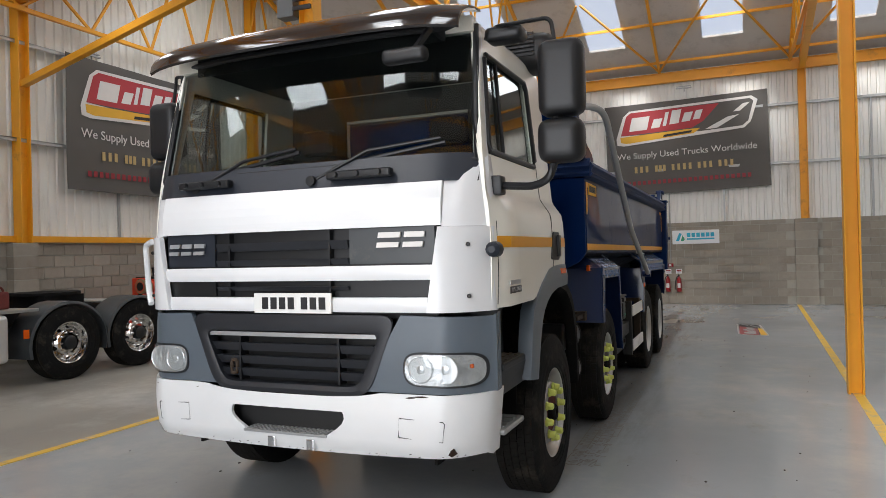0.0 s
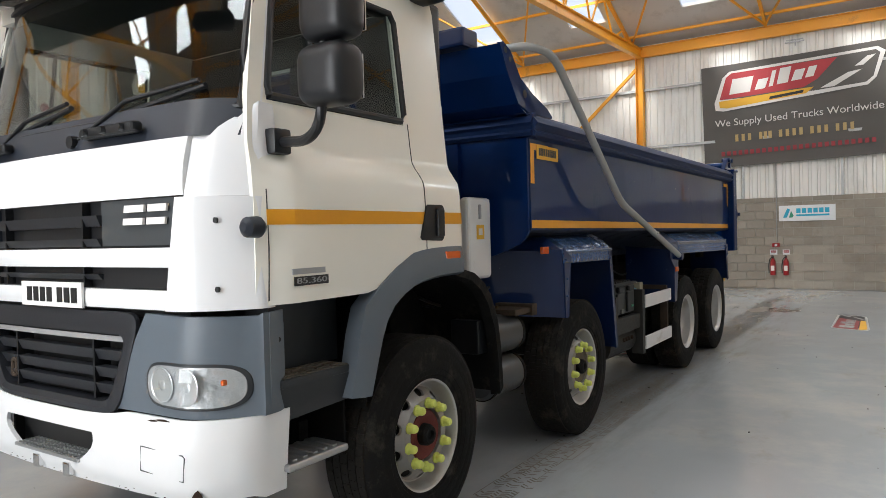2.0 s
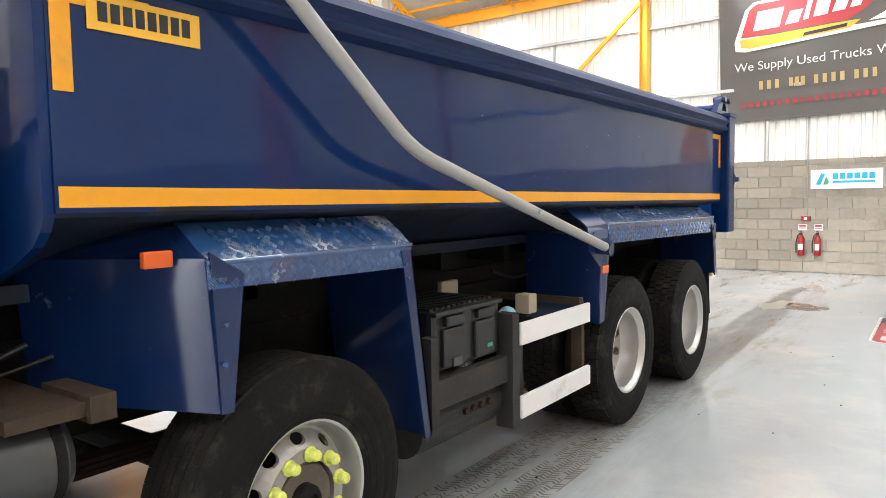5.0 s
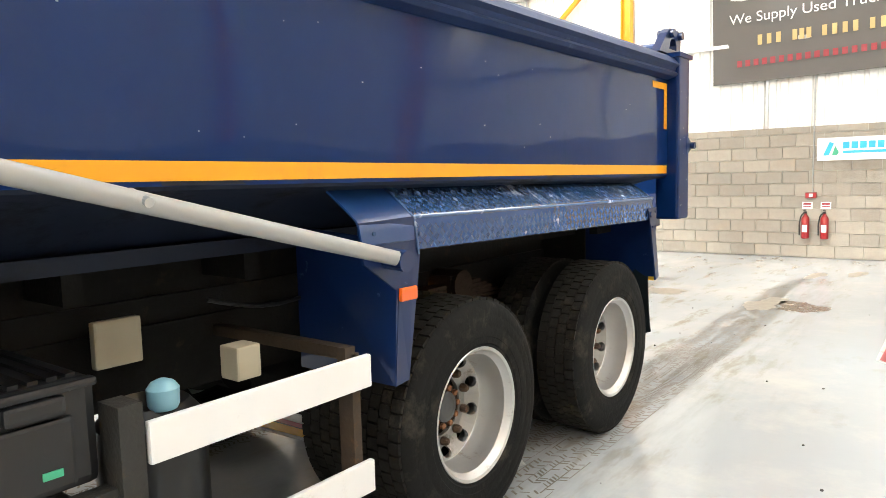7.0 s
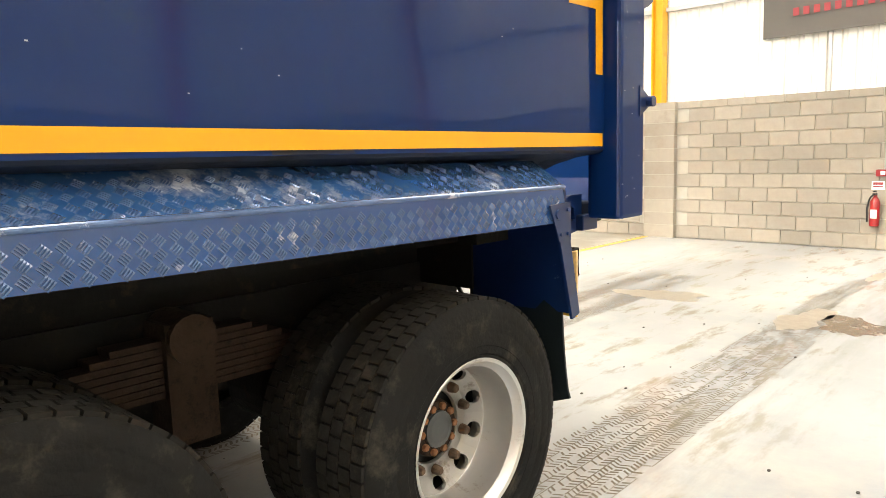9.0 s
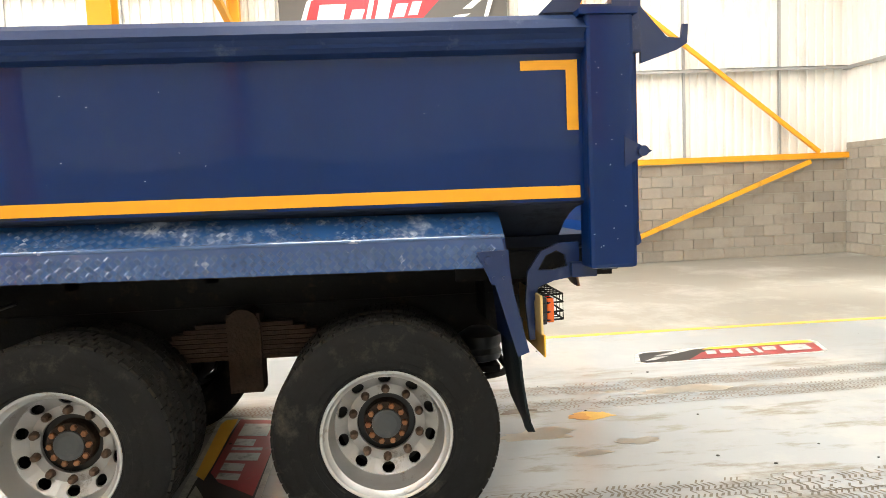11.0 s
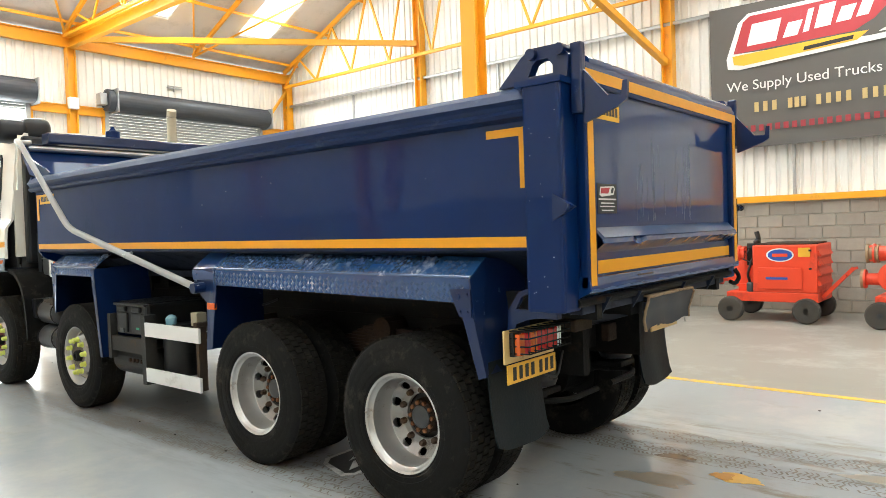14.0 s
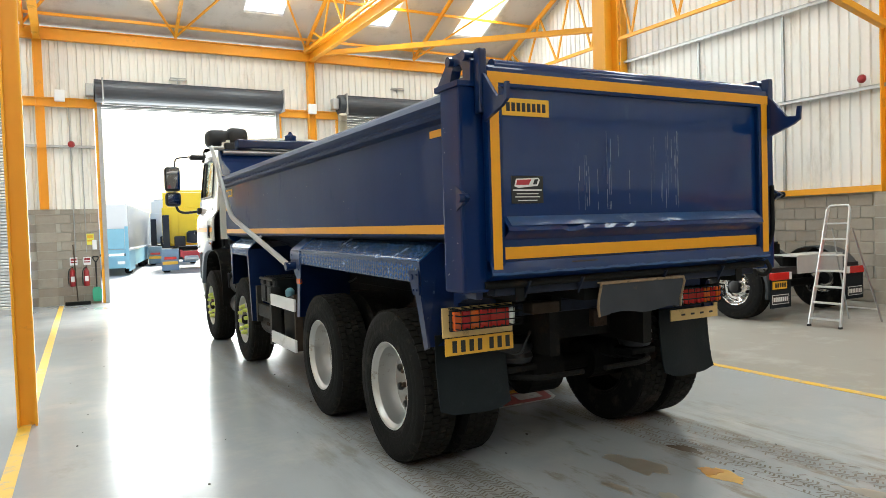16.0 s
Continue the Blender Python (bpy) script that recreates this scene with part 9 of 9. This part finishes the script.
    for y in (-0.58, 0.62):
        for x in (0.58, -0.58):
            wh = bmesh.new()
            lathe(wh, [(-0.07, 0.12), (-0.075, 0.19), (-0.05, 0.21), (0.05, 0.21), (0.075, 0.19), (0.07, 0.12)], 24, "X", (x, y, 0.21))
            w = part("wheel", wh, M_DUSTY, t, "dusty rubber wheel", smooth=True)
            part("wheel_centre", lathe(bmesh.new(), [(-0.05, 0.02), (-0.05, 0.12), (0.05, 0.12), (0.05, 0.05), (0.07, 0.045), (0.07, 0.01)], 18, "X", (x, y, 0.21)), M_GREYBOX, w)
    dbar = bmesh.new()
    bar(dbar, (0.2, 0.78, 0.40), (0.2, 1.24, 0.90), 0.06)
    bar(dbar, (0.2, 1.22, 0.88), (0.2, 1.30, 0.91), 0.04)
    rod(dbar, (0.08, 1.13, 0.78), (0.32, 1.13, 0.78), 0.02)
    part("drawbar", dbar, M_COMP, t, "orange-red drawbar")
    t.matrix_world = m
    return t


pa = pump(pose(-8.74, 8.06, 0), "orange-red engine pump on wheels beside the gable wall")
pb = copy_thing(pa, pose(-8.55, 10.34, 0, 0, 0, -2))
pb["label"] = "orange-red engine pump with drawbar raised beside the wall"

# ---- step ladder ----
ld = thing("step_ladder", "silver aluminium folding step ladder standing open", "ladder", at=(-6.55, 6.66, 0), turn=3)
for s in (-1, 1):
    part("stile", bar(bmesh.new(), (0.0, 0.235 * s, 0.0), (-0.42, 0.165 * s, 1.75), 0.022, 0.055), M_ALU, ld, "aluminium stile")
    part("foot", boxes((-0.035, 0.03, 0.235 * s - 0.018, 0.235 * s + 0.018, 0.0, 0.03), bevel=0.004), M_BLACKP, ld, "black rubber foot")
    part("rear_leg", bar(bmesh.new(), (-1.12, 0.25 * s, 0.0), (-0.5, 0.15 * s, 1.45), 0.016, 0.022), M_GALV, ld, "grey tubular rear leg")
for k in range(7):
    z = 0.12 + 0.235 * k
    f_ = z / 1.75
    w = 0.232 - 0.07 * f_
    part("tread", boxes((-0.42 * f_ - 0.045, -0.42 * f_ + 0.04, -w, w, z - 0.012, z + 0.012), bevel=0.004), M_ALU, ld, "flat ribbed tread")
part("top_loop", pipe(bmesh.new(), [(-0.42, -0.165, 1.74), (-0.43, -0.145, 1.80), (-0.43, 0.145, 1.80), (-0.42, 0.165, 1.74)], 0.016, 10, 0.04), M_ALU, ld)
part("rear_brace", bar(bmesh.new(), (-1.035, -0.235, 0.2), (-1.035, 0.235, 0.2), 0.02), M_ALU, ld)

# ---- parked tractor unit ----
tu = thing("tractor_unit", "dark parked lorry tractor unit without trailer", "truck", at=(-7.60, -0.19, 0))
fr = bmesh.new()
for sx in (1, -1):
    box(fr, min(sx * 0.38, sx * 0.46), max(sx * 0.38, sx * 0.46), 0.2, 5.75, 0.75, 1.0)
box(fr, -0.5, 0.5, 5.6, 5.78, 0.75, 0.98)
part("chassis_frame", fr, M_CHASSIS, tu, "black chassis frame")
for y in (4.15, 5.42):
    part("axle", rod(bmesh.new(), (-1.0, y, 0.5), (1.0, y, 0.5), 0.07), M_CHASSIS, tu)
    for sx in (1, -1):
        w = new("wheel")
        w.parent = tu
        part("tyre", tyre_mesh(0.30), M_TYRE, w, smooth=True)
        part("tread", tread_mesh(0.30, False), M_TREAD, w)
        part("rim", wheel_rim(True), M_CHROME, w, "polished alloy rim", smooth=True)
        part("disc", wheel_disc(True), M_CHROME, w, "polished alloy disc")
        part("hub", lathe(bmesh.new(), [(0.05, 0.11), (0.15, 0.10), (0.17, 0.07), (0.175, 0.02)], 24, "X"), M_BLACKP, w, smooth=True)
        for k in range(10):
            a = 2 * math.pi * k / 10
            nb = lathe(bmesh.new(), [(0.12, 0.018), (0.15, 0.015)], 8, "X", (0, 0.15 * math.cos(a), 0.15 * math.sin(a)))
            part("wheel_nut", nb, M_CHROME, w)
        w.matrix_local = pose(sx * 1.10, y, 0.525, 0, 0, 0 if sx > 0 else 180)
        rows = []
        for k in range(17):
            a = radians(-14 + k * 208 / 16)
            rows.append([(sx * 0.78, y - 0.64 * math.cos(a), 0.52 + 0.60 * math.sin(a)), (sx * 1.24, y - 0.64 * math.cos(a), 0.52 + 0.60 * math.sin(a)), (sx * 1.26, y - 0.61 * math.cos(a), 0.52 + 0.57 * math.sin(a))])
        part("mudguard", shell(bmesh.new(), rows, (0, 0, -0.012)), M_GREYBOX, tu, "dark grey plastic mudguard", smooth=True)
fw5 = bmesh.new()
lathe(fw5, [(1.17, 0.52), (1.21, 0.52), (1.215, 0.4), (1.215, 0.06)], 32, "Z", (0, 4.7, 0))
box(fw5, -0.45, 0.45, 4.35, 5.05, 1.0, 1.17)
part("fifth_wheel", fw5, M_CHASSIS, tu, "greasy black coupling plate")
for sx in (1, -1):
    tk = boxes((min(sx * 0.6, sx * 1.24), max(sx * 0.6, sx * 1.24), 1.6, 3.25, 0.36, 1.0), bevel=0.09, seg=4)
    tkp = part("fuel_tank", tk, M_ALU, tu, "aluminium fuel tank with black straps")
    for y in (2.45, 2.95):
        part("strap", boxes((min(sx * 0.58, sx * 1.256), max(sx * 0.58, sx * 1.256), y, y + 0.06, 0.35, 1.012), bevel=0.02), M_BLACKP, tkp)
    part("marker_lamp", boxes((min(sx * 1.25, sx * 1.265), max(sx * 1.25, sx * 1.265), 2.75, 2.83, 0.72, 0.84)), M_AMBER, tu, "amber marker lamp")
    part("marker_lamp", boxes((min(sx * 1.25, sx * 1.265), max(sx * 1.25, sx * 1.265), 3.42, 3.5, 0.66, 0.78)), M_AMBER, tu, "amber marker lamp")
    part("catwalk", boxes((min(sx * 0.4, sx * 1.2), max(sx * 0.4, sx * 1.2), 1.6, 3.7, 1.01, 1.05), bevel=0.008), M_GALV, tu, "metal catwalk plate")
    part("mud_flap", boxes((min(sx * 0.72, sx * 1.22), max(sx * 0.72, sx * 1.22), 6.07, 6.085, 0.22, 0.68), bevel=0.004), M_MUD, tu, "black mud flap")
    part("tail_lamp", boxes((min(sx * 0.80, sx * 1.2), max(sx * 0.80, sx * 1.2), 6.05, 6.12, 0.66, 0.78), bevel=0.01), M_REDL, tu, "red tail lamp")
    part("reverse_lamp", boxes((min(sx * 0.74, sx * 0.798), max(sx * 0.74, sx * 0.798), 6.05, 6.12, 0.66, 0.78), bevel=0.01), M_CLEARL, tu, "clear reversing lamp")
    fb_ = part("flap_badge", boxes((min(sx * 0.78, sx * 1.18), max(sx * 0.78, sx * 1.18), 6.0852, 6.089, 0.28, 0.43)), M_BWHITE, tu, "white-bordered flap badge")
    part("badge_ground", boxes((min(sx * 0.79, sx * 1.17), max(sx * 0.79, sx * 1.17), 6.0892, 6.091, 0.29, 0.42)), M_INK, fb_)
    pieces("badge_mark", [(min(sx * (0.81 + 0.045 * k), sx * (0.842 + 0.045 * k)), max(sx * (0.81 + 0.045 * k), sx * (0.842 + 0.045 * k)), 6.0912, 6.0925, 0.32, 0.39) for k in range(8)], M_BWHITE, fb_)
    part("lamp_bracket", boxes((min(sx * 0.45, sx * 1.22), max(sx * 0.45, sx * 1.22), 5.75, 6.0, 0.72, 0.84)), M_BLACKP, tu)
np_ = part("number_plate", boxes((0.84, 1.18, 6.09, 6.10, 0.52, 0.64)), M_PLATEY, tu, "yellow number plate")
pieces("plate_mark", [(0.87 + 0.055 * k, 0.906 + 0.055 * k, 6.10, 6.1025, 0.545, 0.615) for k in range(5)], M_INK, np_)
part("deck_plate", boxes((-0.75, 0.45, 5.5, 6.0, 0.99, 1.02), (-0.75, 0.45, 6.0, 6.02, 0.72, 1.02), bevel=0.006), M_ALU, tu, "ribbed aluminium deck plate")
cb = bmesh.new()
box(cb, -1.22, 1.22, -0.9, 1.25, 0.9, 3.4, bevel=0.12, seg=3)
part("cab", cb, M_COWL, tu, "dark painted cab")
rk = boxes((0.92, 1.02, 1.28, 1.40, 1.1, 2.2))
part("cable_rack", rk, M_CHASSIS, tu, "perforated cable rack behind the cab")
jc = thing("jerry_can", "dark red plastic fuel can standing on the catwalk", "fuel can", at=(-6.80, 3.16, 1.05))
jb = boxes((-0.09, 0.09, -0.2, 0.16, 0.0, 0.24), bevel=0.04, seg=3)
part("body", jb, M_RED_RUST, jc, "dark red can body")
part("handle", pipe(bmesh.new(), [(0, -0.12, 0.23), (0, -0.1, 0.30), (0, 0.1, 0.30), (0, 0.14, 0.20)], 0.016, 8, 0.04), M_RED_RUST, jc)
part("spout", rod(bmesh.new(), (0, -0.18, 0.2), (0, -0.38, 0.30), 0.02, 10, 0.012), M_RED_RUST, jc)
gv = thing("rag", "crumpled yellow cloth lying on the catwalk", "cloth", at=(-6.60, 2.86, 1.05))
rg = bmesh.new()
bmesh.ops.create_icosphere(rg, subdivisions=3, radius=0.2)
for v in rg.verts:
    n_ = noise.noise(v.co * 9)
    v.co = Vector((v.co.x * 0.55, v.co.y, max(0.0, v.co.z) * 0.22)) * (1 + 0.35 * n_)
part("cloth", rg, M_BYEL, gv, smooth=True)

# ---- the yard outside ----
def parked_lorry(x, y, turn, paint, label):
    t = thing("lorry", label, "lorry", group="lorries in the yard")
    c = bmesh.new()
    box(c, -1.22, 1.22, -1.1, 1.1, 1.15, 3.0, bevel=0.1, seg=3)
    slab(c, [(-1.15, -1.0, 2.98), (-1.15, -0.6, 3.5), (-1.15, 0.6, 3.72), (-1.15, 1.08, 3.68), (-1.15, 1.08, 2.98)], (2.3, 0, 0))
    part("cab", c, paint, t)
    part("bumper", boxes((-1.25, 1.25, -1.15, -0.8, 0.4, 1.1), bevel=0.05), M_GREYBOX, t)
    part("windscreen", boxes((-1.1, 1.1, -1.13, -1.1, 2.0, 2.9)), M_COWL, t)
    for sx in (1, -1):
        part("rear_rib", boxes((min(sx * 0.42, sx * 0.5), max(sx * 0.42, sx * 0.5), 1.1, 1.15, 1.3, 2.9), bevel=0.01), paint, t)
        part("side_fairing", slab(bmesh.new(), [(sx * 1.2, 0.9, 1.0), (sx * 1.2, 1.55, 1.0), (sx * 1.2, 1.5, 1.9), (sx * 1.2, 1.35, 2.6), (sx * 1.2, 0.9, 2.65)], (-sx * 0.30, 0, 0)), M_COWL, t, "dark grey side fairing")
    part("roof_bar", boxes((-1.0, 1.0, 0.9, 1.12, 3.70, 3.80), bevel=0.03), paint, t)
    part("air_filter", lathe(bmesh.new(), [(1.25, 0.2), (1.3, 0.3), (1.75, 0.3), (1.85, 0.2)], 20, "Z", (-0.15, 1.55, 0)), M_COWL, t, "dark round air filter", smooth=True)
    part("air_lines", boxes((0.2, 0.7, 1.2, 1.5, 1.1, 1.6), bevel=0.06, seg=3), M_COWL, t)
    for sx in (1, -1):
        part("chassis_frame", boxes((min(sx * 0.36, sx * 0.46), max(sx * 0.36, sx * 0.46), -1, 4.2, 0.7, 0.98)), M_BRED, t, "red chassis rail")
    part("cross_member", boxes((-0.36, 0.36, 4.05, 4.2, 0.62, 0.95), bevel=0.02), M_BRED, t, "red rear cross member")
    part("air_tank", lathe(bmesh.new(), [(-0.3, 0.05), (-0.28, 0.12), (0.28, 0.12), (0.3, 0.05)], 16, "X", (0, 4.3, 0.62)), M_GALV, t, "silver air tank", smooth=True)
    part("fifth_wheel", boxes((-0.5, 0.5, 3.0, 3.9, 1.0, 1.15), bevel=0.04), M_CHASSIS, t)
    for yy in (-0.3, 3.4):
        for sx in (1, -1):
            part("wheel", lathe(bmesh.new(), [(-0.14, 0.3), (-0.15, 0.46), (-0.1, 0.5), (0.1, 0.5), (0.15, 0.46), (0.14, 0.3)], 24, "X", (sx * 1.05, yy, 0.5)), M_TYRE, t)
            part("mudguard", boxes((min(sx * 0.8, sx * 1.24), max(sx * 0.8, sx * 1.24), yy - 0.6, yy + 0.6, 1.02, 1.08), bevel=0.02), M_GREYBOX, t)
    for sx in (1, -1):
        tp = part("tail_panel", boxes((min(sx * 0.52, sx * 1.24), max(sx * 0.52, sx * 1.24), 4.1, 4.25, 0.12, 1.06), bevel=0.03), M_TAILB, t, "slate blue tail panel")
        part("tail_lamp", boxes((min(sx * 0.62, sx * 1.12), max(sx * 0.62, sx * 1.12), 4.251, 4.29, 0.60, 0.72), bevel=0.01), M_REDL, tp)
        part("marker_plate", boxes((min(sx * 0.56, sx * 1.2), max(sx * 0.56, sx * 1.2), 4.251, 4.265, 0.38, 0.52)), M_PLATEY, tp, "yellow marker plate")
    t.matrix_world = pose(x, y, -0.02, 0, 0, turn)
    return t


parked_lorry(-2.32, -23.7, -8, M_YTRUCK, "yellow tractor unit with slate tail panels parked in the yard")
parked_lorry(-2.75, -32.5, -9, M_SIGNW, "pale lorry with a red chassis parked behind the yellow one")
parked_lorry(-9.5, -44.0, 10, M_WHITE, "white lorry parked far off in the yard")
tl = thing("box_trailer", "white box trailer with pale turquoise skirts in the yard", "trailer")
part("body", boxes((-1.25, 1.25, -7, 7, 1.12, 3.05), bevel=0.04), M_WHITE, tl, "white box body")
part("end_frame", boxes((-1.26, -1.12, 7.001, 7.05, 0.3, 2.1), (1.12, 1.26, 7.001, 7.05, 0.3, 2.1), (-1.12, 1.12, 7.001, 7.05, 0.95, 1.12), bevel=0.01), M_TEAL, tl, "pale turquoise end frame")
part("end_panel", boxes((-1.1, 1.1, 7.001, 7.03, 1.14, 2.0), bevel=0.01), M_TEAL, tl, "turquoise lower end panel")
part("end_lamp", boxes((-1.1, -0.8, 7.051, 7.08, 0.5, 0.62), bevel=0.01), M_CLEARL, tl, "clear end lamp")
part("end_bumper", boxes((-1.2, 1.2, 6.9, 7.0, 0.32, 0.85), bevel=0.03), M_TEAL, tl)
for sx in (1, -1):
    part("skirt", boxes((min(sx * 1.22, sx * 1.26), max(sx * 1.22, sx * 1.26), -7, 4.2, 0.35, 1.10), bevel=0.01), M_TEAL, tl, "pale turquoise side skirt")
    part("skirt", boxes((min(sx * 1.22, sx * 1.26), max(sx * 1.22, sx * 1.26), 4.3, 6.9, 0.18, 1.10), bevel=0.01), M_TEAL, tl, "pale turquoise side skirt")
    part("skirt_rail", boxes((min(sx * 1.255, sx * 1.28), max(sx * 1.255, sx * 1.28), -7, 6.9, 1.05, 1.13), bevel=0.006), M_SIGNW, tl, "white rail over the skirt")
    for yy in (-2.0, -3.3, -4.6, 5.0):
        part("wheel", lathe(bmesh.new(), [(-0.14, 0.3), (-0.15, 0.46), (-0.1, 0.5), (0.1, 0.5), (0.15, 0.46), (0.14, 0.3)], 24, "X", (sx * 1.05, yy, 0.5)), M_TYRE, tl)
tl.matrix_world = pose(0.86, -26.77, -0.02, 0, 0, -9.5)
hz = thing("distant_sheds", "pale low sheds at the far side of the yard", "building")
for k, (x0, x1, h) in enumerate(((-60, -25, 6), (-22, 5, 5), (10, 50, 7))):
    part("shed", boxes((x0, x1, -150, -130, 0, h)), M_CLAD, hz)


# ---- blockwork ----
BW, BH, JOINT = 0.44, 0.215, 0.010
block_meshes = {}


def block_mesh(w, h):
    key = (round(w, 3), round(h, 3))
    if key not in block_meshes:
        bm = boxes((0, w, -0.012, 0.004, 0, h), bevel=0.004, seg=1)
        me = bpy.data.meshes.new("block")
        bm.to_mesh(me)
        bm.free()
        me.materials.append(M_BLOCK)
        block_meshes[key] = me
    return block_meshes[key]


def lay_blocks(wall, origin, along, inward, length, top, near, skip=()):
    """Courses of blocks on a wall face: those of the stretch near are objects, the rest one mesh."""
    o, d, n = Vector((*origin, 0)), Vector((*along, 0)), Vector((*inward, 0))
    rest = bmesh.new()
    rng = random.Random(int(length * 10))
    course = 0
    z = JOINT
    while z + 0.05 < top:
        h = min(BH, top - z - 0.004)
        s = -(BW + JOINT) / 2 if course % 2 else 0.0
        while s < length:
            a, b = max(s, 0), min(s + BW, length)
            s += BW + JOINT
            if b - a < 0.06 or any(x0 < (a + b) / 2 < x1 for x0, x1 in skip):
                continue
            p = o + d * a + n * (0.0 + rng.uniform(-0.002, 0.002))
            q = Matrix((d, -n, Vector((0, 0, 1)))).transposed().to_4x4()
            m = Matrix.Translation(p + Vector((0, 0, z))) @ q
            if near[0] < a < near[1]:
                ob = new("block", block_mesh(b - a, h))
                ob.parent = wall
                ob.matrix_local = m
            else:
                i0 = len(rest.verts)
                box(rest, 0, b - a, -0.012, 0.004, 0, h, m=m)
        z += BH + JOINT
        course += 1
    tagged(part("blocks", rest, M_BLOCK, wall), kind="stuff")


lay_blocks(wall_back, (X_FAR, Y_BACK), (-1, 0), (0, -1), X_FAR - X_SIDE, SILL, (10.6, 21.5), [(X_FAR - x - 0.3, X_FAR - x + 0.3) for x in PX])
lay_blocks(wall_side, (X_SIDE, Y_DOOR), (0, 1), (1, 0), Y_BACK - Y_DOOR, SILL_SIDE, (9.5, 21.0), [(y - Y_DOOR - 0.27, y - Y_DOOR + 0.27) for y in GABLE_Y])
lay_blocks(wall_door, (4.2, Y_DOOR), (-1, 0), (0, 1), 1.75, SILL, (-1, 3), [(0.36, 0.80)])
